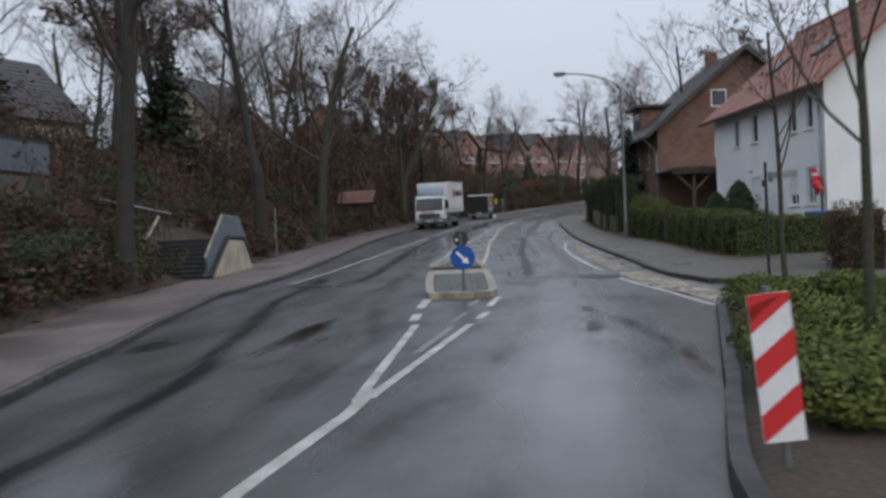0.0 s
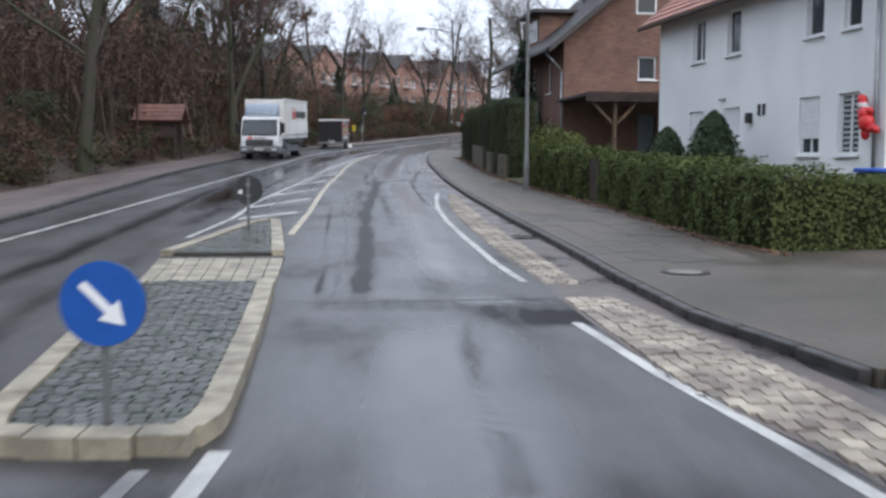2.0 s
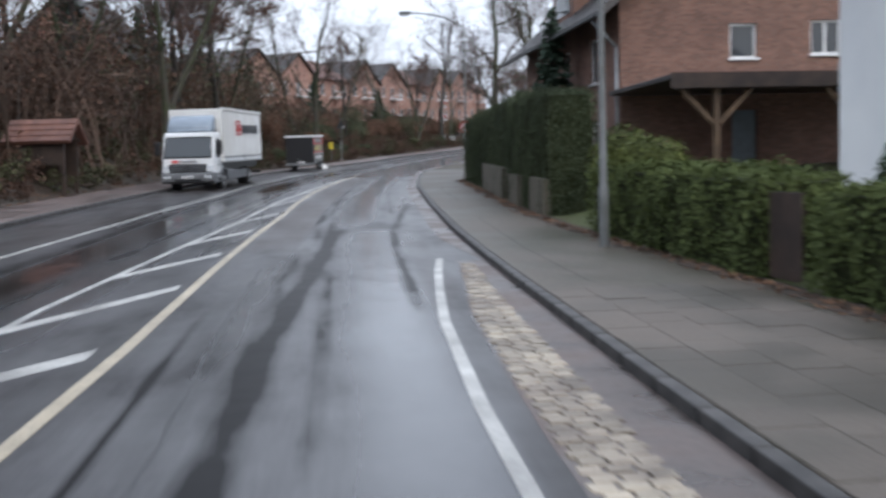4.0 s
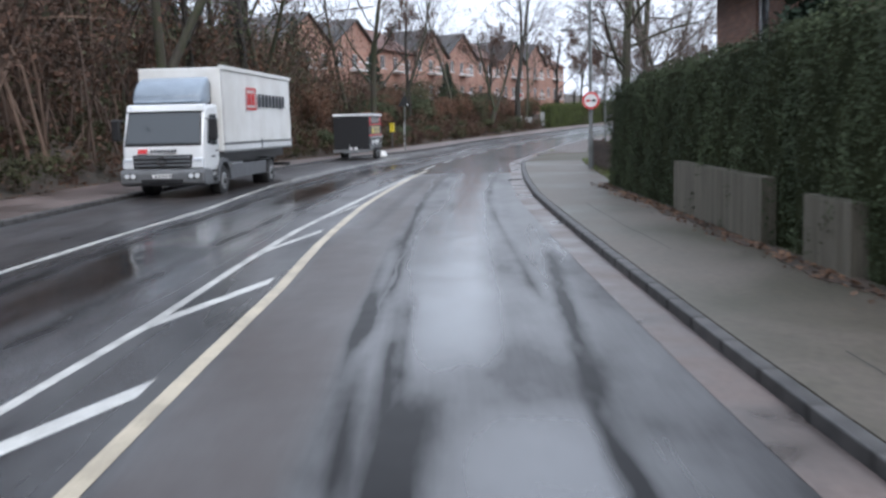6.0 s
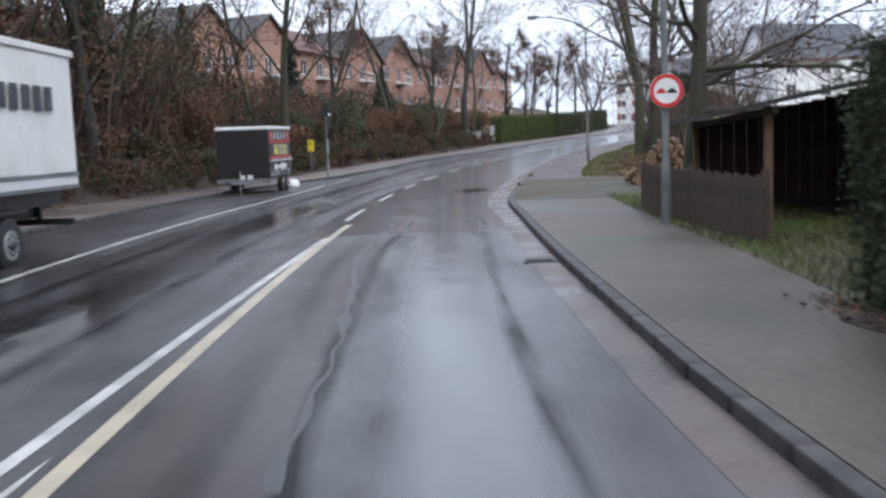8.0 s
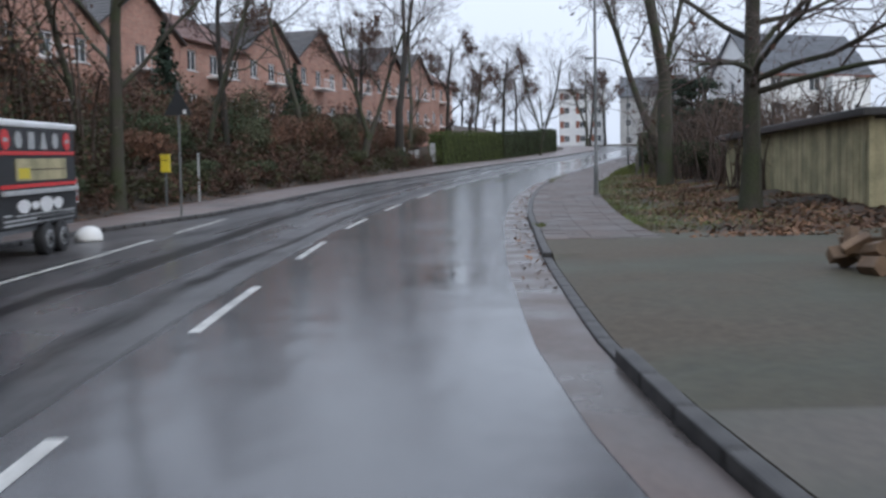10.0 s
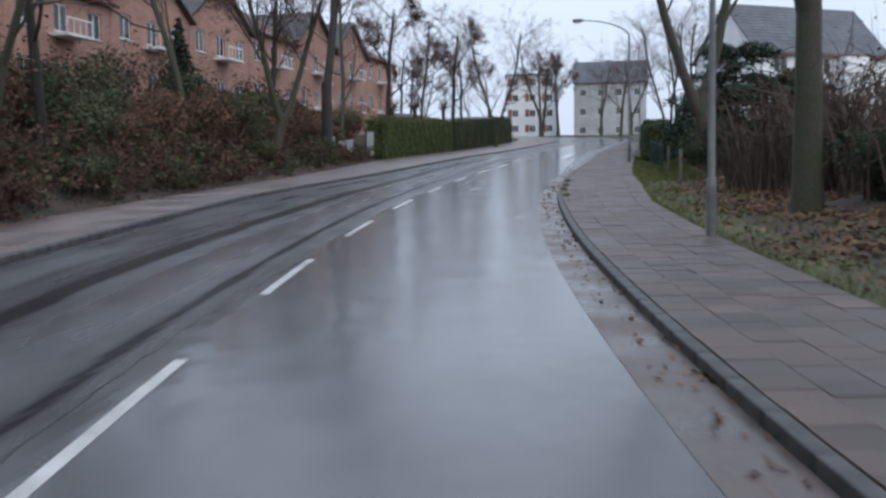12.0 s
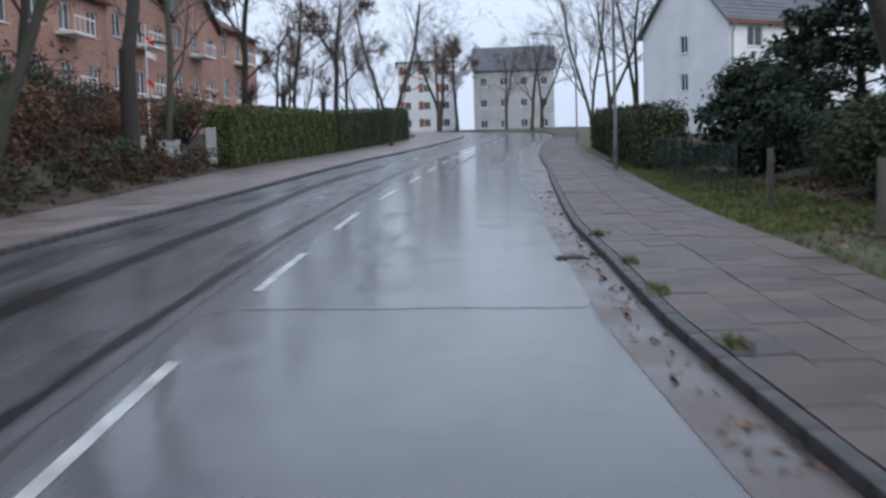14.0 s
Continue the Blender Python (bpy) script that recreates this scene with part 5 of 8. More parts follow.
# buildings at the far end of the road
corner = block("corner_building", pose(84.0, 309.0, 15.2, 0, 0, -20), 10.5, 10, 12.6, M["render_white"], M["slate"], "pale corner building with red panels in the distance", 4, 3, 0.5, "x", category="building")
for f in range(4):
    for c in range(3):
        part("red_panel", box(bmesh.new(), 0.25 + 3.5 * c, 1.1 + 3.5 * c, -0.05, -0.003, 3.15 * f + 0.85, 3.15 * f + 2.4, 0.01), M["tile_red"], corner, "dull red wall panel beside the window")
block("grey_villa", pose(93.5, 296.5, 14.2, 0, 0, -27), 14, 12, 11.0, M["stone_grey"], M["slate"], "tall pale stone town villa in the distance", 3, 4, 4.5, "x", category="building")

# ---------------------------------------------------------------- vehicles


def wheel(parent, x, y, r, w, name="wheel", twin=False):
    """A lorry wheel: tyre, rim and hub; x is its outer face, towards +x."""
    bm = bmesh.new()
    cyl(bm, (x - w, y, r), (x, y, r), r, n=32)
    bmesh.ops.bevel(bm, geom=[e for e in bm.edges if len(e.link_faces) == 2 and any(len(f.verts) > 8 for f in e.link_faces)], offset=0.04, segments=3, profile=0.5, affect="EDGES")
    t = part(name, bm, M["rubber"], parent, "", True)
    bm = bmesh.new()
    cyl(bm, (x - 0.03, y, r), (x + 0.012, y, r), r * 0.6, r * 0.54, 24)
    part("rim", bm, M["rim"], t, "pale grey steel rim")
    bm = bmesh.new()
    cyl(bm, (x + 0.012, y, r), (x + 0.07, y, r), r * 0.2, r * 0.16, 14)
    part("hub", bm, M["dark_metal"], t)
    for k in range(8):
        a = k * math.pi / 4
        bm = cyl(bmesh.new(), (x + 0.012, y + r * 0.36 * math.cos(a), r + r * 0.36 * math.sin(a)), (x + 0.04, y + r * 0.36 * math.cos(a), r + r * 0.36 * math.sin(a)), 0.018, n=6)
        part("wheel_nut", bm, M["dark_metal"], t)
    return t


def plate(bm_list):
    bm = bmesh.new()
    for b in bm_list:
        box(bm, *b)
    return bm


truck = thing("box_lorry", pose(0.53, 81.05, 2.73, 1.9, 0, -9.8) @ Matrix.Diagonal((1, 1, 0.955, 1)), "white lorry with a tarpaulin box body parked at the kerb", "lorry")
WID = -2.42
# cab
cabp = [(-1.52, 0.62), (-1.6, 1.0), (-1.58, 1.55), (-1.24, 2.56), (-1.08, 2.7), (-0.15, 2.76), (-0.12, 1.1), (-0.3, 0.62)]
CX0, CX1 = WID + 0.07, -0.07
cab = part("cab", prism(bmesh.new(), cabp, "x", CX0, CX1, 0.085), M["truck_white"], truck, "white painted cab")


def slanted(x0, x1, z0, z1, near, proud, inset=0.0):
    """A slab on the slanting front of the cab."""
    front = lambda z: -1.58 + (z - 1.55) * 0.337
    bm = bmesh.new()
    rows_ = [[bm.verts.new((x, front(z) - y, z)) for x, z in ((x0, z0), (x1, z0), (x1 - inset, z1), (x0 + inset, z1))] for y in (proud, near)]
    bm.faces.new(rows_[0])
    bm.faces.new(rows_[1][::-1])
    for i in range(4):
        bm.faces.new((rows_[0][i], rows_[1][i], rows_[1][(i + 1) % 4], rows_[0][(i + 1) % 4]))
    bmesh.ops.recalc_face_normals(bm, faces=bm.faces)
    bmesh.ops.bevel(bm, geom=list(bm.edges), offset=0.008, segments=2, profile=0.5, affect="EDGES")
    return bm


shield = part("windscreen_seal", slanted(CX0 + 0.06, CX1 - 0.06, 1.56, 2.54, -0.03, 0.012, 0.05), M["black"], cab, "black rubber seal")
part("windscreen", slanted(CX0 + 0.11, CX1 - 0.11, 1.64, 2.49, 0.0, 0.024, 0.05), M["glass"], shield, "dark windscreen")
for x in (CX0 + 0.3, CX0 + 1.2):
    part("wiper", slanted(x, x + 0.72, 1.6, 1.625, 0.024, 0.04), M["black"], shield)
part("sun_lip", prism(bmesh.new(), [(-1.3, 2.55), (-1.24, 2.72), (-1.05, 2.76), (-1.05, 2.68)], "x", CX0 + 0.05, CX1 - 0.05, 0.02), M["truck_white"], cab)
for x in (CX0 + 0.14, CX1 - 0.22):
    part("marker_lamp", box(bmesh.new(), x, x + 0.08, -1.295, -1.25, 2.64, 2.68, 0.01), M["lamp_silver"], cab)
door = part("door", prism(bmesh.new(), [(-1.36, 0.92), (-1.36, 1.5), (-1.06, 2.52), (-0.32, 2.56), (-0.3, 0.92)], "x", CX1 - 0.01, CX1 + 0.012, 0.006), M["truck_white"], cab)
part("side_window", prism(bmesh.new(), [(-1.26, 1.62), (-1.02, 2.44), (-0.4, 2.46), (-0.4, 1.56), (-0.86, 1.56)], "x", CX1 + 0.0, CX1 + 0.02, 0.004), M["glass"], door)
part("window_post", prism(bmesh.new(), [(-0.98, 1.6), (-0.86, 2.45), (-0.82, 2.45), (-0.94, 1.6)], "x", CX1 + 0.02, CX1 + 0.026), M["black"], door)
part("door_handle", box(bmesh.new(), CX1 + 0.0, CX1 + 0.04, -0.52, -0.36, 1.36, 1.41, 0.01), M["black"], door)
part("dark_mark", plate([(CX1 + 0.012, CX1 + 0.015, -0.95, -0.6, 1.2, 1.25)]), M["bin_dark"], door, "small dark bar")
grille = part("grille", box(bmesh.new(), CX0 + 0.3, CX1 - 0.3, -1.66, -1.56, 0.93, 1.31, 0.03), M["black"], cab, "black grille")
for z in (0.97, 1.08, 1.19):
    part("grille_slat", prism(bmesh.new(), [(-1.66, z), (-1.695, z + 0.02), (-1.69, z + 0.06), (-1.655, z + 0.07)], "x", CX0 + 0.36, CX1 - 0.36, 0.006), M["truck_grey"], grille)
badge = bmesh.new()
for k in range(20):
    a0, a1 = 2 * math.pi * k / 20, 2 * math.pi * (k + 1) / 20
    prism(badge, [(WID / 2 + r * math.cos(a), 1.13 + r * math.sin(a)) for r, a in ((0.1, a0), (0.125, a0), (0.125, a1), (0.1, a1))], "y", -1.725, -1.69)
bmesh.ops.remove_doubles(badge, verts=badge.verts, dist=0.001)
part("badge", badge, M["chrome"], grille, "round chrome badge ring")
for x0, x1 in ((CX0 + 0.01, CX0 + 0.34), (CX1 - 0.34, CX1 - 0.01)):
    lamp = part("headlight", prism(bmesh.new(), [(-1.665, 0.92), (-1.64, 1.2), (-1.45, 1.24), (-1.45, 0.92)], "x", x0, x1, 0.03), M["lamp_silver"], cab, "bright headlight")
    part("indicator", prism(bmesh.new(), [(-1.672, 1.12), (-1.655, 1.19), (-1.6, 1.19), (-1.6, 1.12)], "x", x0 + 0.03, x1 - 0.03, 0.006), M["lamp_lens"], lamp)
part("red_mark", slanted(CX0 + 0.45, CX0 + 0.72, 1.36, 1.48, 0.0, 0.006), M["red"], cab, "plain red block")
for k in range(8):
    part("dark_mark", slanted(CX0 + 0.8 + 0.095 * k, CX0 + 0.87 + 0.095 * k, 1.38, 1.46, 0.0, 0.006), M["bin_dark"], cab, "small dark block")
bumper = part("bumper", prism(bmesh.new(), [(-1.58, 0.42), (-1.73, 0.5), (-1.74, 0.8), (-1.67, 0.91), (-1.4, 0.91), (-0.95, 0.86), (-0.92, 0.42)], "x", WID + 0.02, -0.02, 0.05), M["bumper_grey"], truck, "grey plastic bumper")
part("air_intake", box(bmesh.new(), WID + 0.62, -0.62, -1.755, -1.7, 0.5, 0.62, 0.015), M["black"], bumper)
for x0, x1 in ((WID + 0.12, WID + 0.5), (-0.5, -0.12)):
    fog = part("fog_light", box(bmesh.new(), x0, x1, -1.75, -1.68, 0.62, 0.8, 0.03), M["black"], bumper)
    for u in (0.27, 0.73):
        c = x0 + (x1 - x0) * u
        part("lens", cyl(bmesh.new(), (c, -1.745, 0.71), (c, -1.765, 0.71), 0.075, 0.07, 16), M["lamp_silver"], fog)
np_ = part("number_plate", box(bmesh.new(), WID / 2 - 0.26, WID / 2 + 0.26, -1.765, -1.72, 0.65, 0.76), M["white"], bumper, "white plate with plain dark bars")
part("plate_bars", plate([(WID / 2 - 0.2 + 0.1 * k, WID / 2 - 0.14 + 0.1 * k, -1.769, -1.7655, 0.675, 0.735) for k in range(5)]), M["black"], np_)
arch = bmesh.new()
for k in range(12):
    a0, a1 = math.pi * k / 12, math.pi * (k + 1) / 12
    prism(arch, [(0.1 + 0.56 * math.cos(a0), 0.48 + 0.56 * math.sin(a0)), (0.1 + 0.56 * math.cos(a1), 0.48 + 0.56 * math.sin(a1)), (0.1 + 0.68 * math.cos(a1), 0.48 + 0.68 * math.sin(a1)), (0.1 + 0.68 * math.cos(a0), 0.48 + 0.68 * math.sin(a0))], "x", -0.5, 0.0)
bmesh.ops.remove_doubles(arch, verts=arch.verts, dist=0.001)
part("wheel_arch", arch, M["truck_grey"], truck)
for z in (0.42, 0.6, 0.78):
    part("cab_step", box(bmesh.new(), -0.35, -0.03, -0.94, -0.5, z, z + 0.07, 0.012), M["black"], truck)
for sx, x in ((1, CX1), (-1, CX0)):
    out = (x + 0.1 * sx, x + 0.36 * sx)
    mir = part("mirror", box(bmesh.new(), min(out), max(out), -1.44, -1.3, 1.72, 2.34, 0.05), M["black"], cab, "black wing mirror")
    for z in (1.76, 2.28):
        part("mirror_arm", cyl(bmesh.new(), (x - 0.04 * sx, -1.2, z + 0.05), (x + 0.2 * sx, -1.37, z), 0.022, n=8), M["black"], mir)
defl = prism(bmesh.new(), [(-1.08, 2.74), (-1.06, 2.9), (-0.98, 3.1), (-0.82, 3.3), (-0.6, 3.45), (-0.38, 3.54), (-0.16, 3.57), (-0.14, 2.77)], "x", WID + 0.2, -0.24, 0.11)
part("air_deflector", defl, M["truck_blue"], truck, "grey-blue roof air deflector", True)
# black block added between cab and body in place of the gap's shade
part("cab_gap", box(bmesh.new(), WID + 0.3, -0.3, -0.13, 0.015, 1.2, 3.4), M["black"], truck, "black block standing in for the shaded gap behind the cab")
# body
body = part("box_body", box(bmesh.new(), WID, 0, 0.02, 8.25, 1.34, 3.86, 0.03), M["tarpaulin"], truck, "white tarpaulin box body")
rng = np.random.default_rng(4)
# curtain side with folds, a little proud of the frame
ny, nz = 60, 14
yy, zz = np.meshgrid(np.linspace(0.12, 8.15, ny), np.linspace(1.62, 3.74, nz), indexing="ij")
bul = 0.012 + 0.02 * np.sin((yy - zz * 0.9) * 2.2) * smooth(4.5, 7.5, yy) + 0.012 * np.sin(yy * 5.1 + zz) * 0.5
v = np.stack([bul + 0.005, yy, zz], -1).reshape(-1, 3)
f = [(i * nz + j, (i + 1) * nz + j, (i + 1) * nz + j + 1, i * nz + j + 1) for i in range(ny - 1) for j in range(nz - 1)]
part("curtain_side", mesh_of("curtain_side", v, f, M["tarpaulin"], smooth_shade=True), None, truck)
part("roof_edge", plate([(-0.06, 0.05, 0.0, 8.3, 3.8, 3.92)]), M["tarpaulin"], truck)
part("side_rail", plate([(-0.03, 0.045, 0.05, 8.25, 1.54, 1.6), (-0.03, 0.03, 0.05, 8.25, 1.3, 1.36)]), M["steel"], truck)
part("drop_board", plate([(-0.02, 0.028, 0.1, 4.05, 1.37, 1.535), (-0.02, 0.028, 4.15, 8.2, 1.37, 1.535)]), M["truck_white"], truck)
part("board_clamp", plate([(0.0, 0.05, 4.06, 4.14, 1.33, 1.66)]), M["steel"], truck)
def emblem(y0, y1, z0, z1, x=0.062, w=0.09):
    return [(x - 0.004, x, y0, y1, z0, z0 + w), (x - 0.004, x, y0, y1, z1 - w, z1), (x - 0.004, x, y0, y0 + w, z0, z1), (x - 0.004, x, y1 - w, y1, z0, z1)]
part("red_emblem", plate(emblem(2.4, 3.5, 2.62, 3.34, w=0.07) + [(0.058, 0.062, 2.57, 2.88, 2.78, 3.17), (0.058, 0.062, 3.0, 3.32, 2.78, 3.17)]), M["red"], truck, "plain red framed emblem")
for k in range(8):
    part("dark_block", plate([(0.058, 0.062, 3.72 + 0.45 * k, 3.72 + 0.45 * k + 0.32, 2.72 + 0.02 * (k % 2), 3.17)]), M["bin_dark"], truck, "plain dark block on the tarpaulin")
part("chassis", plate([(WID + 0.7, WID + 0.85, -0.8, 8.1, 0.75, 1.0), (-0.85, -0.7, -0.8, 8.1, 0.75, 1.0), (WID + 0.3, -0.3, 0.1, 8.2, 1.0, 1.3)]), M["dark_metal"], truck)
part("side_guard", plate([(-0.09, -0.04, 0.85, 4.75, 0.5, 0.92)]), M["truck_grey"], truck, "grey side guard")
part("fuel_tank", box(bmesh.new(), -0.65, -0.12, 1.2, 2.4, 0.5, 0.98, 0.06), M["steel"], truck)
part("underrun_bar", plate([(WID + 0.05, -0.02, 7.95, 8.05, 0.6, 0.72), (-0.7, -0.6, 7.9, 8.0, 0.7, 1.0), (WID + 0.6, WID + 0.7, 7.9, 8.0, 0.7, 1.0)]), M["dark_metal"], truck)
part("mudguard", box(bmesh.new(), -0.55, -0.02, 4.85, 6.05, 0.98, 1.03, 0.01), M["black"], truck)
wheel(truck, -0.05, 0.1, 0.46, 0.3)
wheel(truck, -0.05, 5.43, 0.46, 0.55)
for y in (0.1, 5.43):
    t = wheel(truck, 0, 0, 0.46, 0.3)
    t.matrix_basis = pose(WID + 0.05, y, 0, 0, 0, 180)

# catering trailer
trailer = thing("catering_trailer", pose(5.0, 109.6, 3.72, 2.2, 0, -11.3), "black box catering trailer with a red and white decorated side", "trailer")
TW, TL = -2.05, 4.1
tbody = part("box_body", box(bmesh.new(), TW, 0, 0, TL, 0.62, 2.5, 0.03), M["black"], trailer)
part("roof", box(bmesh.new(), TW - 0.04, 0.04, -0.05, TL + 0.05, 2.5, 2.64, 0.04), M["truck_white"], trailer, "white rounded roof cap")
for z in (1.99, 1.37):
    part("red_trim", plate([(0.0, 0.02, 0.12, TL - 0.08, z, z + 0.07)]), M["red"], trailer)
hatch = part("hatch_board", plate([(0.0, 0.014, 0.85, TL - 0.6, 1.5, 1.92)]), M["wood_pale"], trailer, "pale wooden board in the hatch")
part("yellow_panel", plate([(0.014, 0.018, 0.95, 1.5, 1.54, 1.74)]), M["yellow"], hatch)
part("board_gap", plate([(0.014, 0.017, 1.55, TL - 0.65, 1.7, 1.72)]), M["wood_dark"], hatch)
part("ledge", box(bmesh.new(), 0.0, 0.09, 0.15, TL - 0.1, 1.24, 1.33, 0.01), M["curtain"], trailer, "pale grey serving ledge")
for k, y in enumerate((0.42, 1.04, 1.66, 2.3, 2.94, 3.6)):
    if k in (0, 5):
        o = part("red_disc", cyl(bmesh.new(), (0.0, y, 2.27), (0.014, y, 2.27), 0.19, n=24), M["red"], trailer, "plain red disc")
        part("pale_bar", plate([(0.014, 0.017, y - 0.11, y + 0.11, 2.23, 2.3)]), M["curtain"], o)
    elif k in (1, 4):
        part("pale_disc", cyl(bmesh.new(), (0.0, y, 2.27), (0.013, y, 2.27), 0.16, n=14), M["curtain"], trailer, "pale round picture")
    elif k == 2:
        part("pale_panel", plate([(0.0, 0.013, y - 0.15, y + 0.15, 2.1, 2.43)]), M["curtain"], trailer, "pale upright picture")
    else:
        part("pale_triangle", prism(bmesh.new(), [(y - 0.17, 2.1), (y + 0.17, 2.1), (y + 0.04, 2.43), (y - 0.04, 2.43)], "x", 0.0, 0.013), M["curtain"], trailer, "pale pointed picture")
for y, w, h in ((1.15, 0.32, 0.13), (1.72, 0.18, 0.08), (2.3, 0.36, 0.16), (2.95, 0.26, 0.12)):
    shape = [(y + w * math.cos(a) * (1 + 0.08 * math.sin(3 * a)), 1.02 + h * math.sin(a)) for a in np.linspace(0, 6.28, 15)[:-1]]
    part("white_shape", prism(bmesh.new(), shape, "x", 0.0, 0.013), M["white"], trailer, "plain white shape on the side")
part("pale_line", plate([(0.0, 0.012, 0.75, 3.3, 0.845, 0.87)]), M["curtain"], trailer)
for y0, y1, z in ((0.2, 0.55, 0.86), (3.3, TL - 0.2, 0.83), (0.2, TL - 0.25, 0.76), (0.2, TL - 0.25, 0.68)):
    part("pale_stripe", plate([(0.0, 0.012, y0, y1, z, z + 0.035)]), M["curtain"], trailer)
tail = part("tail_board", plate([(-0.28, 0.0, TL + 0.05, TL + 0.07, 0.95, 1.5)]), M["white"], trailer, "red and white tail board")
part("red_stripe", plate([(-0.28, 0.0, TL + 0.045, TL + 0.05, z, z + 0.1) for z in (1.0, 1.2, 1.4)]), M["red"], tail)
part("chassis", plate([(TW + 0.1, -0.1, -0.1, TL, 0.52, 0.615), (TW - 0.02, 0.02, -0.12, 0.0, 0.45, 0.6)]), M["steel"], trailer)
bm = bmesh.new()
cyl(bm, (TW + 0.2, 0.1, 0.5), (TW / 2, -1.4, 0.48), 0.04, n=8)
cyl(bm, (-0.2, 0.1, 0.5), (TW / 2, -1.4, 0.48), 0.04, n=8)
cyl(bm, (TW / 2, -1.4, 0.48), (TW / 2, -1.75, 0.5), 0.05, n=8)
cyl(bm, (TW / 2 + 0.12, -1.1, 0.06), (TW / 2 + 0.12, -1.1, 0.95), 0.03, n=8)
part("drawbar", bm, M["steel"], trailer, "galvanised drawbar with a jockey wheel")
part("plates", plate([(TW + 0.9, TW + 1.1, -0.145, -0.125, 0.6, 0.76), (TW + 1.2, TW + 1.4, -0.145, -0.125, 0.6, 0.76)]), M["white"], trailer)
part("mudguard", plate([(-0.3, 0.06, 1.75, 3.65, 0.74, 0.79)]), M["dark_metal"], trailer)
for y in (2.25, 3.05):
    wheel(trailer, 0.05, y, 0.33, 0.22)
    t = wheel(trailer, 0, 0, 0.33, 0.22)
    t.matrix_basis = pose(TW - 0.05, y, 0, 0, 0, 180)
bm = bmesh.new()
vs = bmesh.ops.create_icosphere(bm, subdivisions=3, radius=0.5)["verts"]
for v in vs:
    v.co.z = max(v.co.z, -0.1) * 0.75 + 0.08
    v.co.x *= 0.9 + 0.1 * noise.noise(v.co * 3)
    v.co.y *= 0.9 + 0.1 * noise.noise(v.co * 2.3)
me = bpy.data.meshes.new("white_cover")
bm.to_mesh(me)
bm.free()
me.materials.append(M["tarpaulin"])
me.shade_smooth()
ob = new("white_cover", me)
p = sd(114.0, -8.15, 0.0)
ob.matrix_world = pose(*map(float, p)) @ Matrix.Diagonal((0.72, 0.72, 0.8, 1))
tagged(ob, "small white domed cover lying on the road behind the trailer", "cover")

# ---------------------------------------------------------------- plants


def quad_mesh(name, v, f, mat, smooth_shade=False):
    me = bpy.data.meshes.new(name)
    v, f = np.asarray(v, np.float32), np.asarray(f, np.int32)
    me.vertices.add(len(v))
    me.vertices.foreach_set("co", v.ravel())
    me.loops.add(4 * len(f))
    me.loops.foreach_set("vertex_index", f.ravel())
    me.polygons.add(len(f))
    me.polygons.foreach_set("loop_start", np.arange(0, 4 * len(f), 4, dtype=np.int32))
    me.update(calc_edges=True)
    me.materials.append(mat)
    if smooth_shade:
        me.shade_smooth()
    return me


def join(chunks):
    vs, fs, n = [], [], 0
    for v, f in chunks:
        vs.append(v)
        fs.append(f + n)
        n += len(v)
    return np.concatenate(vs), np.concatenate(fs)


def unit(v):
    return v / (np.linalg.norm(v) + 1e-9)


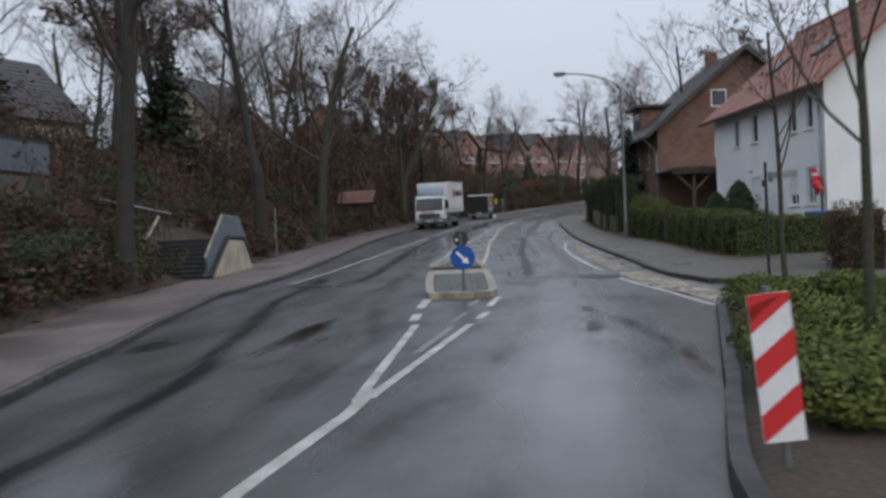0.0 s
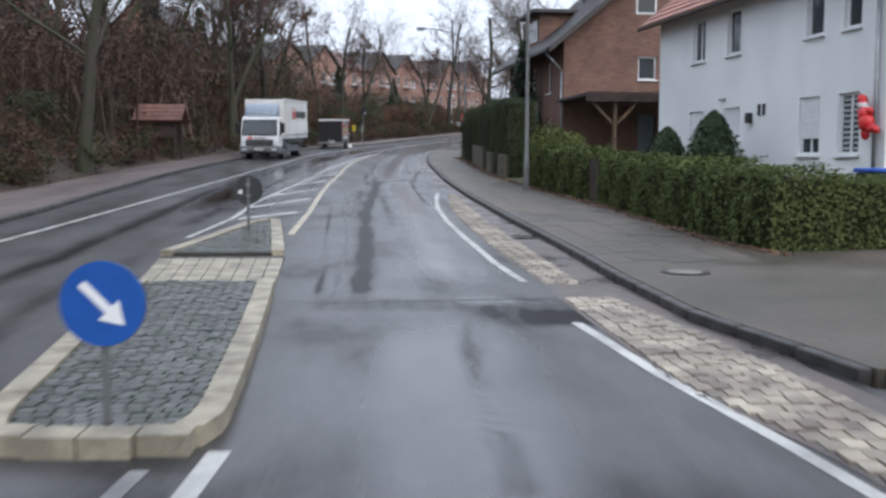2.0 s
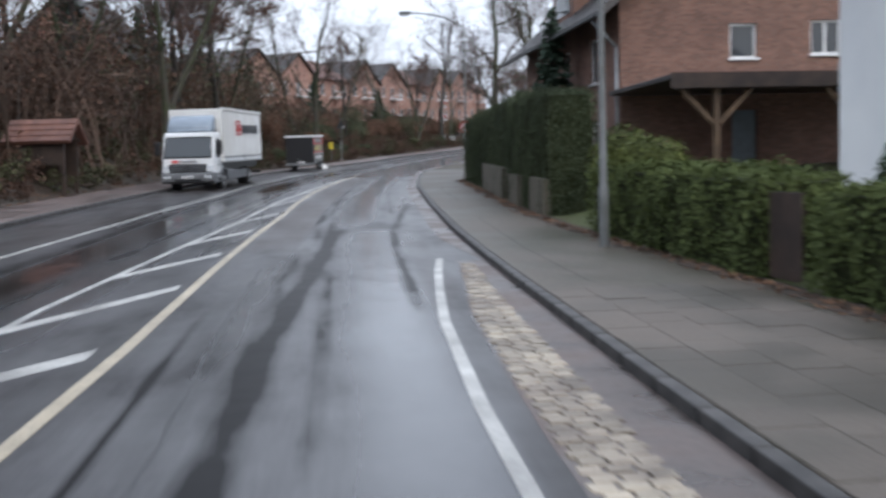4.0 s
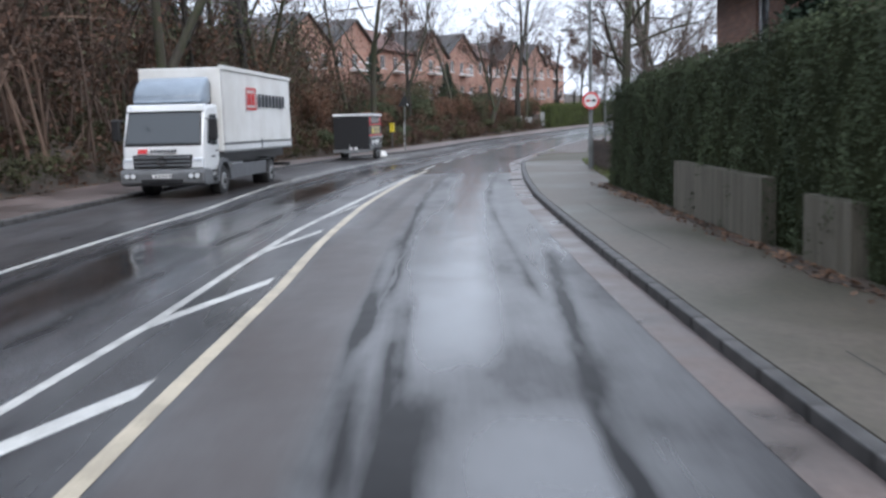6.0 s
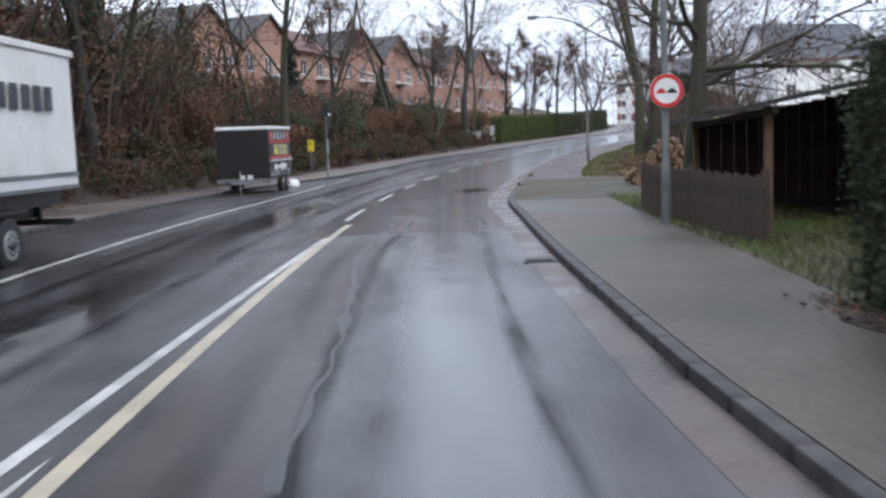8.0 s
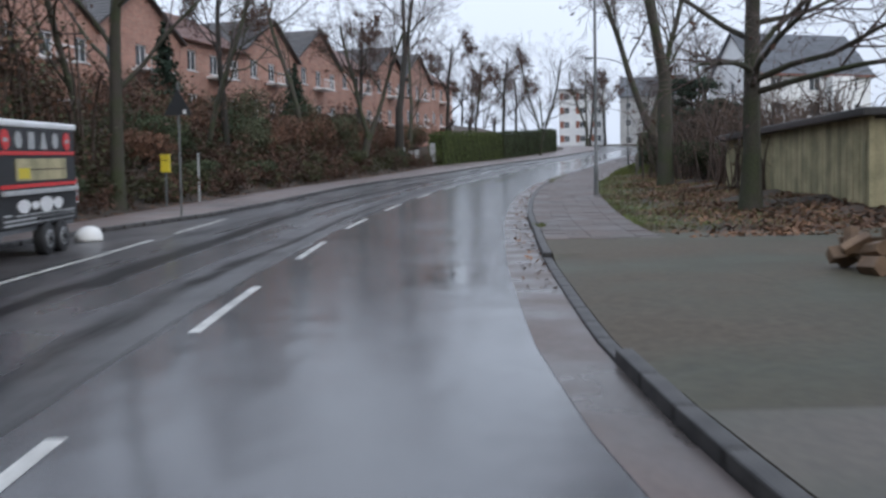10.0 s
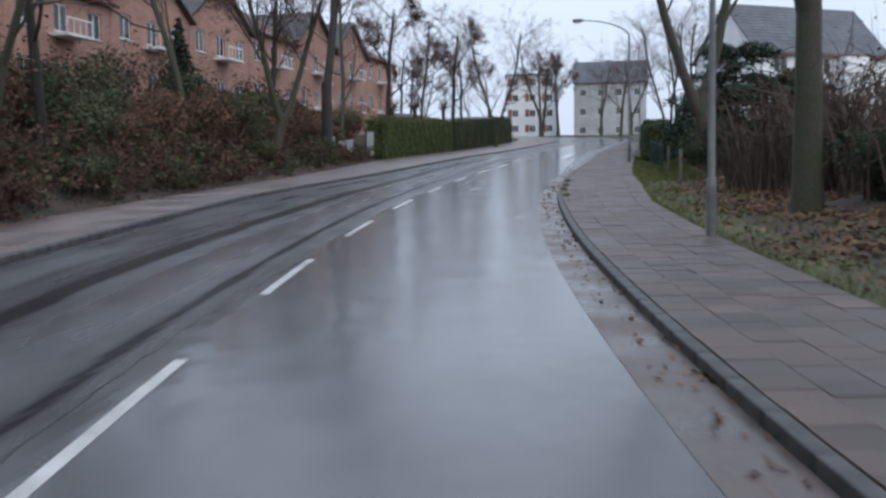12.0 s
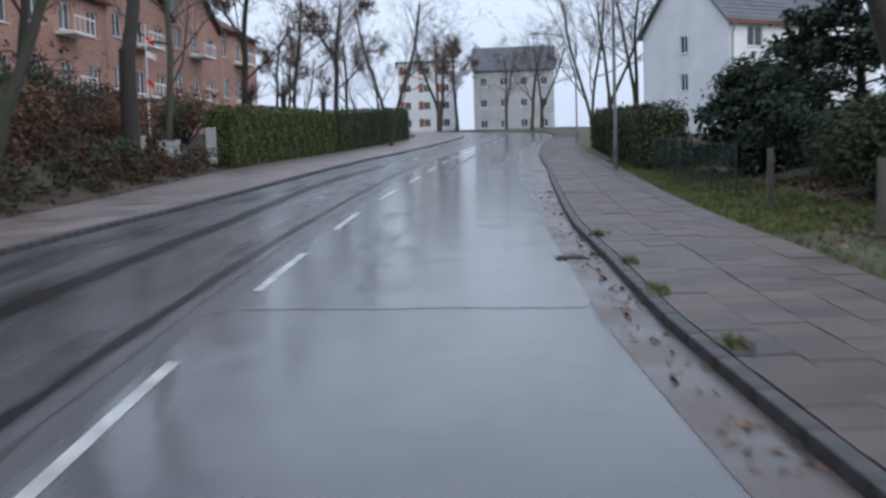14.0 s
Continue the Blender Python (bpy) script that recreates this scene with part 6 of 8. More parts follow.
def grow(seed, height, r0, fork=0.28, wide=0.75, kids=(8, 6, 6, 5), lean=(0, 0), up=0.25, forks=1, crowd=1.0, splay=0.33):
    """Branch lines of a bare broad-leaved tree: those thick enough to see, and the twigs; and the twigs' ends."""
    rng = np.random.default_rng(seed)
    thick, thin, fine, tips = [], [], [], []

    def limb(p, d, length, r, level):
        n = (9, 6, 4, 3, 2)[level]
        pts = [p]
        q = d.copy()
        for i in range(n - 1):
            q = unit(q + rng.normal(0, (0.05, 0.14, 0.18, 0.22, 0.25)[level], 3) + np.array([0, 0, up * (0.0 if level == 0 else 0.35)]))
            pts.append(pts[-1] + q * length / (n - 1))
        pts = np.array(pts)
        rad = r * (1 - (0.55 if level == 0 else 0.7) * np.linspace(0, 1, n))
        if level == 0:
            rad[0] *= 1.35
        (thick if level < 2 else thin if level < 4 else fine).append(np.column_stack([pts, rad]))
        if level == 4:
            tips.append(pts[-1])
            tips.append(pts[0])
            return
        for c in range(kids[level]):
            lo = fork if level == 0 else 0.3
            t = lo + (1 - lo) * ((c + rng.uniform(0.2, 0.9)) / kids[level]) ** (crowd if level == 0 else 1.0)
            i = min(int(t * (n - 1)), n - 2)
            w = t * (n - 1) - i
            start = pts[i] * (1 - w) + pts[i + 1] * w
            along = unit(pts[i + 1] - pts[i])
            side = unit(np.cross(along, rng.normal(0, 1, 3)))
            ang = radians(rng.uniform(32, 62)) * (wide if level == 0 else 0.85)
            dirn = unit(along * math.cos(ang) + side * math.sin(ang))
            scale = (0.52 if level == 0 else 0.58) * rng.uniform(0.75, 1.15) * (1.15 - 0.55 * t if level == 0 else 1 - 0.3 * t)
            limb(start, dirn, length * scale, max(0.009, (rad[i] * (1 - w) + rad[i + 1] * w) * (0.6 if level else 0.42)), level + 1)

    base = unit(np.array([lean[0], lean[1], 1.0]))
    if forks == 1:
        limb(np.zeros(3), base, height * 0.92, r0, 0)
    else:
        h = height * fork * 0.7
        top = base * h
        thick.append(np.array([[0, 0, -0.3, r0 * 1.4], [*(base * h * 0.2), r0 * 1.08], [*(base * h * 0.6), r0], [*(top + np.array([0, 0, 0.25])), r0 * 0.9]]))
        for k in range(forks):
            a = (0.25 if crowd > 1 else rng.uniform(0, 6.28)) + k * 6.28 / forks
            limb(top - base * 0.1, unit(np.array([math.cos(a) * splay, math.sin(a) * splay, 1.0]) + base * 0.3), height * 0.72, r0 * 0.68, 0)
    return thick, thin, fine, np.array(tips)


def blades(twigs, seed, half=0.011):
    """The last twigs, one slim pointed blade each."""
    rng = np.random.default_rng(seed)
    a, b = twigs[:, 0, :3], twigs[:, 1, :3]
    w = np.cross(b - a, rng.normal(0, 1, a.shape))
    w *= half / (np.linalg.norm(w, axis=1)[:, None] + 1e-9)
    mid_ = (a + b) / 2 + rng.normal(0, 0.03, a.shape)
    v = np.stack([a - w * 0.6, mid_ - w, b, mid_ + w], 1).reshape(-1, 3)
    return v, np.arange(len(v)).reshape(-1, 4)


def tree_kind(name, label, seed, height, r0, bark, leaves=0, leaf_mat=None, leaf_size=0.07, hang=None, **kw):
    """A bare tree as a thing with trunk (and limbs), crown of twigs, and dead leaves where it keeps them."""
    thick, thin, fine, tips = grow(seed, height, r0, **kw)
    t = thing(name, Matrix.Identity(4), label, "tree")
    v, f = tubes(thick, 7)
    part("trunk", quad_mesh("trunk", v, f, bark, True), None, t)
    v, f = join([tubes(thin, 3), blades(np.array(fine), seed)])
    part("crown", quad_mesh("crown", v, f, M["twig"]), None, t)
    if leaves:
        rng = np.random.default_rng(seed + 1)
        pick = tips if hang is None else tips[hang(tips)]
        if len(pick):
            c = pick[rng.integers(0, len(pick), leaves)] + rng.normal(0, 0.16, (leaves, 3)) - [0, 0, 0.08]
            v, f = leaf_quads(c, rng.normal(0, 1, (leaves, 3)), leaf_size, rng)
            part("leaves", quad_mesh("leaves", v, f, leaf_mat), None, t)
    return t


def ground_at(s, d):
    return float(bank(np.array(s, float), np.array(d, float)))


def plant(src, s, d, turn=0.0, scale=1.0, sink=0.12, label=""):
    m = at(s, d, ground_at(s, d) - sink, turn) @ Matrix.Diagonal((scale, scale, scale, 1))
    o = copy_thing(src, m)
    o.scale = (scale,) * 3
    if label:
        o["label"] = label
    return o


oak = tree_kind("oak_tree", "bare wet tree keeping clusters of dead brown leaves", 21, 15, 0.30, M["bark_dark"], 4200, M["leaf_brown"], 0.11, fork=0.34, wide=1.05, up=0.2, kids=(9, 6, 6, 5), hang=lambda t: (np.sin(t[:, 0] * 1.3) + np.cos(t[:, 1] * 1.1 + t[:, 2] * 0.7)) > 0.35)
lime = tree_kind("lime_tree", "bare street tree with a wide dark crown", 33, 14, 0.27, M["bark"], 700, M["leaf_brown"], 0.07, fork=0.26, wide=1.0, up=0.2, kids=(9, 6, 6, 5))
ash = tree_kind("ash_tree", "tall bare tree with two mossy stems", 47, 15, 0.3, M["bark"], 900, M["leaf_brown"], 0.07, fork=0.3, forks=2, wide=0.95, up=0.2, kids=(7, 6, 6, 4))
birch = tree_kind("birch_tree", "slender bare tree with fine twigs", 55, 16, 0.2, M["bark"], 0, None, fork=0.2, wide=0.8, kids=(10, 6, 6, 4))
wide = tree_kind("plane_tree", "bare mossy tree with long low spreading boughs", 66, 12, 0.25, M["bark"], 700, M["leaf_brown"], 0.07, fork=0.27, wide=1.3, up=-0.02, kids=(14, 8, 7, 5), crowd=2.0)
small = tree_kind("young_tree", "thin bare young tree", 71, 7, 0.075, M["bark"], 200, M["leaf_brown"], 0.05, fork=0.4, kids=(7, 5, 4, 3))
lean = tree_kind("leaning_tree", "mossy leaning tree with two stems and bare twigs", 82, 12, 0.28, M["bark"], 900, M["leaf_brown"], 0.07, fork=0.3, lean=(-0.3, -0.05), forks=2, splay=0.42, kids=(9, 6, 5, 5), crowd=1.2)
ash_dark = tree_kind("ash_tree", "dark forked tree with a few dead leaves", 48, 15, 0.3, M["bark_dark"], 600, M["leaf_brown"], 0.08, fork=0.36, forks=2, splay=0.45, wide=0.95, up=0.2, kids=(7, 6, 6, 4))
forked = tree_kind("maple_tree", "bare mossy tree forking into three stems", 91, 14, 0.3, M["bark"], 700, M["leaf_brown"], 0.07, fork=0.46, forks=3, splay=0.34, wide=1.05, up=0.15, kids=(8, 6, 6, 5))
SOURCES = [forked, ash_dark, oak, lime, ash, birch, wide, small, lean]

plant(oak, 29.3, -12.9, 40, 1.0)
plant(ash_dark, 47.4, -12.9, 10, 1.0)
plant(lime, 61.3, -12.7, 80, 1.05)
plant(ash, 92.3, -12.9, 130, 1.05)
plant(oak, 107, -14.0, 200, 0.95)
plant(lime, 124.1, -11.6, 20, 0.95)
plant(birch, 140, -14.5, 60, 0.8)
plant(lean, 161.5, -12.6, 200, 0.95)
plant(ash_dark, 175.0, -13.4, 300, 1.2)
plant(wide, 93.2, 5.7, 100, 0.9)
plant(wide, 118.2, 8.0, 0, 1.05)
plant(forked, 135.0, 7.7, 60, 1.05)
plant(lean, 152.2, 8.5, 0, 1.15)
plant(small, 12.0, 3.7, 0, 1.0)
plant(small, 25.0, 5.3, 90, 1.0)
rng = np.random.default_rng(8)
kinds = [oak, lime, ash, birch, birch, lime]
for k in range(46):
    s = 12 + k * 4.4 + rng.uniform(-2, 2)
    d = float(BACK_L(s)) - rng.uniform(6, 26)
    if s > 98 and k % 3:
        continue
    turn_, size_ = rng.uniform(0, 360), rng.uniform(0.7, 1.05)
    if 125 < s < 225 and d < -16:
        d = -15.5
    if s < 98 and k % 2:
        continue
    plant(kinds[k % 6], s, d, turn_, size_)
for s, d, q in ((222, -15, 0.85), (225, -10.6, 0.9), (250, -15, 1.0), (236, 9, 0.9), (250, 8, 1.0), (262, 10, 1.1), (224, 11, 0.9), (275, 6, 1.0), (290, -2, 1.1), (300, 4, 1.0), (318, -16, 1.0), (325, 8, 1.0), (330, -8, 1.1), (340, 0, 1.1), (345, 16, 1.0), (296, 14, 0.9), (284, 12, 0.9), (312, -6, 1.1), (306, 12, 1.0), (104, 18, 0.9), (118, 20, 0.9), (84, 16, 0.9), (98, 26, 1.0), (76, 12, 0.8)):
    plant(kinds[int(s) % 6], s, d, s * 37 % 360, q)
sap = np.random.default_rng(77)
for k in range(26):
    s = sap.uniform(2, 112)
    d = float(BACK_L(s)) - sap.uniform(2.5, 20)
    plant(small, s, d, sap.uniform(0, 360), sap.uniform(0.55, 1.2), 0.12, "thin bare sapling in the wooded bank")
for s, d, q in ((72, -20, 1.1), (84, -21, 1.1), (90, -19.5, 1.0), (95, -22, 1.05), (99, -16, 0.9), (103, -19.5, 1.0), (110, -16.5, 0.9), (115, -20, 1.0)):
    plant(oak if int(s) % 2 else ash, s + 1.5, d + 1.5, s * 53 % 360, q * 0.9)
# the wood thickens behind the stairs and the lay-by
for k in range(10):
    s = sap.uniform(50, 98)
    d = float(BACK_L(s)) - sap.uniform(9, 34)
    plant((birch, ash, lime, oak)[k % 4], s, d, sap.uniform(0, 360), sap.uniform(0.75, 1.1))
for o in SOURCES:
    for c in list(o.children_recursive):
        bpy.data.objects.remove(c)
    bpy.data.objects.remove(o)


def conifer(seed, height, base_r, mat, name, label):
    rng = np.random.default_rng(seed)
    t = thing(name, Matrix.Identity(4), label, "tree")
    v, f = tubes([np.array([[0, 0, 0, 0.16 * height / 8], [0, 0, height * 0.5, 0.09 * height / 8], [0, 0, height, 0.02]])], 7)
    part("trunk", quad_mesh("trunk", v, f, M["bark_dark"], True), None, t)
    cs, ns = [], []
    for z in np.arange(0.6, height, 0.32):
        r = base_r * (1 - z / height) ** 0.85 + 0.1
        for a in rng.uniform(0, 6.28, int(6 + 9 * (1 - z / height))):
            k = int(5 + 11 * r / base_r)
            u = np.linspace(0.15, 1, k) * rng.uniform(0.75, 1.1)
            p = np.stack([np.cos(a) * r * u, np.sin(a) * r * u, z - 0.28 * r * u + 0.15 * r * u**2], -1)
            cs.append(p + rng.normal(0, 0.07, p.shape))
            ns.append(np.tile([np.cos(a) * 0.4, np.sin(a) * 0.4, 0.8], (k, 1)))
    v, f = leaf_quads(np.concatenate(cs), np.concatenate(ns), 0.27, rng, 0.5)
    part("foliage", quad_mesh("foliage", v, f, mat), None, t)
    return t


spruce = conifer(5, 12, 3.0, M["needle"], "spruce_tree", "dark dense spruce among bare trees")
for s, d, q in ((52, -29, 0.9), (64, -23, 0.85), (84, -25, 0.75), (101, -22, 0.85), (108, -19, 0.6), (112, -22, 0.75), (117, -18.5, 0.55), (121, -21, 0.68), (131, -20.5, 0.62), (146, -19.5, 0.55), (163, -18, 0.5), (71, 6.9, 0.5)):
    plant(spruce, s, d, s * 17 % 360, q)
for c in list(spruce.children_recursive):
    bpy.data.objects.remove(c)
bpy.data.objects.remove(spruce)


def yew(s, d, height, reach, seed, label):
    """A spreading evergreen: many boughs that rise, arch out and carry flat feathery sprays."""
    rng = np.random.default_rng(seed)
    t = thing("yew", at(s, d, ground_at(s, d) - 0.05), label, "tree")
    lines = [np.array([[0, 0, -0.2, 0.2], [0.1, 0, height * 0.4, 0.13], [0, 0.1, height * 0.85, 0.04]])]
    cs, ns = [], []
    for k in range(90):
        a = rng.uniform(0, 6.28)
        z = height * rng.uniform(0.04, 0.92)
        r = reach * (1.05 - 0.75 * (z / height) ** 1.6) * rng.uniform(0.65, 1.15)
        u = np.linspace(0, 1, 7)
        p = np.stack([np.cos(a + 0.3 * u) * r * u, np.sin(a + 0.3 * u) * r * u, z + 0.3 * r * u - 0.28 * r * u**2 + 0 * u], -1)
        lines.append(np.column_stack([p, np.linspace(0.035, 0.006, 7)]))
        for m in range(26):
            w = rng.uniform(0.22, 1.0)
            c = np.array([np.interp(w, u, p[:, i]) for i in range(3)])
            side = np.array([-math.sin(a), math.cos(a), 0]) * rng.normal(0, 0.28) + np.array([math.cos(a), math.sin(a), 0]) * 0.16
            q = np.linspace(0, 1, 8)[:, None]
            cs.append(c + side * q * 1.4 - np.array([0, 0, 0.18]) * q**2 + rng.normal(0, 0.1, (8, 3)))
            ns.append(np.tile([0.25 * math.cos(a), 0.25 * math.sin(a), 1.0], (8, 1)))
    v, f = tubes(lines[:1], 7)
    part("trunk", quad_mesh("trunk", v, f, M["bark_dark"], True), None, t)
    for line in lines[1:]:
        v, f = tubes([line], 4)
        part("bough", quad_mesh("bough", v, f, M["bark_dark"], True), None, t)
    v, f = leaf_quads(np.concatenate(cs), np.concatenate(ns), 0.095, rng, 0.6)
    part("foliage", quad_mesh("foliage", v, f, M["needle"]), None, t)
    return t


yew(161.5, 10.4, 6.0, 3.6, 71, "big dark green spreading yew beside the pavement")
yew(167.5, 9.6, 3.6, 2.6, 72, "dark green low yew behind a wire fence")
yew(156.0, 12.0, 4.2, 2.6, 73, "dark green yew behind the leaning tree")


def cone_bush(s_xy, z, height, radius, mat, name, label, seed, size=0.06, count=2600):
    rng = np.random.default_rng(seed)
    t = thing(name, pose(*s_xy, z), label, "shrub")
    u = rng.uniform(0, 1, count)
    a = rng.uniform(0, 6.28, count)
    prof = radius * np.minimum(1, 1.5 * (1 - u)) ** 0.62 * (0.75 + 0.3 * np.sqrt(u + 0.05)) * (1 + 0.1 * np.sin(5 * a + 9 * u))
    rr = prof * rng.uniform(0.75, 1.03, count)
    c = np.stack([np.cos(a) * rr, np.sin(a) * rr, u * height], -1)
    n = np.stack([np.cos(a), np.sin(a), 0.5 + 0 * a], -1)
    v, f = leaf_quads(c, n, size, rng)
    part("foliage", quad_mesh("foliage", v, f, mat), None, t)
    # dark fill, coloured for the shade between the leaves
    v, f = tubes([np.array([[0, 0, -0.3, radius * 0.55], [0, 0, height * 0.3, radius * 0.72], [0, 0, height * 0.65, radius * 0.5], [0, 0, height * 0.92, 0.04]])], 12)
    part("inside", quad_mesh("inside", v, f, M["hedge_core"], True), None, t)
    return t


cone_bush((12.9, 47.7), 1.9, 1.85, 0.78, M["leaf_yew"], "conical_shrub", "small dark green conical shrub by the house wall", 31)
cone_bush((13.1, 44.6), 1.9, 2.2, 0.88, M["leaf_yew"], "conical_shrub", "tall dark green conical shrub by the house wall", 32, count=4200)


def hedge(name, rows, height, label, mat, seed, width=1.2, leaf=0.03, density=640, bumps=0.06, both=True, base=0.1, fall=0.0):
    """A clipped hedge along the road: rows of (s, d of its road-side face); +width lies away from the road."""
    rng = np.random.default_rng(seed)
    a = np.array(rows, float)
    side = 1 if a[0, 1] > 0 else -1
    L = a[-1, 0] - a[0, 0]
    t = thing(name, at(float(a[0, 0]), float(a[0, 1]), base), label, "hedge")
    inv = t.matrix_world.inverted()
    front = lambda s: np.interp(s, a[:, 0], a[:, 1])
    tall = lambda s: height - fall * (s - a[0, 0]) / L
    top = lambda s, e: tall(s) - 0.25 * np.exp(-((s - a[-1, 0]) / 0.35) ** 2) + bumps * (np.sin(s * 2.1 + seed) + 0.7 * np.sin(s * 5.3 + 2 * e) + 0.5 * np.sin(s * 0.7))
    def rel(p):
        m = np.array(inv)
        return p @ m[:3, :3].T + m[:3, 3]
    # solid dark fill for the shaded inside
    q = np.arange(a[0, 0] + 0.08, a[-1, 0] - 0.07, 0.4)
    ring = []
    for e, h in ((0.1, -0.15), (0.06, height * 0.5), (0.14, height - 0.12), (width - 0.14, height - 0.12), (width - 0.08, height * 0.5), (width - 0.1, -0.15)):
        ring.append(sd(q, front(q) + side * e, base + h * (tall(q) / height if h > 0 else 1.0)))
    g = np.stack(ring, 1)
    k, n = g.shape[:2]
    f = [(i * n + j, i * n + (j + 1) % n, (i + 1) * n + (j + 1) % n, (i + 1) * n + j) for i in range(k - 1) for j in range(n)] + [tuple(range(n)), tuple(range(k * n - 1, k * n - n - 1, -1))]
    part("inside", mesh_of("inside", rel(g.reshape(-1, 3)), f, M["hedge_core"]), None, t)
    chunks = []
    def sheet(count, s, e, h, nd, nz, ns=0.0):
        jit = rng.normal(0, 0.05, count)
        p = sd(s, front(s) + side * (e + nd * jit), base + h + nz * jit)
        sl = np.interp(s, ARC, SLOPE)
        kk = np.hypot(1, sl)
        nn = np.stack([side * nd / kk + ns * sl / kk, -side * nd * sl / kk + ns / kk, nz + 0 * s], -1)
        chunks.append(leaf_quads(rel(p) * 1.0, nn @ np.array(inv.to_3x3()).T, leaf, rng))
    c1 = int(L * height * density)
    s = rng.uniform(a[0, 0], a[-1, 0], c1)
    h = rng.uniform(0, 1, c1) ** 0.9 * top(s, 0)
    wav = 0.07 * np.sin(s * 3.1 + h * 2.3) + 0.05 * np.sin(s * 7.7 - h * 4.1) + 0.035 * np.sin(s * 13.3 + 6.1 * h + np.sin(s * 2.2)) - 0.12 * smooth(height - 0.25, height + 0.05, h) * -1
    sheet(c1, s, wav, h, -1, 0.15)
    if both:
        sheet(c1 // 2, rng.uniform(a[0, 0], a[-1, 0], c1 // 2), width + 0 * s[: c1 // 2], rng.uniform(0.2, 1, c1 // 2) * (height - fall), 1, 0.15)
    c2 = int(L * width * density)
    s = rng.uniform(a[0, 0], a[-1, 0], c2)
    e = rng.uniform(0, width, c2)
    sheet(c2, s, e, top(s, e), 0, 1)
    c3 = int(width * height * density)
    for se, sg in ((a[0, 0], -1), (a[-1, 0], 1)):
        sheet(c3, np.full(c3, se) + rng.normal(0, 0.05, c3), rng.uniform(0, width, c3), rng.uniform(0, 1, c3) * tall(se), 0, 0.1, sg)
    v, f = join(chunks)
    part("leaves", quad_mesh("leaves", v, f, mat), None, t)
    return t


hedge("garden_hedge", [(34.9, 7.2), (36.25, 7.2)], 1.3, "clipped hedge turning along the forecourt", M["leaf_hedge"], 49, 2.9, 0.042, 420)
hedge("garden_hedge", [(34.8, 6.15), (36.5, 5.95), (42, 5.85), (46.4, 5.95)], 1.38, "clipped leafy green hedge in front of the white house", M["leaf_hedge"], 41, 1.3, 0.042, 480, 0.075)
hedge("garden_hedge", [(47.6, 5.75), (50, 5.6), (55.5, 5.25)], 1.45, "clipped leafy green hedge beside the gate gap", M["leaf_hedge"], 42, 1.4, 0.042, 480, 0.075)
hedge("tall_hedge", [(59.8, 5.05), (62, 4.85), (65.6, 4.7)], 3.2, "tall dark ivy-grown hedge above a low wall", M["leaf_dark"], 43, 1.3, 0.03, 620)
hedge("tall_hedge", [(66.0, 4.72), (69, 4.6), (72, 4.42), (79.4, 3.95)], 3.15, "tall dark ivy-grown hedge above a low wall", M["leaf_dark"], 44, 1.4, 0.03, 620, 0.05, fall=0.55)
hedge("far_hedge", [(185, -12.1), (190, -12.3), (212, -12.3)], 3.0, "tall yellow-green garden hedge behind the pavement", M["leaf_hedge"], 45, 1.4, 0.08, 95, 0.16)
hedge("far_hedge", [(213, -12.3), (246, -12.3)], 3.1, "tall dark green garden hedge behind the pavement", M["leaf_dark"], 46, 1.4, 0.09, 75, 0.16)
hedge("park_hedge", [(172.5, 6.6), (190, 6.8), (205, 6.9)], 2.2, "dark green garden hedge behind a wire fence", M["leaf_dark"], 47, 1.6, 0.08, 100, 0.15)
hedge("wild_hedge", [(27.2, 7.2), (30.0, 7.6)], 1.5, "brown leaf-tangled hedge by the forecourt", M["leaf_brown"], 48, 1.2, 0.04, 300, 0.12)


def mound(name, s, d, r, height, mat, label, seed, leaf=0.07, count=3500, sink=0.0, blobs=7, stems=True):
    """A loose rounded shrub: stems and several leafy lobes."""
    rng = np.random.default_rng(seed)
    t = thing(name, at(s, d, max(0.1, ground_at(s, d)) - sink), label, "shrub")
    cs, ns, lines = [], [], []
    for k in range(blobs):
        a, q = rng.uniform(0, 6.28), r * rng.uniform(0.05, 0.65)
        c = np.array([math.cos(a) * q, math.sin(a) * q, height * rng.uniform(0.35, 0.72)])
        rad = np.array([r * 0.5, r * 0.5, height * 0.3]) * rng.uniform(0.75, 1.15)
        n = rng.normal(0, 1, (count // blobs, 3))
        n /= np.linalg.norm(n, axis=1)[:, None]
        p = c + n * rad * rng.uniform(0.7, 1.05, (len(n), 1))
        p[:, 2] = np.maximum(p[:, 2], 0.03)
        cs.append(p)
        ns.append(n)
        for _ in range(4):
            e = c + rng.normal(0, 0.25, 3) * rad
            lines.append(np.array([[*(rng.normal(0, 0.1, 2)), -0.1, 0.03], [*(e[:2] * 0.5), e[2] * 0.5, 0.02], [*e, 0.008]]))
    v, f = leaf_quads(np.concatenate(cs), np.concatenate(ns), leaf, rng)
    part("foliage", quad_mesh("foliage", v, f, mat), None, t)
    v, f = tubes(lines, 4)
    tagged(part("stem", quad_mesh("stem", v, f, M["bark_dark"]), None, t), "", "", "", "stuff")
    return t


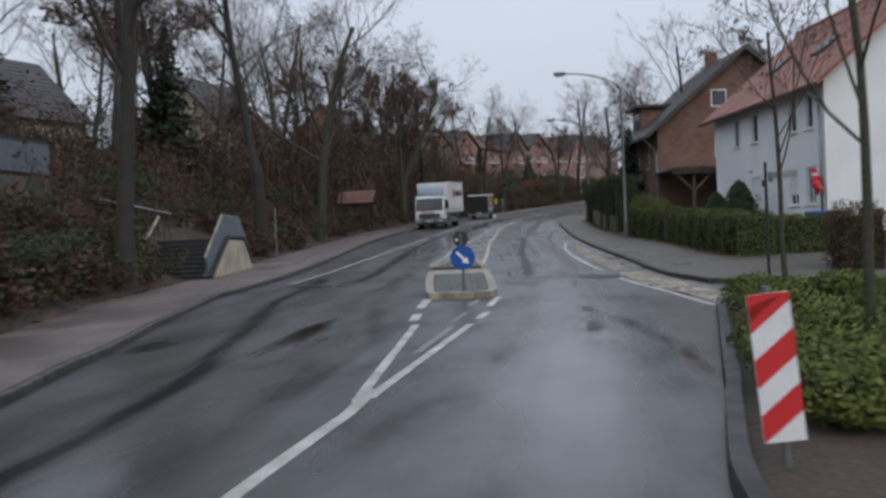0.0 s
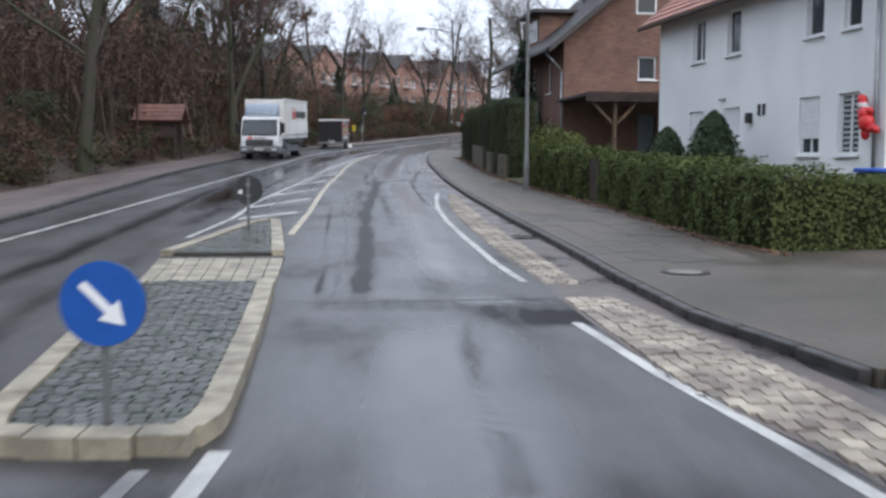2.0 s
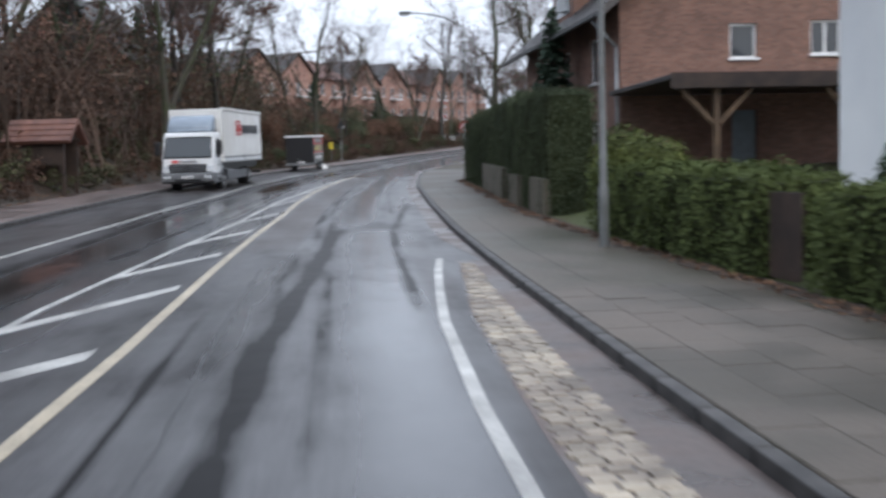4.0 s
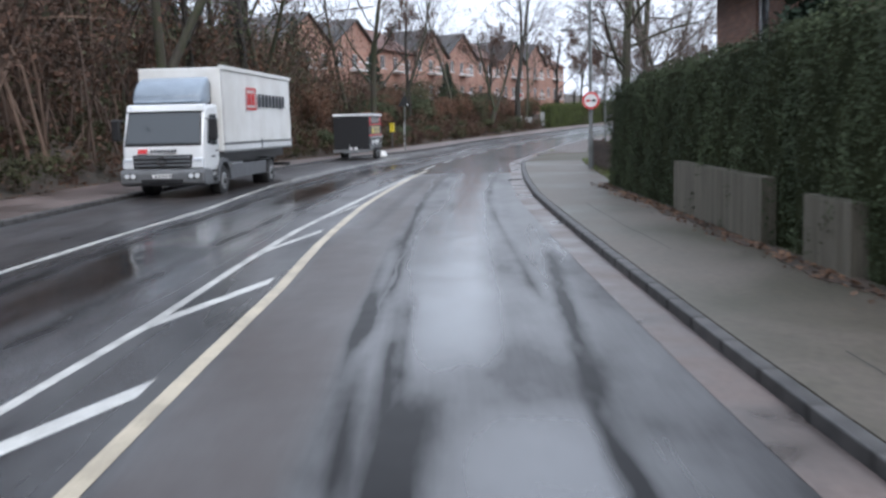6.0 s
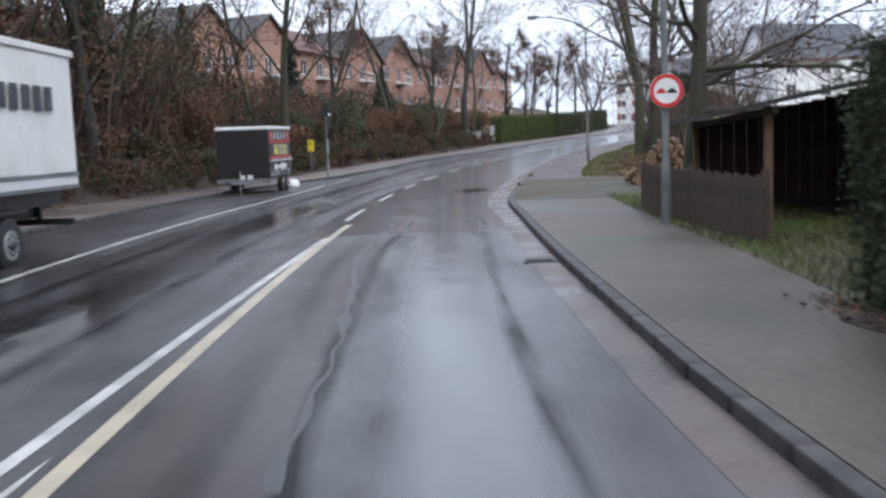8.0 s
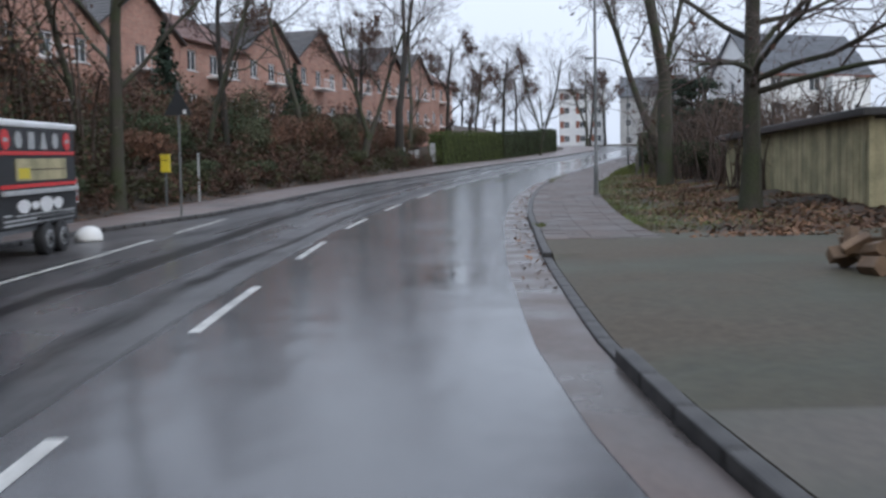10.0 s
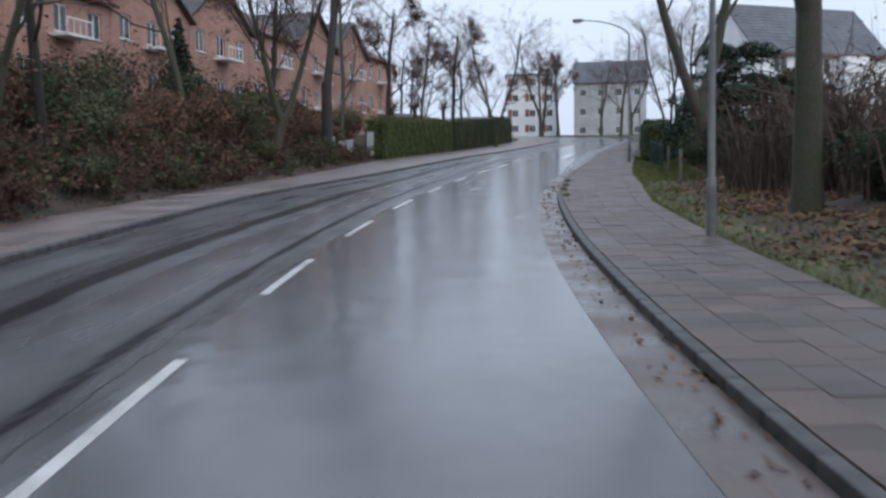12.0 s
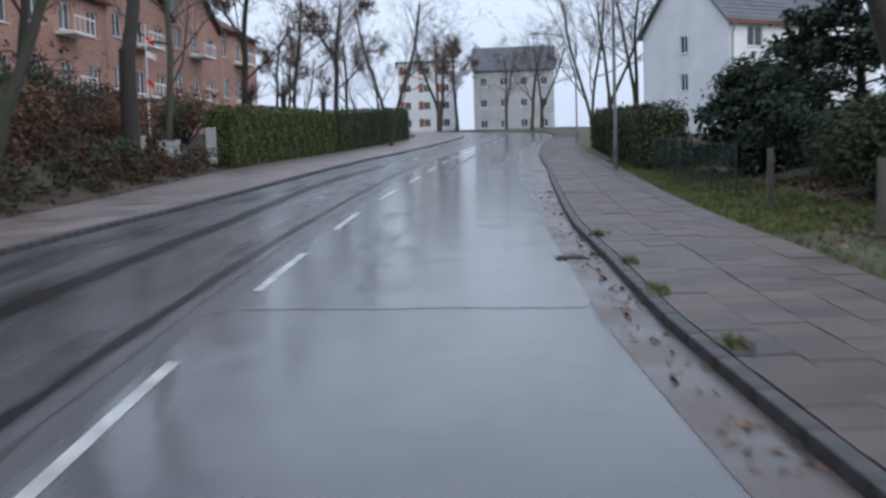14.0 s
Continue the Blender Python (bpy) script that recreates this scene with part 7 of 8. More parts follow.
mound("laurel_bush", 57.0, 6.3, 1.5, 2.3, M["leaf_bright"], "bright yellow-green rounded bush beside the hedge", 51, 0.05, 9000)
mound("laurel_bush", 54.6, 6.2, 1.2, 1.9, M["leaf_bright"], "bright yellow-green rounded bush beside the hedge", 52, 0.05, 6500)
for k, s in enumerate((8.9, 10.2, 11.6, 13.0, 14.4, 15.8, 17.2, 18.6)):
    mound("ground_cover", s, float(KERB_R(s)) + 1.05, 0.95, 0.68, M["leaf_bright"], "yellow-green low shrub in the kerbed bed", 60 + k, 0.035, 5000, 0.0, 8)
for k, s in enumerate((9.6, 11.5, 13.6, 15.8, 18.0)):
    mound("ground_cover", s, float(KERB_R(s)) + 2.5, 1.1, 0.8, M["leaf_bright"], "yellow-green low shrub in the kerbed bed", 160 + k, 0.04, 4000, 0.0, 8)
mound("rhododendron", 156, 9.0, 2.0, 2.6, M["leaf_dark"], "dark green rounded bush behind the leaning tree", 73, 0.06, 12000, 0, 10)
mound("rhododendron", 152.5, 8.6, 1.5, 2.1, M["leaf_dark"], "dark green rounded bush behind the leaning tree", 74, 0.06, 8000, 0, 8)
mound("rhododendron", 135, 9.5, 1.4, 2.0, M["leaf_dark"], "dark shrub among bare stems", 75, 0.05, 5000, 0, 8)
for k, (s, e, h) in enumerate(((15.5, 1.2, 1.3), (18.0, 1.3, 1.5), (20.5, 1.5, 1.4), (12.0, 1.4, 1.5), (23.5, 1.5, 1.4), (26.5, 1.7, 1.5), (31.0, 2.0, 1.3), (28.5, 4.0, 1.7), (98, 1.4, 1.3), (103, 1.6, 1.5), (116, 1.4, 1.2), (121, 1.5, 1.3), (131, 1.4, 1.1), (134, 1.5, 1.25), (142, 1.6, 1.2), (160, 1.5, 1.4), (172, 1.6, 1.5))):
    mound("evergreen_shrub", s, float(BACK_L(s)) - e, 1.3, h, M["leaf_olive" if k % 3 == 0 else "leaf_dark"], "low dull green shrub at the foot of the bank", 180 + k, 0.055, 3500, 0, 8)
for k, (s, d, h) in enumerate(((20, -16, 2.2), (44, -18, 2.6), (66, -17, 2.0), (84, -19, 2.4), (106, -17, 2.2), (136, -15, 2.0), (152, -17, 2.4), (116, -21, 2.6))):
    mound("evergreen_shrub", s, d, 1.8, h, M["leaf_dark"], "dull dark evergreen shrub on the bank", 80 + k, 0.07, 3400, 0, 8)

# shrubs of the farther bank, with haze in their paler leaf colours
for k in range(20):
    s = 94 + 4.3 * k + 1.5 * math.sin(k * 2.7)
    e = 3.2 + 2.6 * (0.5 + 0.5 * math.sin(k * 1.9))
    mound("russet_shrub", s, float(BACK_L(s)) - e, 1.9, 2.4 + 0.9 * math.sin(k * 1.3), M["leaf_russet_hazed" if k % 4 else "leaf_grey_green_hazed"], "rounded shrub keeping its dull brown leaves", 300 + k, 0.075, 3200, 0.1, 9)

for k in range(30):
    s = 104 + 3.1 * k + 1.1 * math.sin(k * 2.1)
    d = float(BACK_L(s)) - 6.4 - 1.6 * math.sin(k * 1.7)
    mound("tall_shrub", s, d, 2.4, 3.3 + 0.7 * math.sin(k * 2.9), M[("leaf_grey_green_hazed", "leaf_russet_hazed", "leaf_dark", "leaf_brown")[k % 4]], ("dull olive tangled shrub on the bank", "tall shrub keeping its brown leaves on the bank", "dark evergreen shrub on the bank", "tall shrub keeping its brown leaves on the bank")[k % 4], 400 + k, 0.09, 2800, 0.2, 9)

# bare thicket on the left bank and between the trees on the right


def shrub_template(seed, stems, height, leafy, droop, leaf):
    """Arching stems with side twigs; droop bends their ends back to the ground."""
    rng = np.random.default_rng(seed)
    lines, twigs, tips = [], [], []
    for _ in range(stems):
        a, sp = rng.uniform(0, 6.28), rng.uniform(0.2, 1.0)
        h = height * rng.uniform(0.45, 1.1)
        b = rng.normal(0, 0.16, 2)
        e = np.array([math.cos(a), math.sin(a)]) * sp * h * (0.6 + 0.7 * droop)
        p = np.array([[*b, -0.1, 0.014], [*(b + e * 0.3), h * 0.55, 0.01], [*(b + e * 0.75), h * 0.95, 0.007], [*(b + e * 1.2), h * (1.05 - 0.6 * droop * rng.uniform(0.4, 1)), 0.003]])
        lines.append(p)
        for _ in range(3):
            i = rng.integers(0, 3)
            st = p[i, :3] + (p[i + 1, :3] - p[i, :3]) * rng.uniform(0, 1)
            en = st + rng.normal(0, 0.22, 3) * height + [0, 0, 0.08]
            twigs.append(np.array([st, en]))
            tips += [en, (st + en) / 2, p[3, :3]]
    v, f = join([tubes(lines, 3), blades(np.array(twigs), seed, 0.012 / max(1.0, 0.055 / leaf))])
    t = np.array(tips)
    c = t[rng.integers(0, len(t), leafy)] + rng.normal(0, 0.1, (leafy, 3))
    c[:, 2] = np.maximum(c[:, 2], 0.02)
    return (v, f), leaf_quads(c, rng.normal(0, 1, (leafy, 3)) + [0, 0, 0.6], leaf, rng)


def thicket(name, label, spots, seed, leaf_mat, height, leafy=110, droop=0.6, stems=9, leaf_size=0.065, wood_mat=None):
    rng = np.random.default_rng(seed)
    temps = [shrub_template(seed * 10 + k, stems, 1.0, leafy, droop, leaf_size / height) for k in range(6)]
    wood, leaf = [], []
    for s, d in spots:
        (v, f), lf = temps[rng.integers(0, 6)]
        a = rng.uniform(0, 6.28)
        k = height * rng.uniform(0.5, 1.3)
        r = np.array([[math.cos(a), -math.sin(a), 0], [math.sin(a), math.cos(a), 0], [0, 0, 1]]) * k
        o = sd(s, d, ground_at(s, d))
        wood.append((v @ r.T + o, f))
        leaf.append((lf[0] @ r.T + o, lf[1]))
    t = thing(name, Matrix.Identity(4), label, "undergrowth", kind="stuff")
    part("stems", quad_mesh("stems", *join(wood), wood_mat or M["thicket"]), None, t)
    part("leaves", quad_mesh("leaves", *join(leaf), leaf_mat), None, t)
    return t


rng = np.random.default_rng(17)


def scatter(count, near, far, power, bare=True):
    out = []
    while len(out) < count:
        s, e = rng.uniform(-4, 183), near + (far - near) * rng.uniform(0, 1) ** power
        if not (bare and 33 < s < 46 and e < 3.4):
            out.append((s, float(BACK_L(s)) - e))
    return out


thicket("undergrowth", "wet russet brambles along the foot of the bank", scatter(380, 0.45, 3.6, 1.3), 91, M["leaf_brown"], 0.95, 190, 0.95, 6, 0.075)
thicket("undergrowth", "dull olive brambles along the foot of the bank", scatter(330, 0.45, 5.0, 1.2), 94, M["leaf_olive"], 0.9, 210, 1.0, 5, 0.075)
thicket("undergrowth", "bare brown scrub covering the wooded bank", scatter(300, 3, 17, 0.9), 92, M["leaf_brown"], 2.4, 200, 0.5, 8, 0.085)
thicket("undergrowth", "olive and brown scrub under the trees", scatter(180, 3, 15, 0.9), 95, M["leaf_olive"], 1.9, 220, 0.7, 6, 0.085)
tall_ = [(rng.uniform(64, 97), 0.0) for _ in range(95)]
tall_ = [(s, float(BACK_L(s)) - (rng.uniform(2.5, 9) if s > 66 and k % 2 else rng.uniform(5, 24))) for k, (s, _) in enumerate(tall_)]
thicket("undergrowth", "tall tangled hazel and hornbeam keeping brown leaves", tall_, 96, M["leaf_brown"], 5.0, 300, 0.25, 9, 0.105)
mid_ = [(s, float(BACK_L(s)) - rng.uniform(3.0, 13)) for s in rng.uniform(94, 126, 150)]
thicket("undergrowth", "tall bare hazel thicket with a few grey-green leaves", mid_[::2], 99, M["leaf_grey_green_hazed"], 5.6, 300, 0.25, 9, 0.1)
thicket("undergrowth", "tall tangled hornbeam keeping russet leaves", mid_[1::2], 100, M["leaf_russet_hazed"], 5.0, 260, 0.25, 9, 0.1)
low_ = [(s, float(BACK_L(s)) - rng.uniform(0.5, 6.5)) for s in np.concatenate([rng.uniform(3, 22, 80), rng.uniform(20, 32.5, 110), rng.uniform(126, 172, 100)])]
thicket("undergrowth", "low tangled brown and olive brambles over bare soil", low_[::2], 97, M["leaf_brown"], 0.95, 190, 1.0, 5, 0.085)
thicket("undergrowth", "low tangled olive brambles over bare soil", low_[1::2], 98, M["leaf_olive"], 0.85, 190, 1.0, 5, 0.085)
right = [(rng.uniform(124, 151), rng.uniform(9.5, 15)) for _ in range(70)] + [(rng.uniform(138, 148), rng.uniform(8.2, 11)) for _ in range(24)]
thicket("undergrowth", "tall bare shrubs behind the verge trees", right, 93, M["leaf_brown"], 3.0, 30, 0.1, 14, 0.06)


def litter(name, label, spots, size, mat, seed):
    rng = np.random.default_rng(seed)
    s, d, h = spots
    c = sd(s, d, h + 0.02)
    v, f = leaf_quads(c, np.tile([0, 0, 1.0], (len(c), 1)), size, rng, 0.35)
    ob = new(name, quad_mesh(name, v, f, mat))
    return tagged(ob, label, "leaves", "", "stuff")


s = rng.uniform(111, 165, 34000)
d = BACK_R(s) + 0.2 + rng.uniform(0, 1, 34000) ** 0.9 * 7
keep = rng.uniform(0, 1, 34000) < (1 - 0.8 * smooth(151, 154, s) * (d - BACK_R(s) < 3)) * np.clip(0.15 + 0.85 * smooth(0.6, 2.6, d - BACK_R(s) + 0.9 * np.sin(s * 0.7)), 0, 1)
s, d = s[keep], d[keep]
litter("leaf_litter", "wet brown fallen leaves under the verge trees", (s, d, bank(s, d)), 0.075, M["leaf_litter"], 5)
s = rng.uniform(-2, 180, 9000)
d = BACK_L(s) - rng.uniform(0, 1, 9000) ** 1.5 * 5
litter("leaf_litter", "wet brown fallen leaves on the bank", (s, d, bank(s, d)), 0.075, M["leaf_litter"], 6)
s = rng.uniform(104, 165, 500)
litter("leaf_litter", "wet brown leaves washed into the gutter", (s, KERB_R(s) - rng.uniform(0, 0.45, 500), 0 * s), 0.05, M["leaf_litter"], 7)
s = rng.uniform(34, 80, 2600)
litter("leaf_litter", "brown leaves swept against the hedge foot", (s, BACK_R(s) - 0.02 - np.abs(rng.normal(0, 0.2, 2600)), 0.125 + 0 * s), 0.042, M["leaf_litter"], 8)


def tufts(name, label, s, d, h, seed, tall=0.14, mat=None):
    rng = np.random.default_rng(seed)
    p = sd(s, d, h)
    n = len(p)
    a = rng.uniform(0, 6.28, n)
    w = np.stack([np.cos(a), np.sin(a), 0 * a], -1) * 0.012
    t = p + np.stack([rng.normal(0, 0.05, n), rng.normal(0, 0.05, n), tall * rng.uniform(0.5, 1.4, n)], -1)
    v = np.stack([p - w, p + w, t + w * 0.3, t - w * 0.3], 1).reshape(-1, 3)
    ob = new(name, quad_mesh(name, v, np.arange(4 * n).reshape(-1, 4), mat or M["grass_blade"]))
    return tagged(ob, label, "grass", "", "stuff")


M["grass_blade"] = material("grass_blades", (0.15, 0.19, 0.045), 0.6, 0.35, 0.6, 5, 0.0, second=(0.1, 0.085, 0.035), island=0.35)
s = rng.uniform(113, 178, 14000)
d = BACK_R(s) + rng.uniform(0, 1, 14000) ** 2 * 5
tufts("grass", "short winter grass on the verge", s, d, bank(s, d) - 0.01, 3, 0.1)
s = rng.uniform(152, 182, 16000)
d = BACK_R(s) + rng.uniform(0.02, 2.6, 16000)
tufts("grass", "greener grass strip before the mesh fence", s, d, bank(s, d) - 0.01, 8, 0.09, M["leaf_bright"])
s = rng.uniform(80, 98, 7000)
d = BACK_R(s) + rng.uniform(0, 3, 7000)
tufts("grass", "short winter grass by the fence", s, d, bank(s, d) - 0.01, 4, 0.12)
for k, (s0, d0) in enumerate(((152.4, 2.62), (149.0, 2.6), (146.6, 2.48), (143.6, 2.5), (115, 2.35))):
    s = rng.normal(s0, 0.14, 110)
    tufts("weeds", "green weeds growing from the kerb joint", s, d0 + rng.normal(0, 0.06, 110), 0.1 + 0 * s, 20 + k, 0.09)

# ---------------------------------------------------------------- street furniture


def street_lamp(s, d, arm=2.75, height=8.3, sign=False):
    t = thing("street_lamp", at(s, d, 0.1, 0), "grey steel street lamp with a long curved arm", "street lamp", "street lamps")
    v, f = tubes([np.array([[0, 0, -0.1, 0.095], [0, 0, 1.1, 0.095], [0, 0, 1.15, 0.07], [0, 0, height * 0.6, 0.06], [0, 0, height - 0.7, 0.05]])], 12)
    part("pole", quad_mesh("pole", v, f, M["pole_grey"], True), None, t)
    u = np.linspace(0, 1, 9)
    c = np.stack([-arm * (0.18 * u + 0.82 * u**1.7), 0 * u, height - 0.7 + 0.95 * np.sin(u * 1.45), 0.045 - 0.012 * u], -1)
    v, f = tubes([c], 10)
    part("arm", quad_mesh("arm", v, f, M["pole_grey"], True), None, t)
    bm = box(bmesh.new(), -arm - 0.62, -arm + 0.02, -0.13, 0.13, height + 0.17, height + 0.33, 0.05)
    head = part("lamp_head", bm, M["pole_grey"], t)
    part("lens", box(bmesh.new(), -arm - 0.56, -arm - 0.1, -0.1, 0.1, height + 0.1, height + 0.168, 0.025), M["lamp_lens"], head)
    part("base_door", box(bmesh.new(), -0.045, 0.045, -0.1, -0.088, 0.55, 0.95), M["pole_grey"], t)
    return t


street_lamp(52.4, 4.8)
L2 = street_lamp(88.6, 4.2)
street_lamp(130.7, 4.72)
street_lamp(174.0, 5.72)
street_lamp(215.0, 6.0)


def disc(bm, c, r, y0, y1, n=40):
    cyl(bm, (c[0], y0, c[1]), (c[0], y1, c[1]), r, n=n)
    return bm


# no-overtaking sign fixed to the second lamp post
ns = thing("round_sign", at(88.6, 4.2, 0.1, 0) @ pose(0, -0.16, 2.46), "round white no-overtaking sign with a red rim", "traffic sign")
part("plate", disc(bmesh.new(), (0, 0), 0.31, 0.0, 0.02), M["white"], ns)
rim = bmesh.new()
for k in range(40):
    a0, a1 = 2 * math.pi * k / 40, 2 * math.pi * (k + 1) / 40
    prism(rim, [(0.235 * math.cos(a0), 0.235 * math.sin(a0)), (0.305 * math.cos(a0), 0.305 * math.sin(a0)), (0.305 * math.cos(a1), 0.305 * math.sin(a1)), (0.235 * math.cos(a1), 0.235 * math.sin(a1))], "y", -0.006, 0.0)
part("red_rim", rim, M["red"], ns)


def car_shape(x0):
    return [(x0 - 0.085, -0.045), (x0 + 0.085, -0.045), (x0 + 0.085, 0.0), (x0 + 0.05, 0.012), (x0 + 0.03, 0.045), (x0 - 0.03, 0.045), (x0 - 0.05, 0.012), (x0 - 0.085, 0.0)]


part("red_car", prism(bmesh.new(), car_shape(-0.1), "y", -0.006, 0.0), M["red"], ns)
part("black_car", prism(bmesh.new(), car_shape(0.1), "y", -0.006, 0.0), M["black"], ns)
part("clamp", plate([(-0.1, 0.1, 0.02, 0.16, 0.1, 0.14), (-0.1, 0.1, 0.02, 0.16, -0.14, -0.1)]), M["steel"], ns)


def keep_right(s, d, h, front, label):
    t = thing("arrow_sign", at(s, d, 0.12, 0 if front else 180), label, "traffic sign")
    bm = bmesh.new()
    cyl(bm, (0, 0.03, -0.1), (0, 0.03, h + 0.25), 0.03, n=12)
    part("post", bm, M["pole_grey"], t)
    pl = part("disc", disc(bmesh.new(), (0, h), 0.3, -0.02, 0.0), M["blue"], t, "blue disc")
    # dark material on the back: its backlit shade is put into the colour
    back = part("disc_back", disc(bmesh.new(), (0, h), 0.302, 0.0005, 0.012), M["dark_metal"], t, "back of the disc, darkened for its backlit shade")
    a = bmesh.new()
    prism(a, [(-0.2, 0.032), (0.06, 0.032), (0.06, 0.1), (0.215, 0.0), (0.06, -0.1), (0.06, -0.032), (-0.2, -0.032)], "y", -0.026, -0.0205)
    bmesh.ops.transform(a, matrix=Matrix.Translation((0, 0, h)) @ Matrix.Rotation(radians(45), 4, "Y"), verts=a.verts)
    part("arrow", a, M["white"], pl, "white slanting arrow")
    part("clamp", plate([(-0.05, 0.05, 0.012, 0.06, h + 0.1, h + 0.13), (-0.05, 0.05, 0.012, 0.06, h - 0.13, h - 0.1)]), M["steel"], t)
    part("sticker", plate([(0.12, 0.2, 0.0125, 0.015, h - 0.08, h + 0.0)]), M["white"], back)
    return t


keep_right(24.62, -2.39, 0.84, True, "blue disc sign with a white slanting arrow on the island")
keep_right(38.8, -3.3, 0.83, False, "round sign seen from behind, plain grey on its post")

# red and white hazard board in the planter
bk = thing("hazard_board", at(7.5, 1.84, -0.09) @ Matrix.Rotation(radians(-5), 4, "Y"), "upright red and white striped hazard board", "traffic sign")
bm = bmesh.new()
cyl(bm, (0, 0.03, -0.2), (0, 0.03, 1.55), 0.028, n=10)
part("post", bm, M["pole_grey"], bk)
part("board", box(bmesh.new(), -0.15, 0.15, -0.02, 0.0, 0.42, 1.5), M["white"], bk)
bm = bmesh.new()
for k in range(3):
    z = 0.42 + k * 0.4
    pts = [(-0.15, z + 0.0), (-0.15, z + 0.2), (0.15, z + 0.42), (0.15, z + 0.22)]
    pts = [(x, min(max(y, 0.42), 1.5)) for x, y in pts]
    prism(bm, pts, "y", -0.025, -0.0205)
prism(bm, [(-0.15, 1.3), (-0.15, 1.5), (0.12, 1.5)], "y", -0.025, -0.0205)
part("red_stripes", bm, M["red"], bk)

# street-name post
sp = thing("street_name_post", at(25.4, 5.0, 0.1), "dark slim post with a narrow grey sign plate", "sign post")
bm = bmesh.new()
cyl(bm, (0, 0, -0.1), (0, 0, 2.85), 0.038, n=10)
part("post", bm, M["dark_metal"], sp)
part("plate", box(bmesh.new(), 0.05, 0.75, -0.012, 0.012, 2.45, 2.6), M["steel"], sp)

# manhole cover in the pavement
mh = thing("manhole_cover", at(32.3, 3.84, 0.121), "round pale concrete and iron manhole cover", "manhole")
part("ring", cyl(bmesh.new(), (0, 0, -0.05), (0, 0, 0.006), 0.37, n=32), M["tar"], mh)
part("lid", cyl(bmesh.new(), (0, 0, -0.04), (0, 0, 0.012), 0.26, n=32), M["lid"], mh)
for s0, d0 in ((150.6, 1.95), (38.2, 2.35), (84.5, 1.45)):
    g = thing("drain_grate", at(s0, d0, 0.006), "small dark iron gutter drain", "drain", "gutter drains")
    part("frame", plate([(-0.25, 0.25, -0.25, 0.25, -0.05, 0.004)]), M["tar"], g)
    for k in range(5):
        part("bar", plate([(-0.2, 0.2, -0.18 + 0.09 * k - 0.015, -0.18 + 0.09 * k + 0.015, 0.004, 0.012)]), M["dark_metal"], g)


def bin_(x, y, z, lid, label, turn):
    t = thing("wheelie_bin", pose(x, y, z, 0, 0, turn), label, "bin", "bins by the house")
    bm = box(bmesh.new(), -0.27, 0.27, -0.3, 0.3, 0.06, 0.98, 0.03)
    for v in bm.verts:
        q = 0.85 + 0.15 * v.co.z
        v.co.x *= q
        v.co.y *= q
    part("body", bm, M["bin_dark"], t)
    part("lid", box(bmesh.new(), -0.31, 0.31, -0.36, 0.33, 0.985, 1.08, 0.035), lid, t)
    bm = bmesh.new()
    cyl(bm, (-0.28, 0.3, 0.12), (-0.2, 0.3, 0.12), 0.12, n=14)
    cyl(bm, (0.2, 0.3, 0.12), (0.28, 0.3, 0.12), 0.12, n=14)
    part("wheels", bm, M["rubber"], t)
    return t


bin_(13.95, 37.85, 1.5, M["bin_blue"], "dark wheelie bin with a blue lid", 10)
bin_(14.75, 37.7, 1.48, M["bin_dark"], "dark grey wheelie bin beside the blue one", -5)
bin_(15.9, 37.6, 1.5, M["bin_dark"], "dark grey wheelie bin beside the house", 8)

# wooden gate between the hedges
gt = thing("garden_gate", at(47.0, 5.9, 0.1), "dark weathered wooden garden gate between the hedges", "gate")
for y in np.arange(-0.5, 0.5, 0.125):
    part("board", box(bmesh.new(), -0.015, 0.015, y, y + 0.11, 0.08, 1.25, 0.004), M["wood_dark"], gt)
part("rail", plate([(0.015, 0.05, -0.5, 0.5, 0.25, 0.33), (0.015, 0.05, -0.5, 0.5, 0.95, 1.03)]), M["wood_dark"], gt)

# low concrete walls under the tall hedge
for s0, s1, da, db, h in ((59.9, 61.6, 4.95, 4.82, 0.95), (63.2, 64.6, 4.68, 4.6, 0.9), (66.3, 71.7, 4.55, 4.32, 1.0)):
    q = np.linspace(s0, s1, 8)
    dd = np.linspace(da, db, 8)
    w = ribbon("garden_wall", q, dd, dd + 0.22, 0.1 + h, M["wall_streaked"], 2, h + 0.3, lab="low stained concrete garden wall", cat="wall")

# slatted fence, lean-to and its bin
fence = thing("garden_fence", at(85.0, 4.55, 0.1), "low brown wooden board fence by the lean-to", "fence")
iv = fence.matrix_world.inverted()
for k, s0 in enumerate(np.arange(84.6, 92.2, 0.16)):
    d0 = 4.75 - (s0 - 84.6) * 0.05
    o = part("board", box(bmesh.new(), -0.012, 0.012, -0.068, 0.068, 0.02, 1.02 + 0.03 * math.sin(k * 2.1)), M["wood_brown"], fence)
    o.matrix_basis = iv @ at(float(s0), float(d0), 0.1)
for s0 in (84.6, 88.4, 92.1):
    o = part("post", box(bmesh.new(), 0.014, 0.1, -0.05, 0.05, -0.1, 1.12), M["wood_brown"], fence)
    o.matrix_basis = iv @ at(s0, 4.75 - (s0 - 84.6) * 0.05, 0.1)
lt = thing("lean_to", at(87.0, 5.6, 0.1), "small open timber lean-to with a mossy felt roof", "shed")
for x, y, h in ((0, 0, 2.1), (0, 5.0, 2.1), (3.4, 0, 2.7), (3.4, 5.0, 2.7)):
    part("post", box(bmesh.new(), x - 0.06, x + 0.06, y - 0.06, y + 0.06, -0.1, h), M["wood"], lt)
part("roof", prism(bmesh.new(), [(-0.5, 2.02), (3.8, 2.82), (3.8, 2.9), (-0.5, 2.1)], "y", -0.5, 5.4), M["tile_dark"], lt, "mossy felt roof")
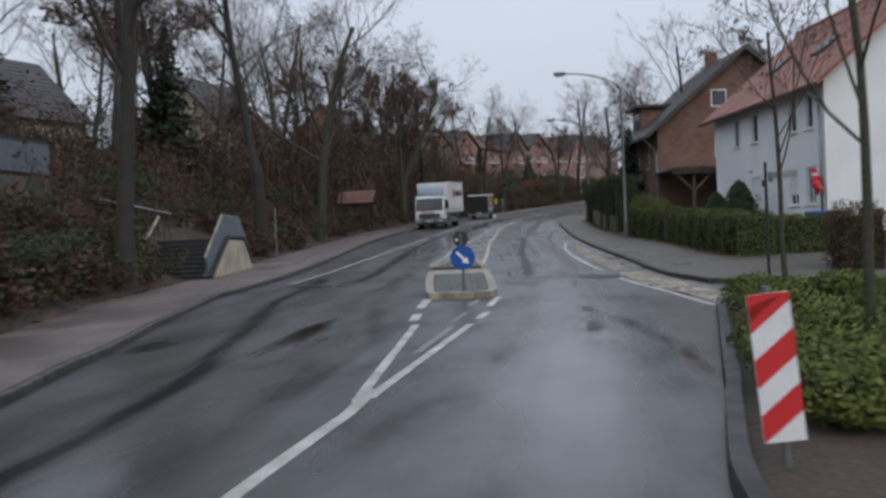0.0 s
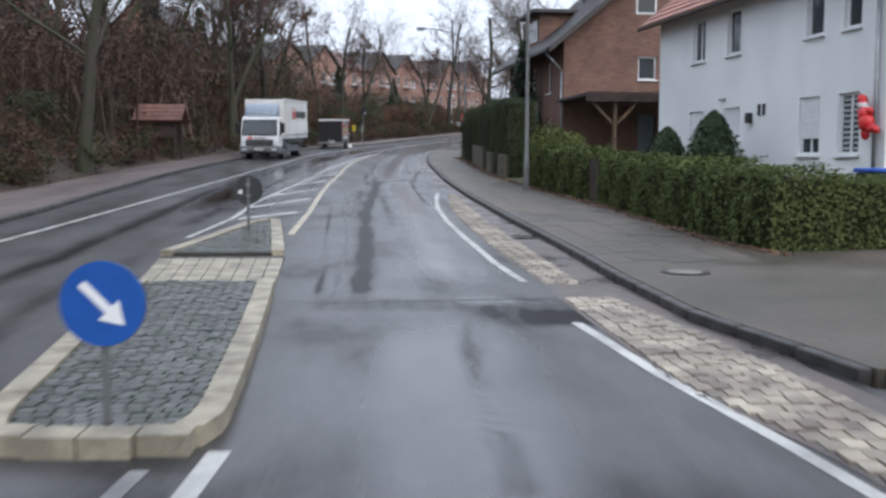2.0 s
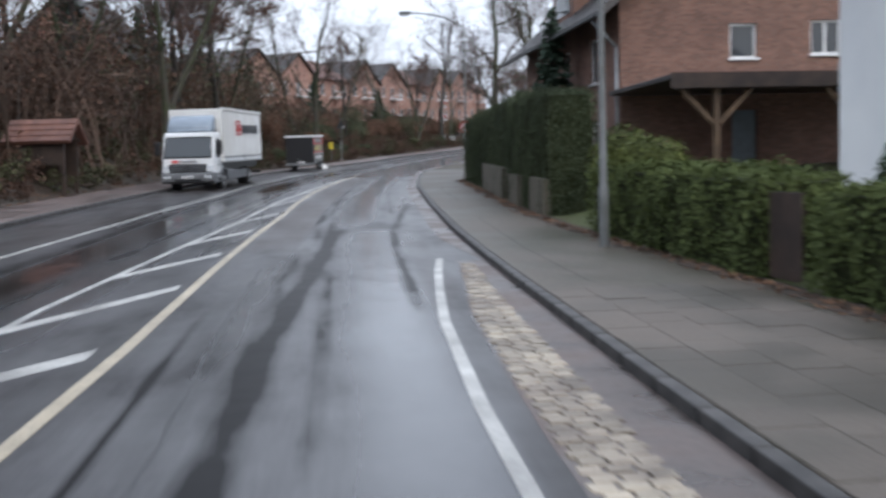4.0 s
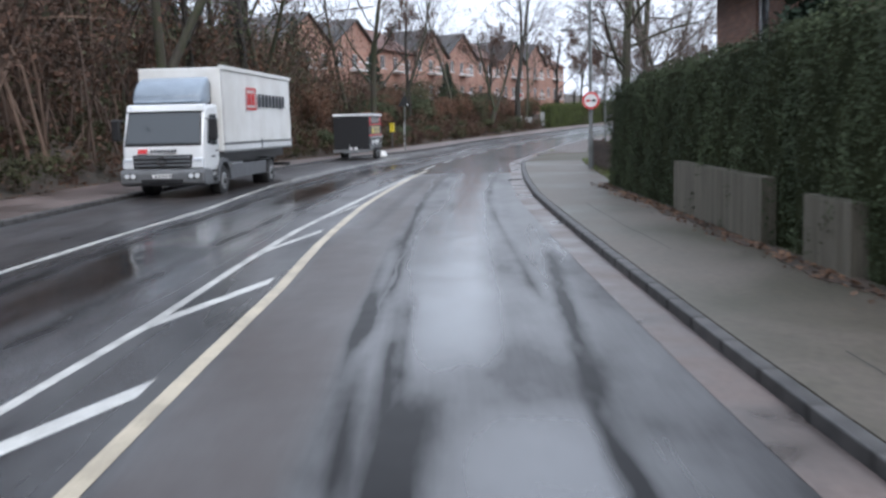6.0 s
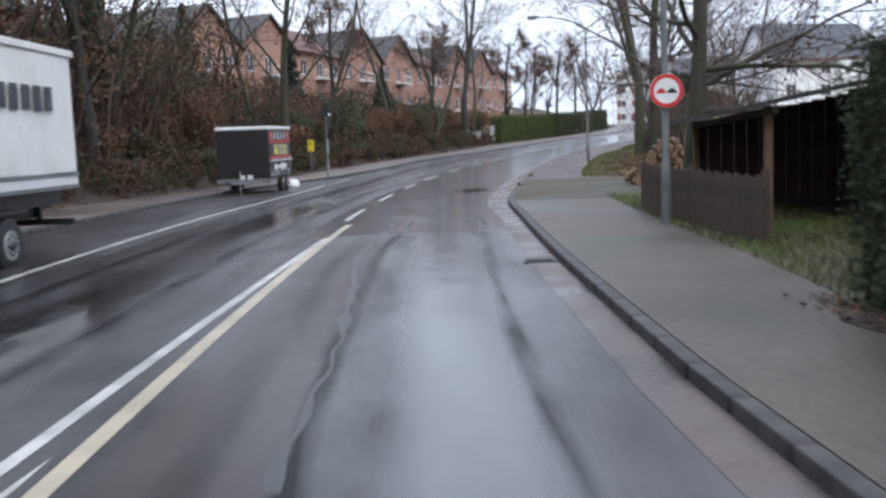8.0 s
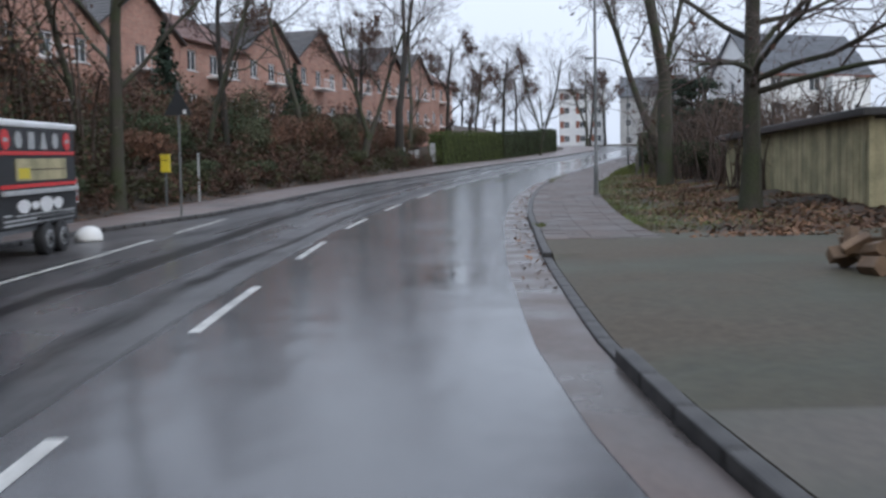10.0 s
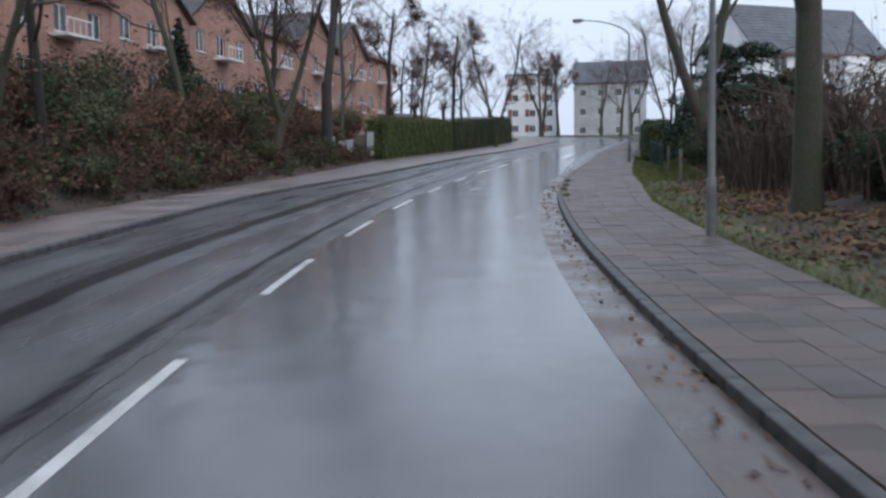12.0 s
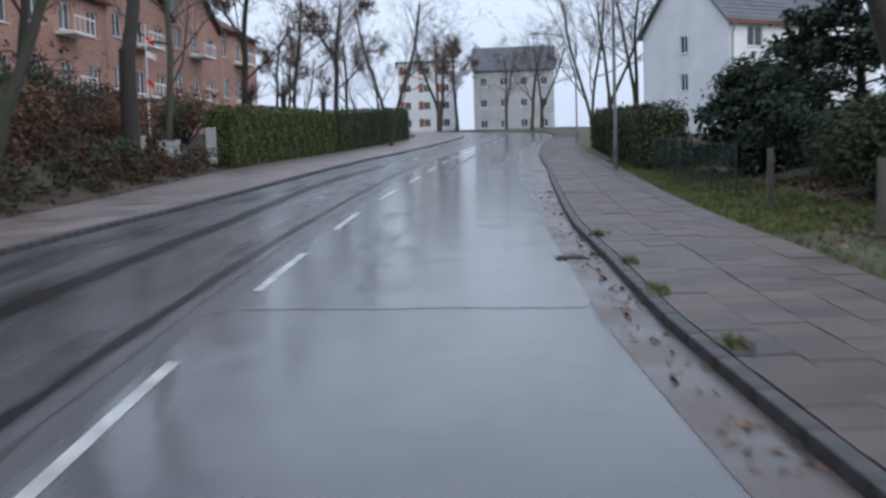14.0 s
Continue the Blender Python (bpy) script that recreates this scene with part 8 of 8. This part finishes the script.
for k in range(18):
    part("board", plate([(3.46, 3.49, 0.0 + 0.28 * k, 0.27 + 0.28 * k, 0, 2.68)]), M["wood"], lt)
# unseen end wall of dark boards, added so the inside looks shaded
for k in range(12):
    part("board", plate([(0.0 + 0.285 * k, 0.275 + 0.285 * k, 5.07, 5.1, 0, 2.05 + 0.05 * k)]), M["wood_dark"], lt)
part("beam", plate([(-0.05, 0.05, -0.4, 5.3, 1.95, 2.06)]), M["wood_dark"], lt)
p = sd(86.2, 7.2, 0.12)
bin_(float(p[0]), float(p[1]), float(p[2]), M["bin_dark"], "dark grey wheelie bin under the lean-to", 0)

# stacked split logs
wp = thing("log_pile", at(104.0, 5.75, 0.11), "heap of split brown firewood logs on the yard", "firewood")
lr = np.random.default_rng(9)
for row in range(7):
    n = 9 - row
    for k in range(n):
        bm = bmesh.new()
        r = lr.uniform(0.1, 0.15)
        pts = [(r * math.cos(a), r * math.sin(a)) for a in (np.array([0.2, 1.3, 2.2, 3.3, 4.6, 5.5]) + lr.normal(0, 0.15, 6))]
        prism(bm, pts, "y", -0.2, 0.22, 0.008)
        o = part("log", bm, M["wood"], wp)
        o.matrix_basis = pose(0.2 + row * 0.13 + k * 0.25 + lr.normal(0, 0.02), 0.2 + lr.normal(0, 0.07), 0.12 + row * 0.215, lr.normal(0, 4), lr.normal(0, 25), lr.normal(0, 9))
for k in range(26):
    bm = bmesh.new()
    r = lr.uniform(0.09, 0.14)
    prism(bm, [(r * math.cos(a), r * math.sin(a)) for a in (0.2, 1.6, 2.9, 4.4)], "y", -0.2, 0.2, 0.008)
    o = part("log", bm, M["wood"], wp)
    u = lr.uniform(0, 1)
    o.matrix_basis = pose(0.1 + u * 2.0, 0.8 + lr.normal(0, 0.22), 0.12 + lr.uniform(0, 0.5), lr.uniform(0, 360), lr.uniform(0, 360), lr.uniform(0, 360))

# boarded shed behind the verge
bs = thing("boarded_shed", at(116.6, 10.6, 0.15, 4), "long pale boarded shed with a flat dark roof", "shed")
for k in range(60):
    part("board", plate([(-0.02 - 0.012 * (k % 2), 0.02, 0.2 * k + 0.01, 0.2 * k + 0.19, -0.2, 2.45)]), M["wood_pale"], bs)
part("core", plate([(0.03, 3.4, 0.05, 12.0, -0.2, 2.4)]), M["wood_dark"], bs)
part("roof", box(bmesh.new(), -0.35, 3.7, -0.35, 12.3, 2.45, 2.66, 0.03), M["tile_dark"], bs, "flat dark felted roof")
part("end_wall", plate([(0.0, 3.4, -0.03, 0.04, -0.2, 2.4)]), M["wood_pale"], bs, "pale boarded end wall")
part("corner_post", plate([(-0.06, 0.06, -0.06, 0.06, -0.2, 2.45)]), M["wood_pale"], bs)

# low garden wall, fence posts and wire further up
for s0 in (151.0, 157.2, 170.0):
    fp = thing("fence_post", at(float(s0), float(BACK_R(s0)) + 1.5, ground_at(s0, float(BACK_R(s0)) + 1.5)), "short weathered concrete fence post", "fence post", "fence posts by the garden")
    part("post", box(bmesh.new(), -0.06, 0.06, -0.06, 0.06, -0.2, 1.25, 0.01), M["concrete"], fp)
gwall = ribbon("garden_wall", np.arange(124, 150, 1.0), 15.0, 15.3, 2.3, M["plaster_beige"], 2, 2.6, lab="pale garden wall behind the shrubs", cat="wall")

# warning sign seen from behind, a yellow box and a pale marker post
ts = thing("warning_sign", at(121.6, -8.5, 0.12), "triangular traffic sign seen from behind on a grey pole", "traffic sign")
part("pole", cyl(bmesh.new(), (0, 0, -0.1), (0, 0, 4.1), 0.035, n=10), M["pole_grey"], ts)
plate_ = part("plate", prism(bmesh.new(), [(-0.45, 3.1), (0.45, 3.1), (0.03, 3.87), (-0.03, 3.87)], "y", -0.05, -0.036, 0.004), M["dark_metal"], ts, "dark back of the triangle")
part("sticker", plate([(0.16, 0.26, -0.054, -0.051, 3.14, 3.26)]), M["white"], plate_)
part("clamp", plate([(-0.06, 0.06, -0.036, 0.04, 3.2, 3.24), (-0.06, 0.06, -0.036, 0.04, 3.55, 3.59)]), M["steel"], ts)
yb = thing("yellow_box", at(126.8, -10.95, 0.1, 6), "small yellow box on a grey post by the bank", "box")
ybox = part("box", box(bmesh.new(), -0.16, 0.16, -0.1, 0.1, 1.28, 1.9, 0.02), M["yellow"], yb)
part("lid", box(bmesh.new(), -0.18, 0.18, -0.12, 0.12, 1.9, 1.94, 0.01), M["yellow"], ybox)
part("slot", plate([(-0.1, 0.1, -0.104, -0.1005, 1.7, 1.73)]), M["black"], ybox)
part("post", box(bmesh.new(), -0.03, 0.03, -0.03, 0.03, -0.1, 1.28), M["pole_grey"], yb)
mp_ = thing("marker_post", at(130.6, -11.15, 0.12), "slim pale marker post at the foot of the bank", "post")
part("post", box(bmesh.new(), -0.04, 0.04, -0.04, 0.04, -0.1, 1.95, 0.015), M["curtain"], mp_)
part("band", box(bmesh.new(), -0.043, 0.043, -0.043, 0.043, 1.8, 1.85), M["steel"], mp_)

# small tiled hut beside the pavement
hut = thing("notice_hut", at(76.0, -12.9, 0.15), "small wooden notice hut with a brown tiled gable roof", "hut")
for x, y in ((0.55, -0.75), (0.55, 0.75), (-1.6, -0.75), (-1.6, 0.75)):
    part("post", box(bmesh.new(), x - 0.07, x + 0.07, y - 0.07, y + 0.07, -0.2, 2.15), M["wood_dark"], hut)
part("back_board", plate([(-1.66, -1.6, -0.75, 0.75, 0.6, 2.1), (-1.6, 0.5, 0.72, 0.78, 0.6, 2.1), (-1.6, 0.5, -0.78, -0.72, 1.2, 2.1)]), M["wood_dark"], hut)
part("beam", plate([(-1.8, 0.75, -0.82, -0.68, 2.15, 2.3), (-1.8, 0.75, 0.68, 0.82, 2.15, 2.3)]), M["wood_dark"], hut)
part("gable", prism(bmesh.new(), [(-0.95, 2.25), (0.95, 2.25), (0, 3.0)], "x", 0.62, 0.68), M["wood_dark"], hut)
tagged(roof_slope(hut, (-1.75, -1.15, 2.13), (2.75, 0, 0), (0, 1.15, 0.95), M["tile_brown"], 0.3, 0.3), "brown clay roof tiles", "", "", "stuff")
tagged(roof_slope(hut, (-1.75, 1.15, 2.13), (2.75, 0, 0), (0, -1.15, 0.95), M["tile_brown"], 0.3, 0.3), "brown clay roof tiles", "", "", "stuff")

# stairs up the bank
st = thing("bank_stairs", at(34.0, -11.65, 0.1), "dark concrete stairs up the bank with a beige cheek wall", "stairs")
for k in range(9):
    s_ = part("step", box(bmesh.new(), -2.5, -0.32, 0.26 * k - 0.25, 0.26 * k + 0.05, 0.155 * k - 0.2, 0.155 * (k + 1), 0.012), M["kerb"], st)
    part("riser", plate([(-2.48, -0.33, 0.26 * k - 0.258, 0.26 * k - 0.251, 0.155 * k + 0.002, 0.155 * (k + 1) - 0.035)]), M["black"], s_)
part("landing", plate([(-2.5, -0.32, 2.14, 4.6, 0.4, 1.4)]), M["concrete"], st)
part("cheek_wall", prism(bmesh.new(), [(0.0, -0.2), (5.6, -0.2), (5.5, 0.3), (4.4, 1.28), (2.4, 1.32), (1.95, 1.12)], "x", -0.3, 0.0, 0.01), M["plaster_beige"], st, "beige plastered cheek wall")
part("coping", prism(bmesh.new(), [(-0.05, 0.0), (1.9, 1.16), (2.38, 1.37), (4.42, 1.33), (5.55, 0.33), (5.6, 0.4), (4.45, 1.42), (2.35, 1.46), (1.85, 1.24), (-0.1, 0.1)], "x", -0.32, 0.03), M["dark_metal"], st, "dark metal coping")
part("rail_panel", prism(bmesh.new(), [(-0.1, 0.72), (2.1, 2.18), (4.4, 2.12), (5.5, 1.05), (5.48, 0.42), (4.45, 1.45), (2.35, 1.48), (0.15, 0.2)], "x", -0.2, -0.14), M["rail_grey"], st, "blue-grey railing panel")
part("handrail", cyl(bmesh.new(), (-0.17, -0.15, 0.74), (-0.17, 2.1, 2.22), 0.045, n=8), M["kerb_light"], st, "pale handrail")
part("handrail", cyl(cyl(bmesh.new(), (-0.17, 2.1, 2.22), (-0.17, 4.4, 2.16), 0.035, n=8), (-0.17, 4.4, 2.16), (-0.17, 5.5, 1.1), 0.035, n=8), M["steel"], st)
part("handrail", cyl(cyl(bmesh.new(), (-2.5, -0.2, 0.85), (-2.5, 2.1, 2.25), 0.05, n=8), (-2.5, -0.2, -0.1), (-2.5, -0.2, 0.85), 0.035, n=8), M["kerb_light"], st, "pale handrail")
for k in range(14):
    part("baluster", cyl(bmesh.new(), (-2.5 - 0.2 * k, 3.2, 1.3), (-2.5 - 0.2 * k, 3.2, 2.4 + 0.05 * k), 0.014, n=6), M["dark_metal"], st)
part("top_rail", cyl(bmesh.new(), (-2.4, 3.2, 2.38), (-5.2, 3.2, 3.08), 0.04, n=8), M["steel"], st)
ft = thing("raised_terrace", at(29.0, -17.5, 0.0), "ivy-stained retaining wall with a grey railing", "terrace")
part("wall", box(bmesh.new(), -4, 0.3, -4.5, 4.5, 0.5, 3.9, 0.02), M["concrete"], ft)
part("rail_panel", plate([(0.2, 0.26, 1.0, 4.5, 4.05, 5.1)]), M["rail_grey"], ft)
for k in range(22):
    part("baluster", plate([(0.22, 0.25, -4.4 + 0.24 * k, -4.37 + 0.24 * k, 3.9, 5.05)]), M["dark_metal"], ft)
part("top_rail", plate([(0.18, 0.28, -4.5, 4.5, 5.05, 5.12)]), M["dark_metal"], ft)

# wooden play hut up on the bank
ph = thing("play_hut", at(120, -23.5, ground_at(120, -23.5)), "weathered wooden play hut on stilts among the bushes", "hut")
for x in (-1, 1):
    for y in (-1, 1):
        part("post", plate([(x - 0.07, x + 0.07, y - 0.07, y + 0.07, -0.3, 2.0)]), M["wood"], ph)
part("cabin", box(bmesh.new(), -1.15, 1.15, -1.15, 1.15, 1.6, 3.3, 0.02), M["wood"], ph)
part("roof", box(bmesh.new(), -1.5, 1.5, -1.5, 1.5, 3.3, 3.5, 0.03), M["tile_dark"], ph)
part("railing", plate([(1.2, 1.26, -2.6, 1.2, 2.3, 2.38), (1.2, 1.26, -2.6, -2.52, 1.5, 2.3), (1.2, 1.26, -1.9, -1.82, 1.5, 2.3)]), M["wood_pale"], ph)

# post with a small dark plate by the foot of the stairs
bp_ = thing("stop_post", at(46.5, -12.0, 0.12), "thin grey post with a small dark plate beside the stairs", "sign post")
part("post", cyl(bmesh.new(), (0, 0, -0.1), (0, 0, 2.5), 0.035, n=10), M["steel"], bp_)
part("plate", box(bmesh.new(), -0.42, 0.05, -0.05, -0.035, 2.3, 2.55, 0.005), M["dark_metal"], bp_)

# green mesh fence in front of the garden hedge
mf = thing("mesh_fence", at(160.0, 6.9, 0.15), "dark green wire mesh fence along the garden", "fence")
fi = mf.matrix_world.inverted()
for s0 in np.arange(160.0, 186.1, 2.6):
    o = part("post", cyl(bmesh.new(), (0, 0, -0.2), (0, 0, 1.3), 0.025, n=8), M["fence_green"], mf)
    o.matrix_basis = fi @ at(float(s0), 6.95 - 0.006 * (s0 - 160), 0.15)
for z in (0.1, 1.22):
    q = np.arange(160.0, 186.1, 1.3)
    line = np.column_stack([sd(q, 6.95 - 0.006 * (q - 160), 0.15 + z), np.full(len(q), 0.008)])
    line[:, :3] = line[:, :3] @ np.array(fi.to_3x3()).T + np.array(fi.translation)
    part("rail_wire", quad_mesh("rail_wire", *tubes([line], 5), M["fence_green"]), None, mf)
wires = []
for z in np.arange(0.16, 1.2, 0.1):
    q = np.arange(160.0, 186.1, 2.6)
    line = np.column_stack([sd(q, 6.95 - 0.006 * (q - 160), 0.15 + z), np.full(len(q), 0.004)])
    wires.append(line)
for s0 in np.arange(160.0, 186.0, 0.12):
    p = sd(s0, 6.95 - 0.006 * (s0 - 160), 0.15)
    wires.append(np.array([[p[0], p[1], p[2] + 0.1, 0.004], [p[0], p[1], p[2] + 1.22, 0.004]]))
v, f = tubes(wires, 3)
tagged(part("wire_mesh", quad_mesh("wire_mesh", v @ np.array(fi.to_3x3()).T + np.array(fi.translation), f, M["fence_green"]), None, mf), "", "", "", "stuff")

# pollards behind the far hedge
pr = np.random.default_rng(12)
for s0, d0, h0 in ((203.0, -13.9, 3.9), (196.0, -14.2, 3.4), (214.0, -13.8, 4.0)):
    t = thing("pollard_tree", at(s0, d0, ground_at(s0, d0) - 0.2), "stubby pollarded tree with a fist of bare rods", "tree")
    v, f = tubes([np.array([[0, 0, 0, 0.2], [0.05, 0, h0 * 0.6, 0.15], [0, 0.05, h0, 0.2], [0, 0.05, h0 + 0.25, 0.08]])], 9)
    part("trunk", quad_mesh("trunk", v, f, M["bark_dark"], True), None, t)
    rods = []
    for _ in range(110):
        a, e, L = pr.uniform(0, 6.28), pr.uniform(0.15, 1.35), pr.uniform(0.7, 1.5)
        w = np.array([math.cos(a) * math.cos(e), math.sin(a) * math.cos(e), math.sin(e)])
        b = np.array([0, 0.05, h0]) + w * 0.1
        rods.append(np.array([[*b, 0.016], [*(b + w * L * 0.5 + [0, 0, 0.05]), 0.011], [*(b + w * L + [0, 0, 0.2]), 0.004]]))
    v, f = tubes(rods, 3)
    part("crown", quad_mesh("crown", v, f, M["twig"]), None, t)

# flagpole in the terrace garden
fp_ = thing("flagpole", at(187.0, -17.0, ground_at(187.0, -17.0)), "white flagpole with small limp red and pale pennants", "flagpole")
part("pole", cyl(bmesh.new(), (0, 0, -0.3), (0, 0, 6.4), 0.05, 0.03, 10), M["white"], fp_)
part("crossbar", cyl(bmesh.new(), (-0.5, 0, 5.3), (0.5, 0, 5.6), 0.025, n=8), M["white"], fp_)
for z, mat, w in ((5.75, "red", 0.45), (5.0, "white", 0.5), (3.6, "red", 0.3)):
    g = np.array([[0.03 + w * a, 0.05 * math.sin(5 * a + z), z - 0.3 * b - 0.25 * a] for a in np.linspace(0, 1, 6) for b in (0, 1)])
    g = np.concatenate([g, g + [0, 0.012, 0]])
    fc = [(2 * k, 2 * k + 2, 2 * k + 3, 2 * k + 1) for k in range(5)] + [(2 * k + 12, 2 * k + 13, 2 * k + 15, 2 * k + 14) for k in range(5)]
    part("pennant", mesh_of("pennant", g, fc, M[mat]), None, fp_, "small limp pennant")

# white boards by the start of the far hedge
for s0, d0, w, h in ((184.2, -12.9, 0.5, 1.7), (180.0, -13.6, 1.1, 0.8), (176.5, -13.8, 0.9, 0.8)):
    wb = thing("white_board", at(s0, d0, ground_at(s0, d0), 12), "white weathered garden board half hidden by twigs", "board", "boards by the far hedge")
    for k in range(4):
        part("board", box(bmesh.new(), -w / 2 + w * k / 4 + 0.01, -w / 2 + w * (k + 1) / 4 - 0.01, -0.02, 0.02, 0.25, h + 0.3 + 0.03 * (k % 2), 0.008), M["curtain"], wb)
    part("rail", plate([(-w / 2, w / 2, 0.021, 0.06, 0.5, 0.58), (-w / 2, w / 2, 0.021, 0.06, h, h + 0.08)]), M["curtain"], wb)
    part("post", plate([(-w / 2, -w / 2 + 0.08, 0.061, 0.14, -0.3, h + 0.2), (w / 2 - 0.08, w / 2, 0.061, 0.14, -0.3, h + 0.2)]), M["wood_dark"], wb)
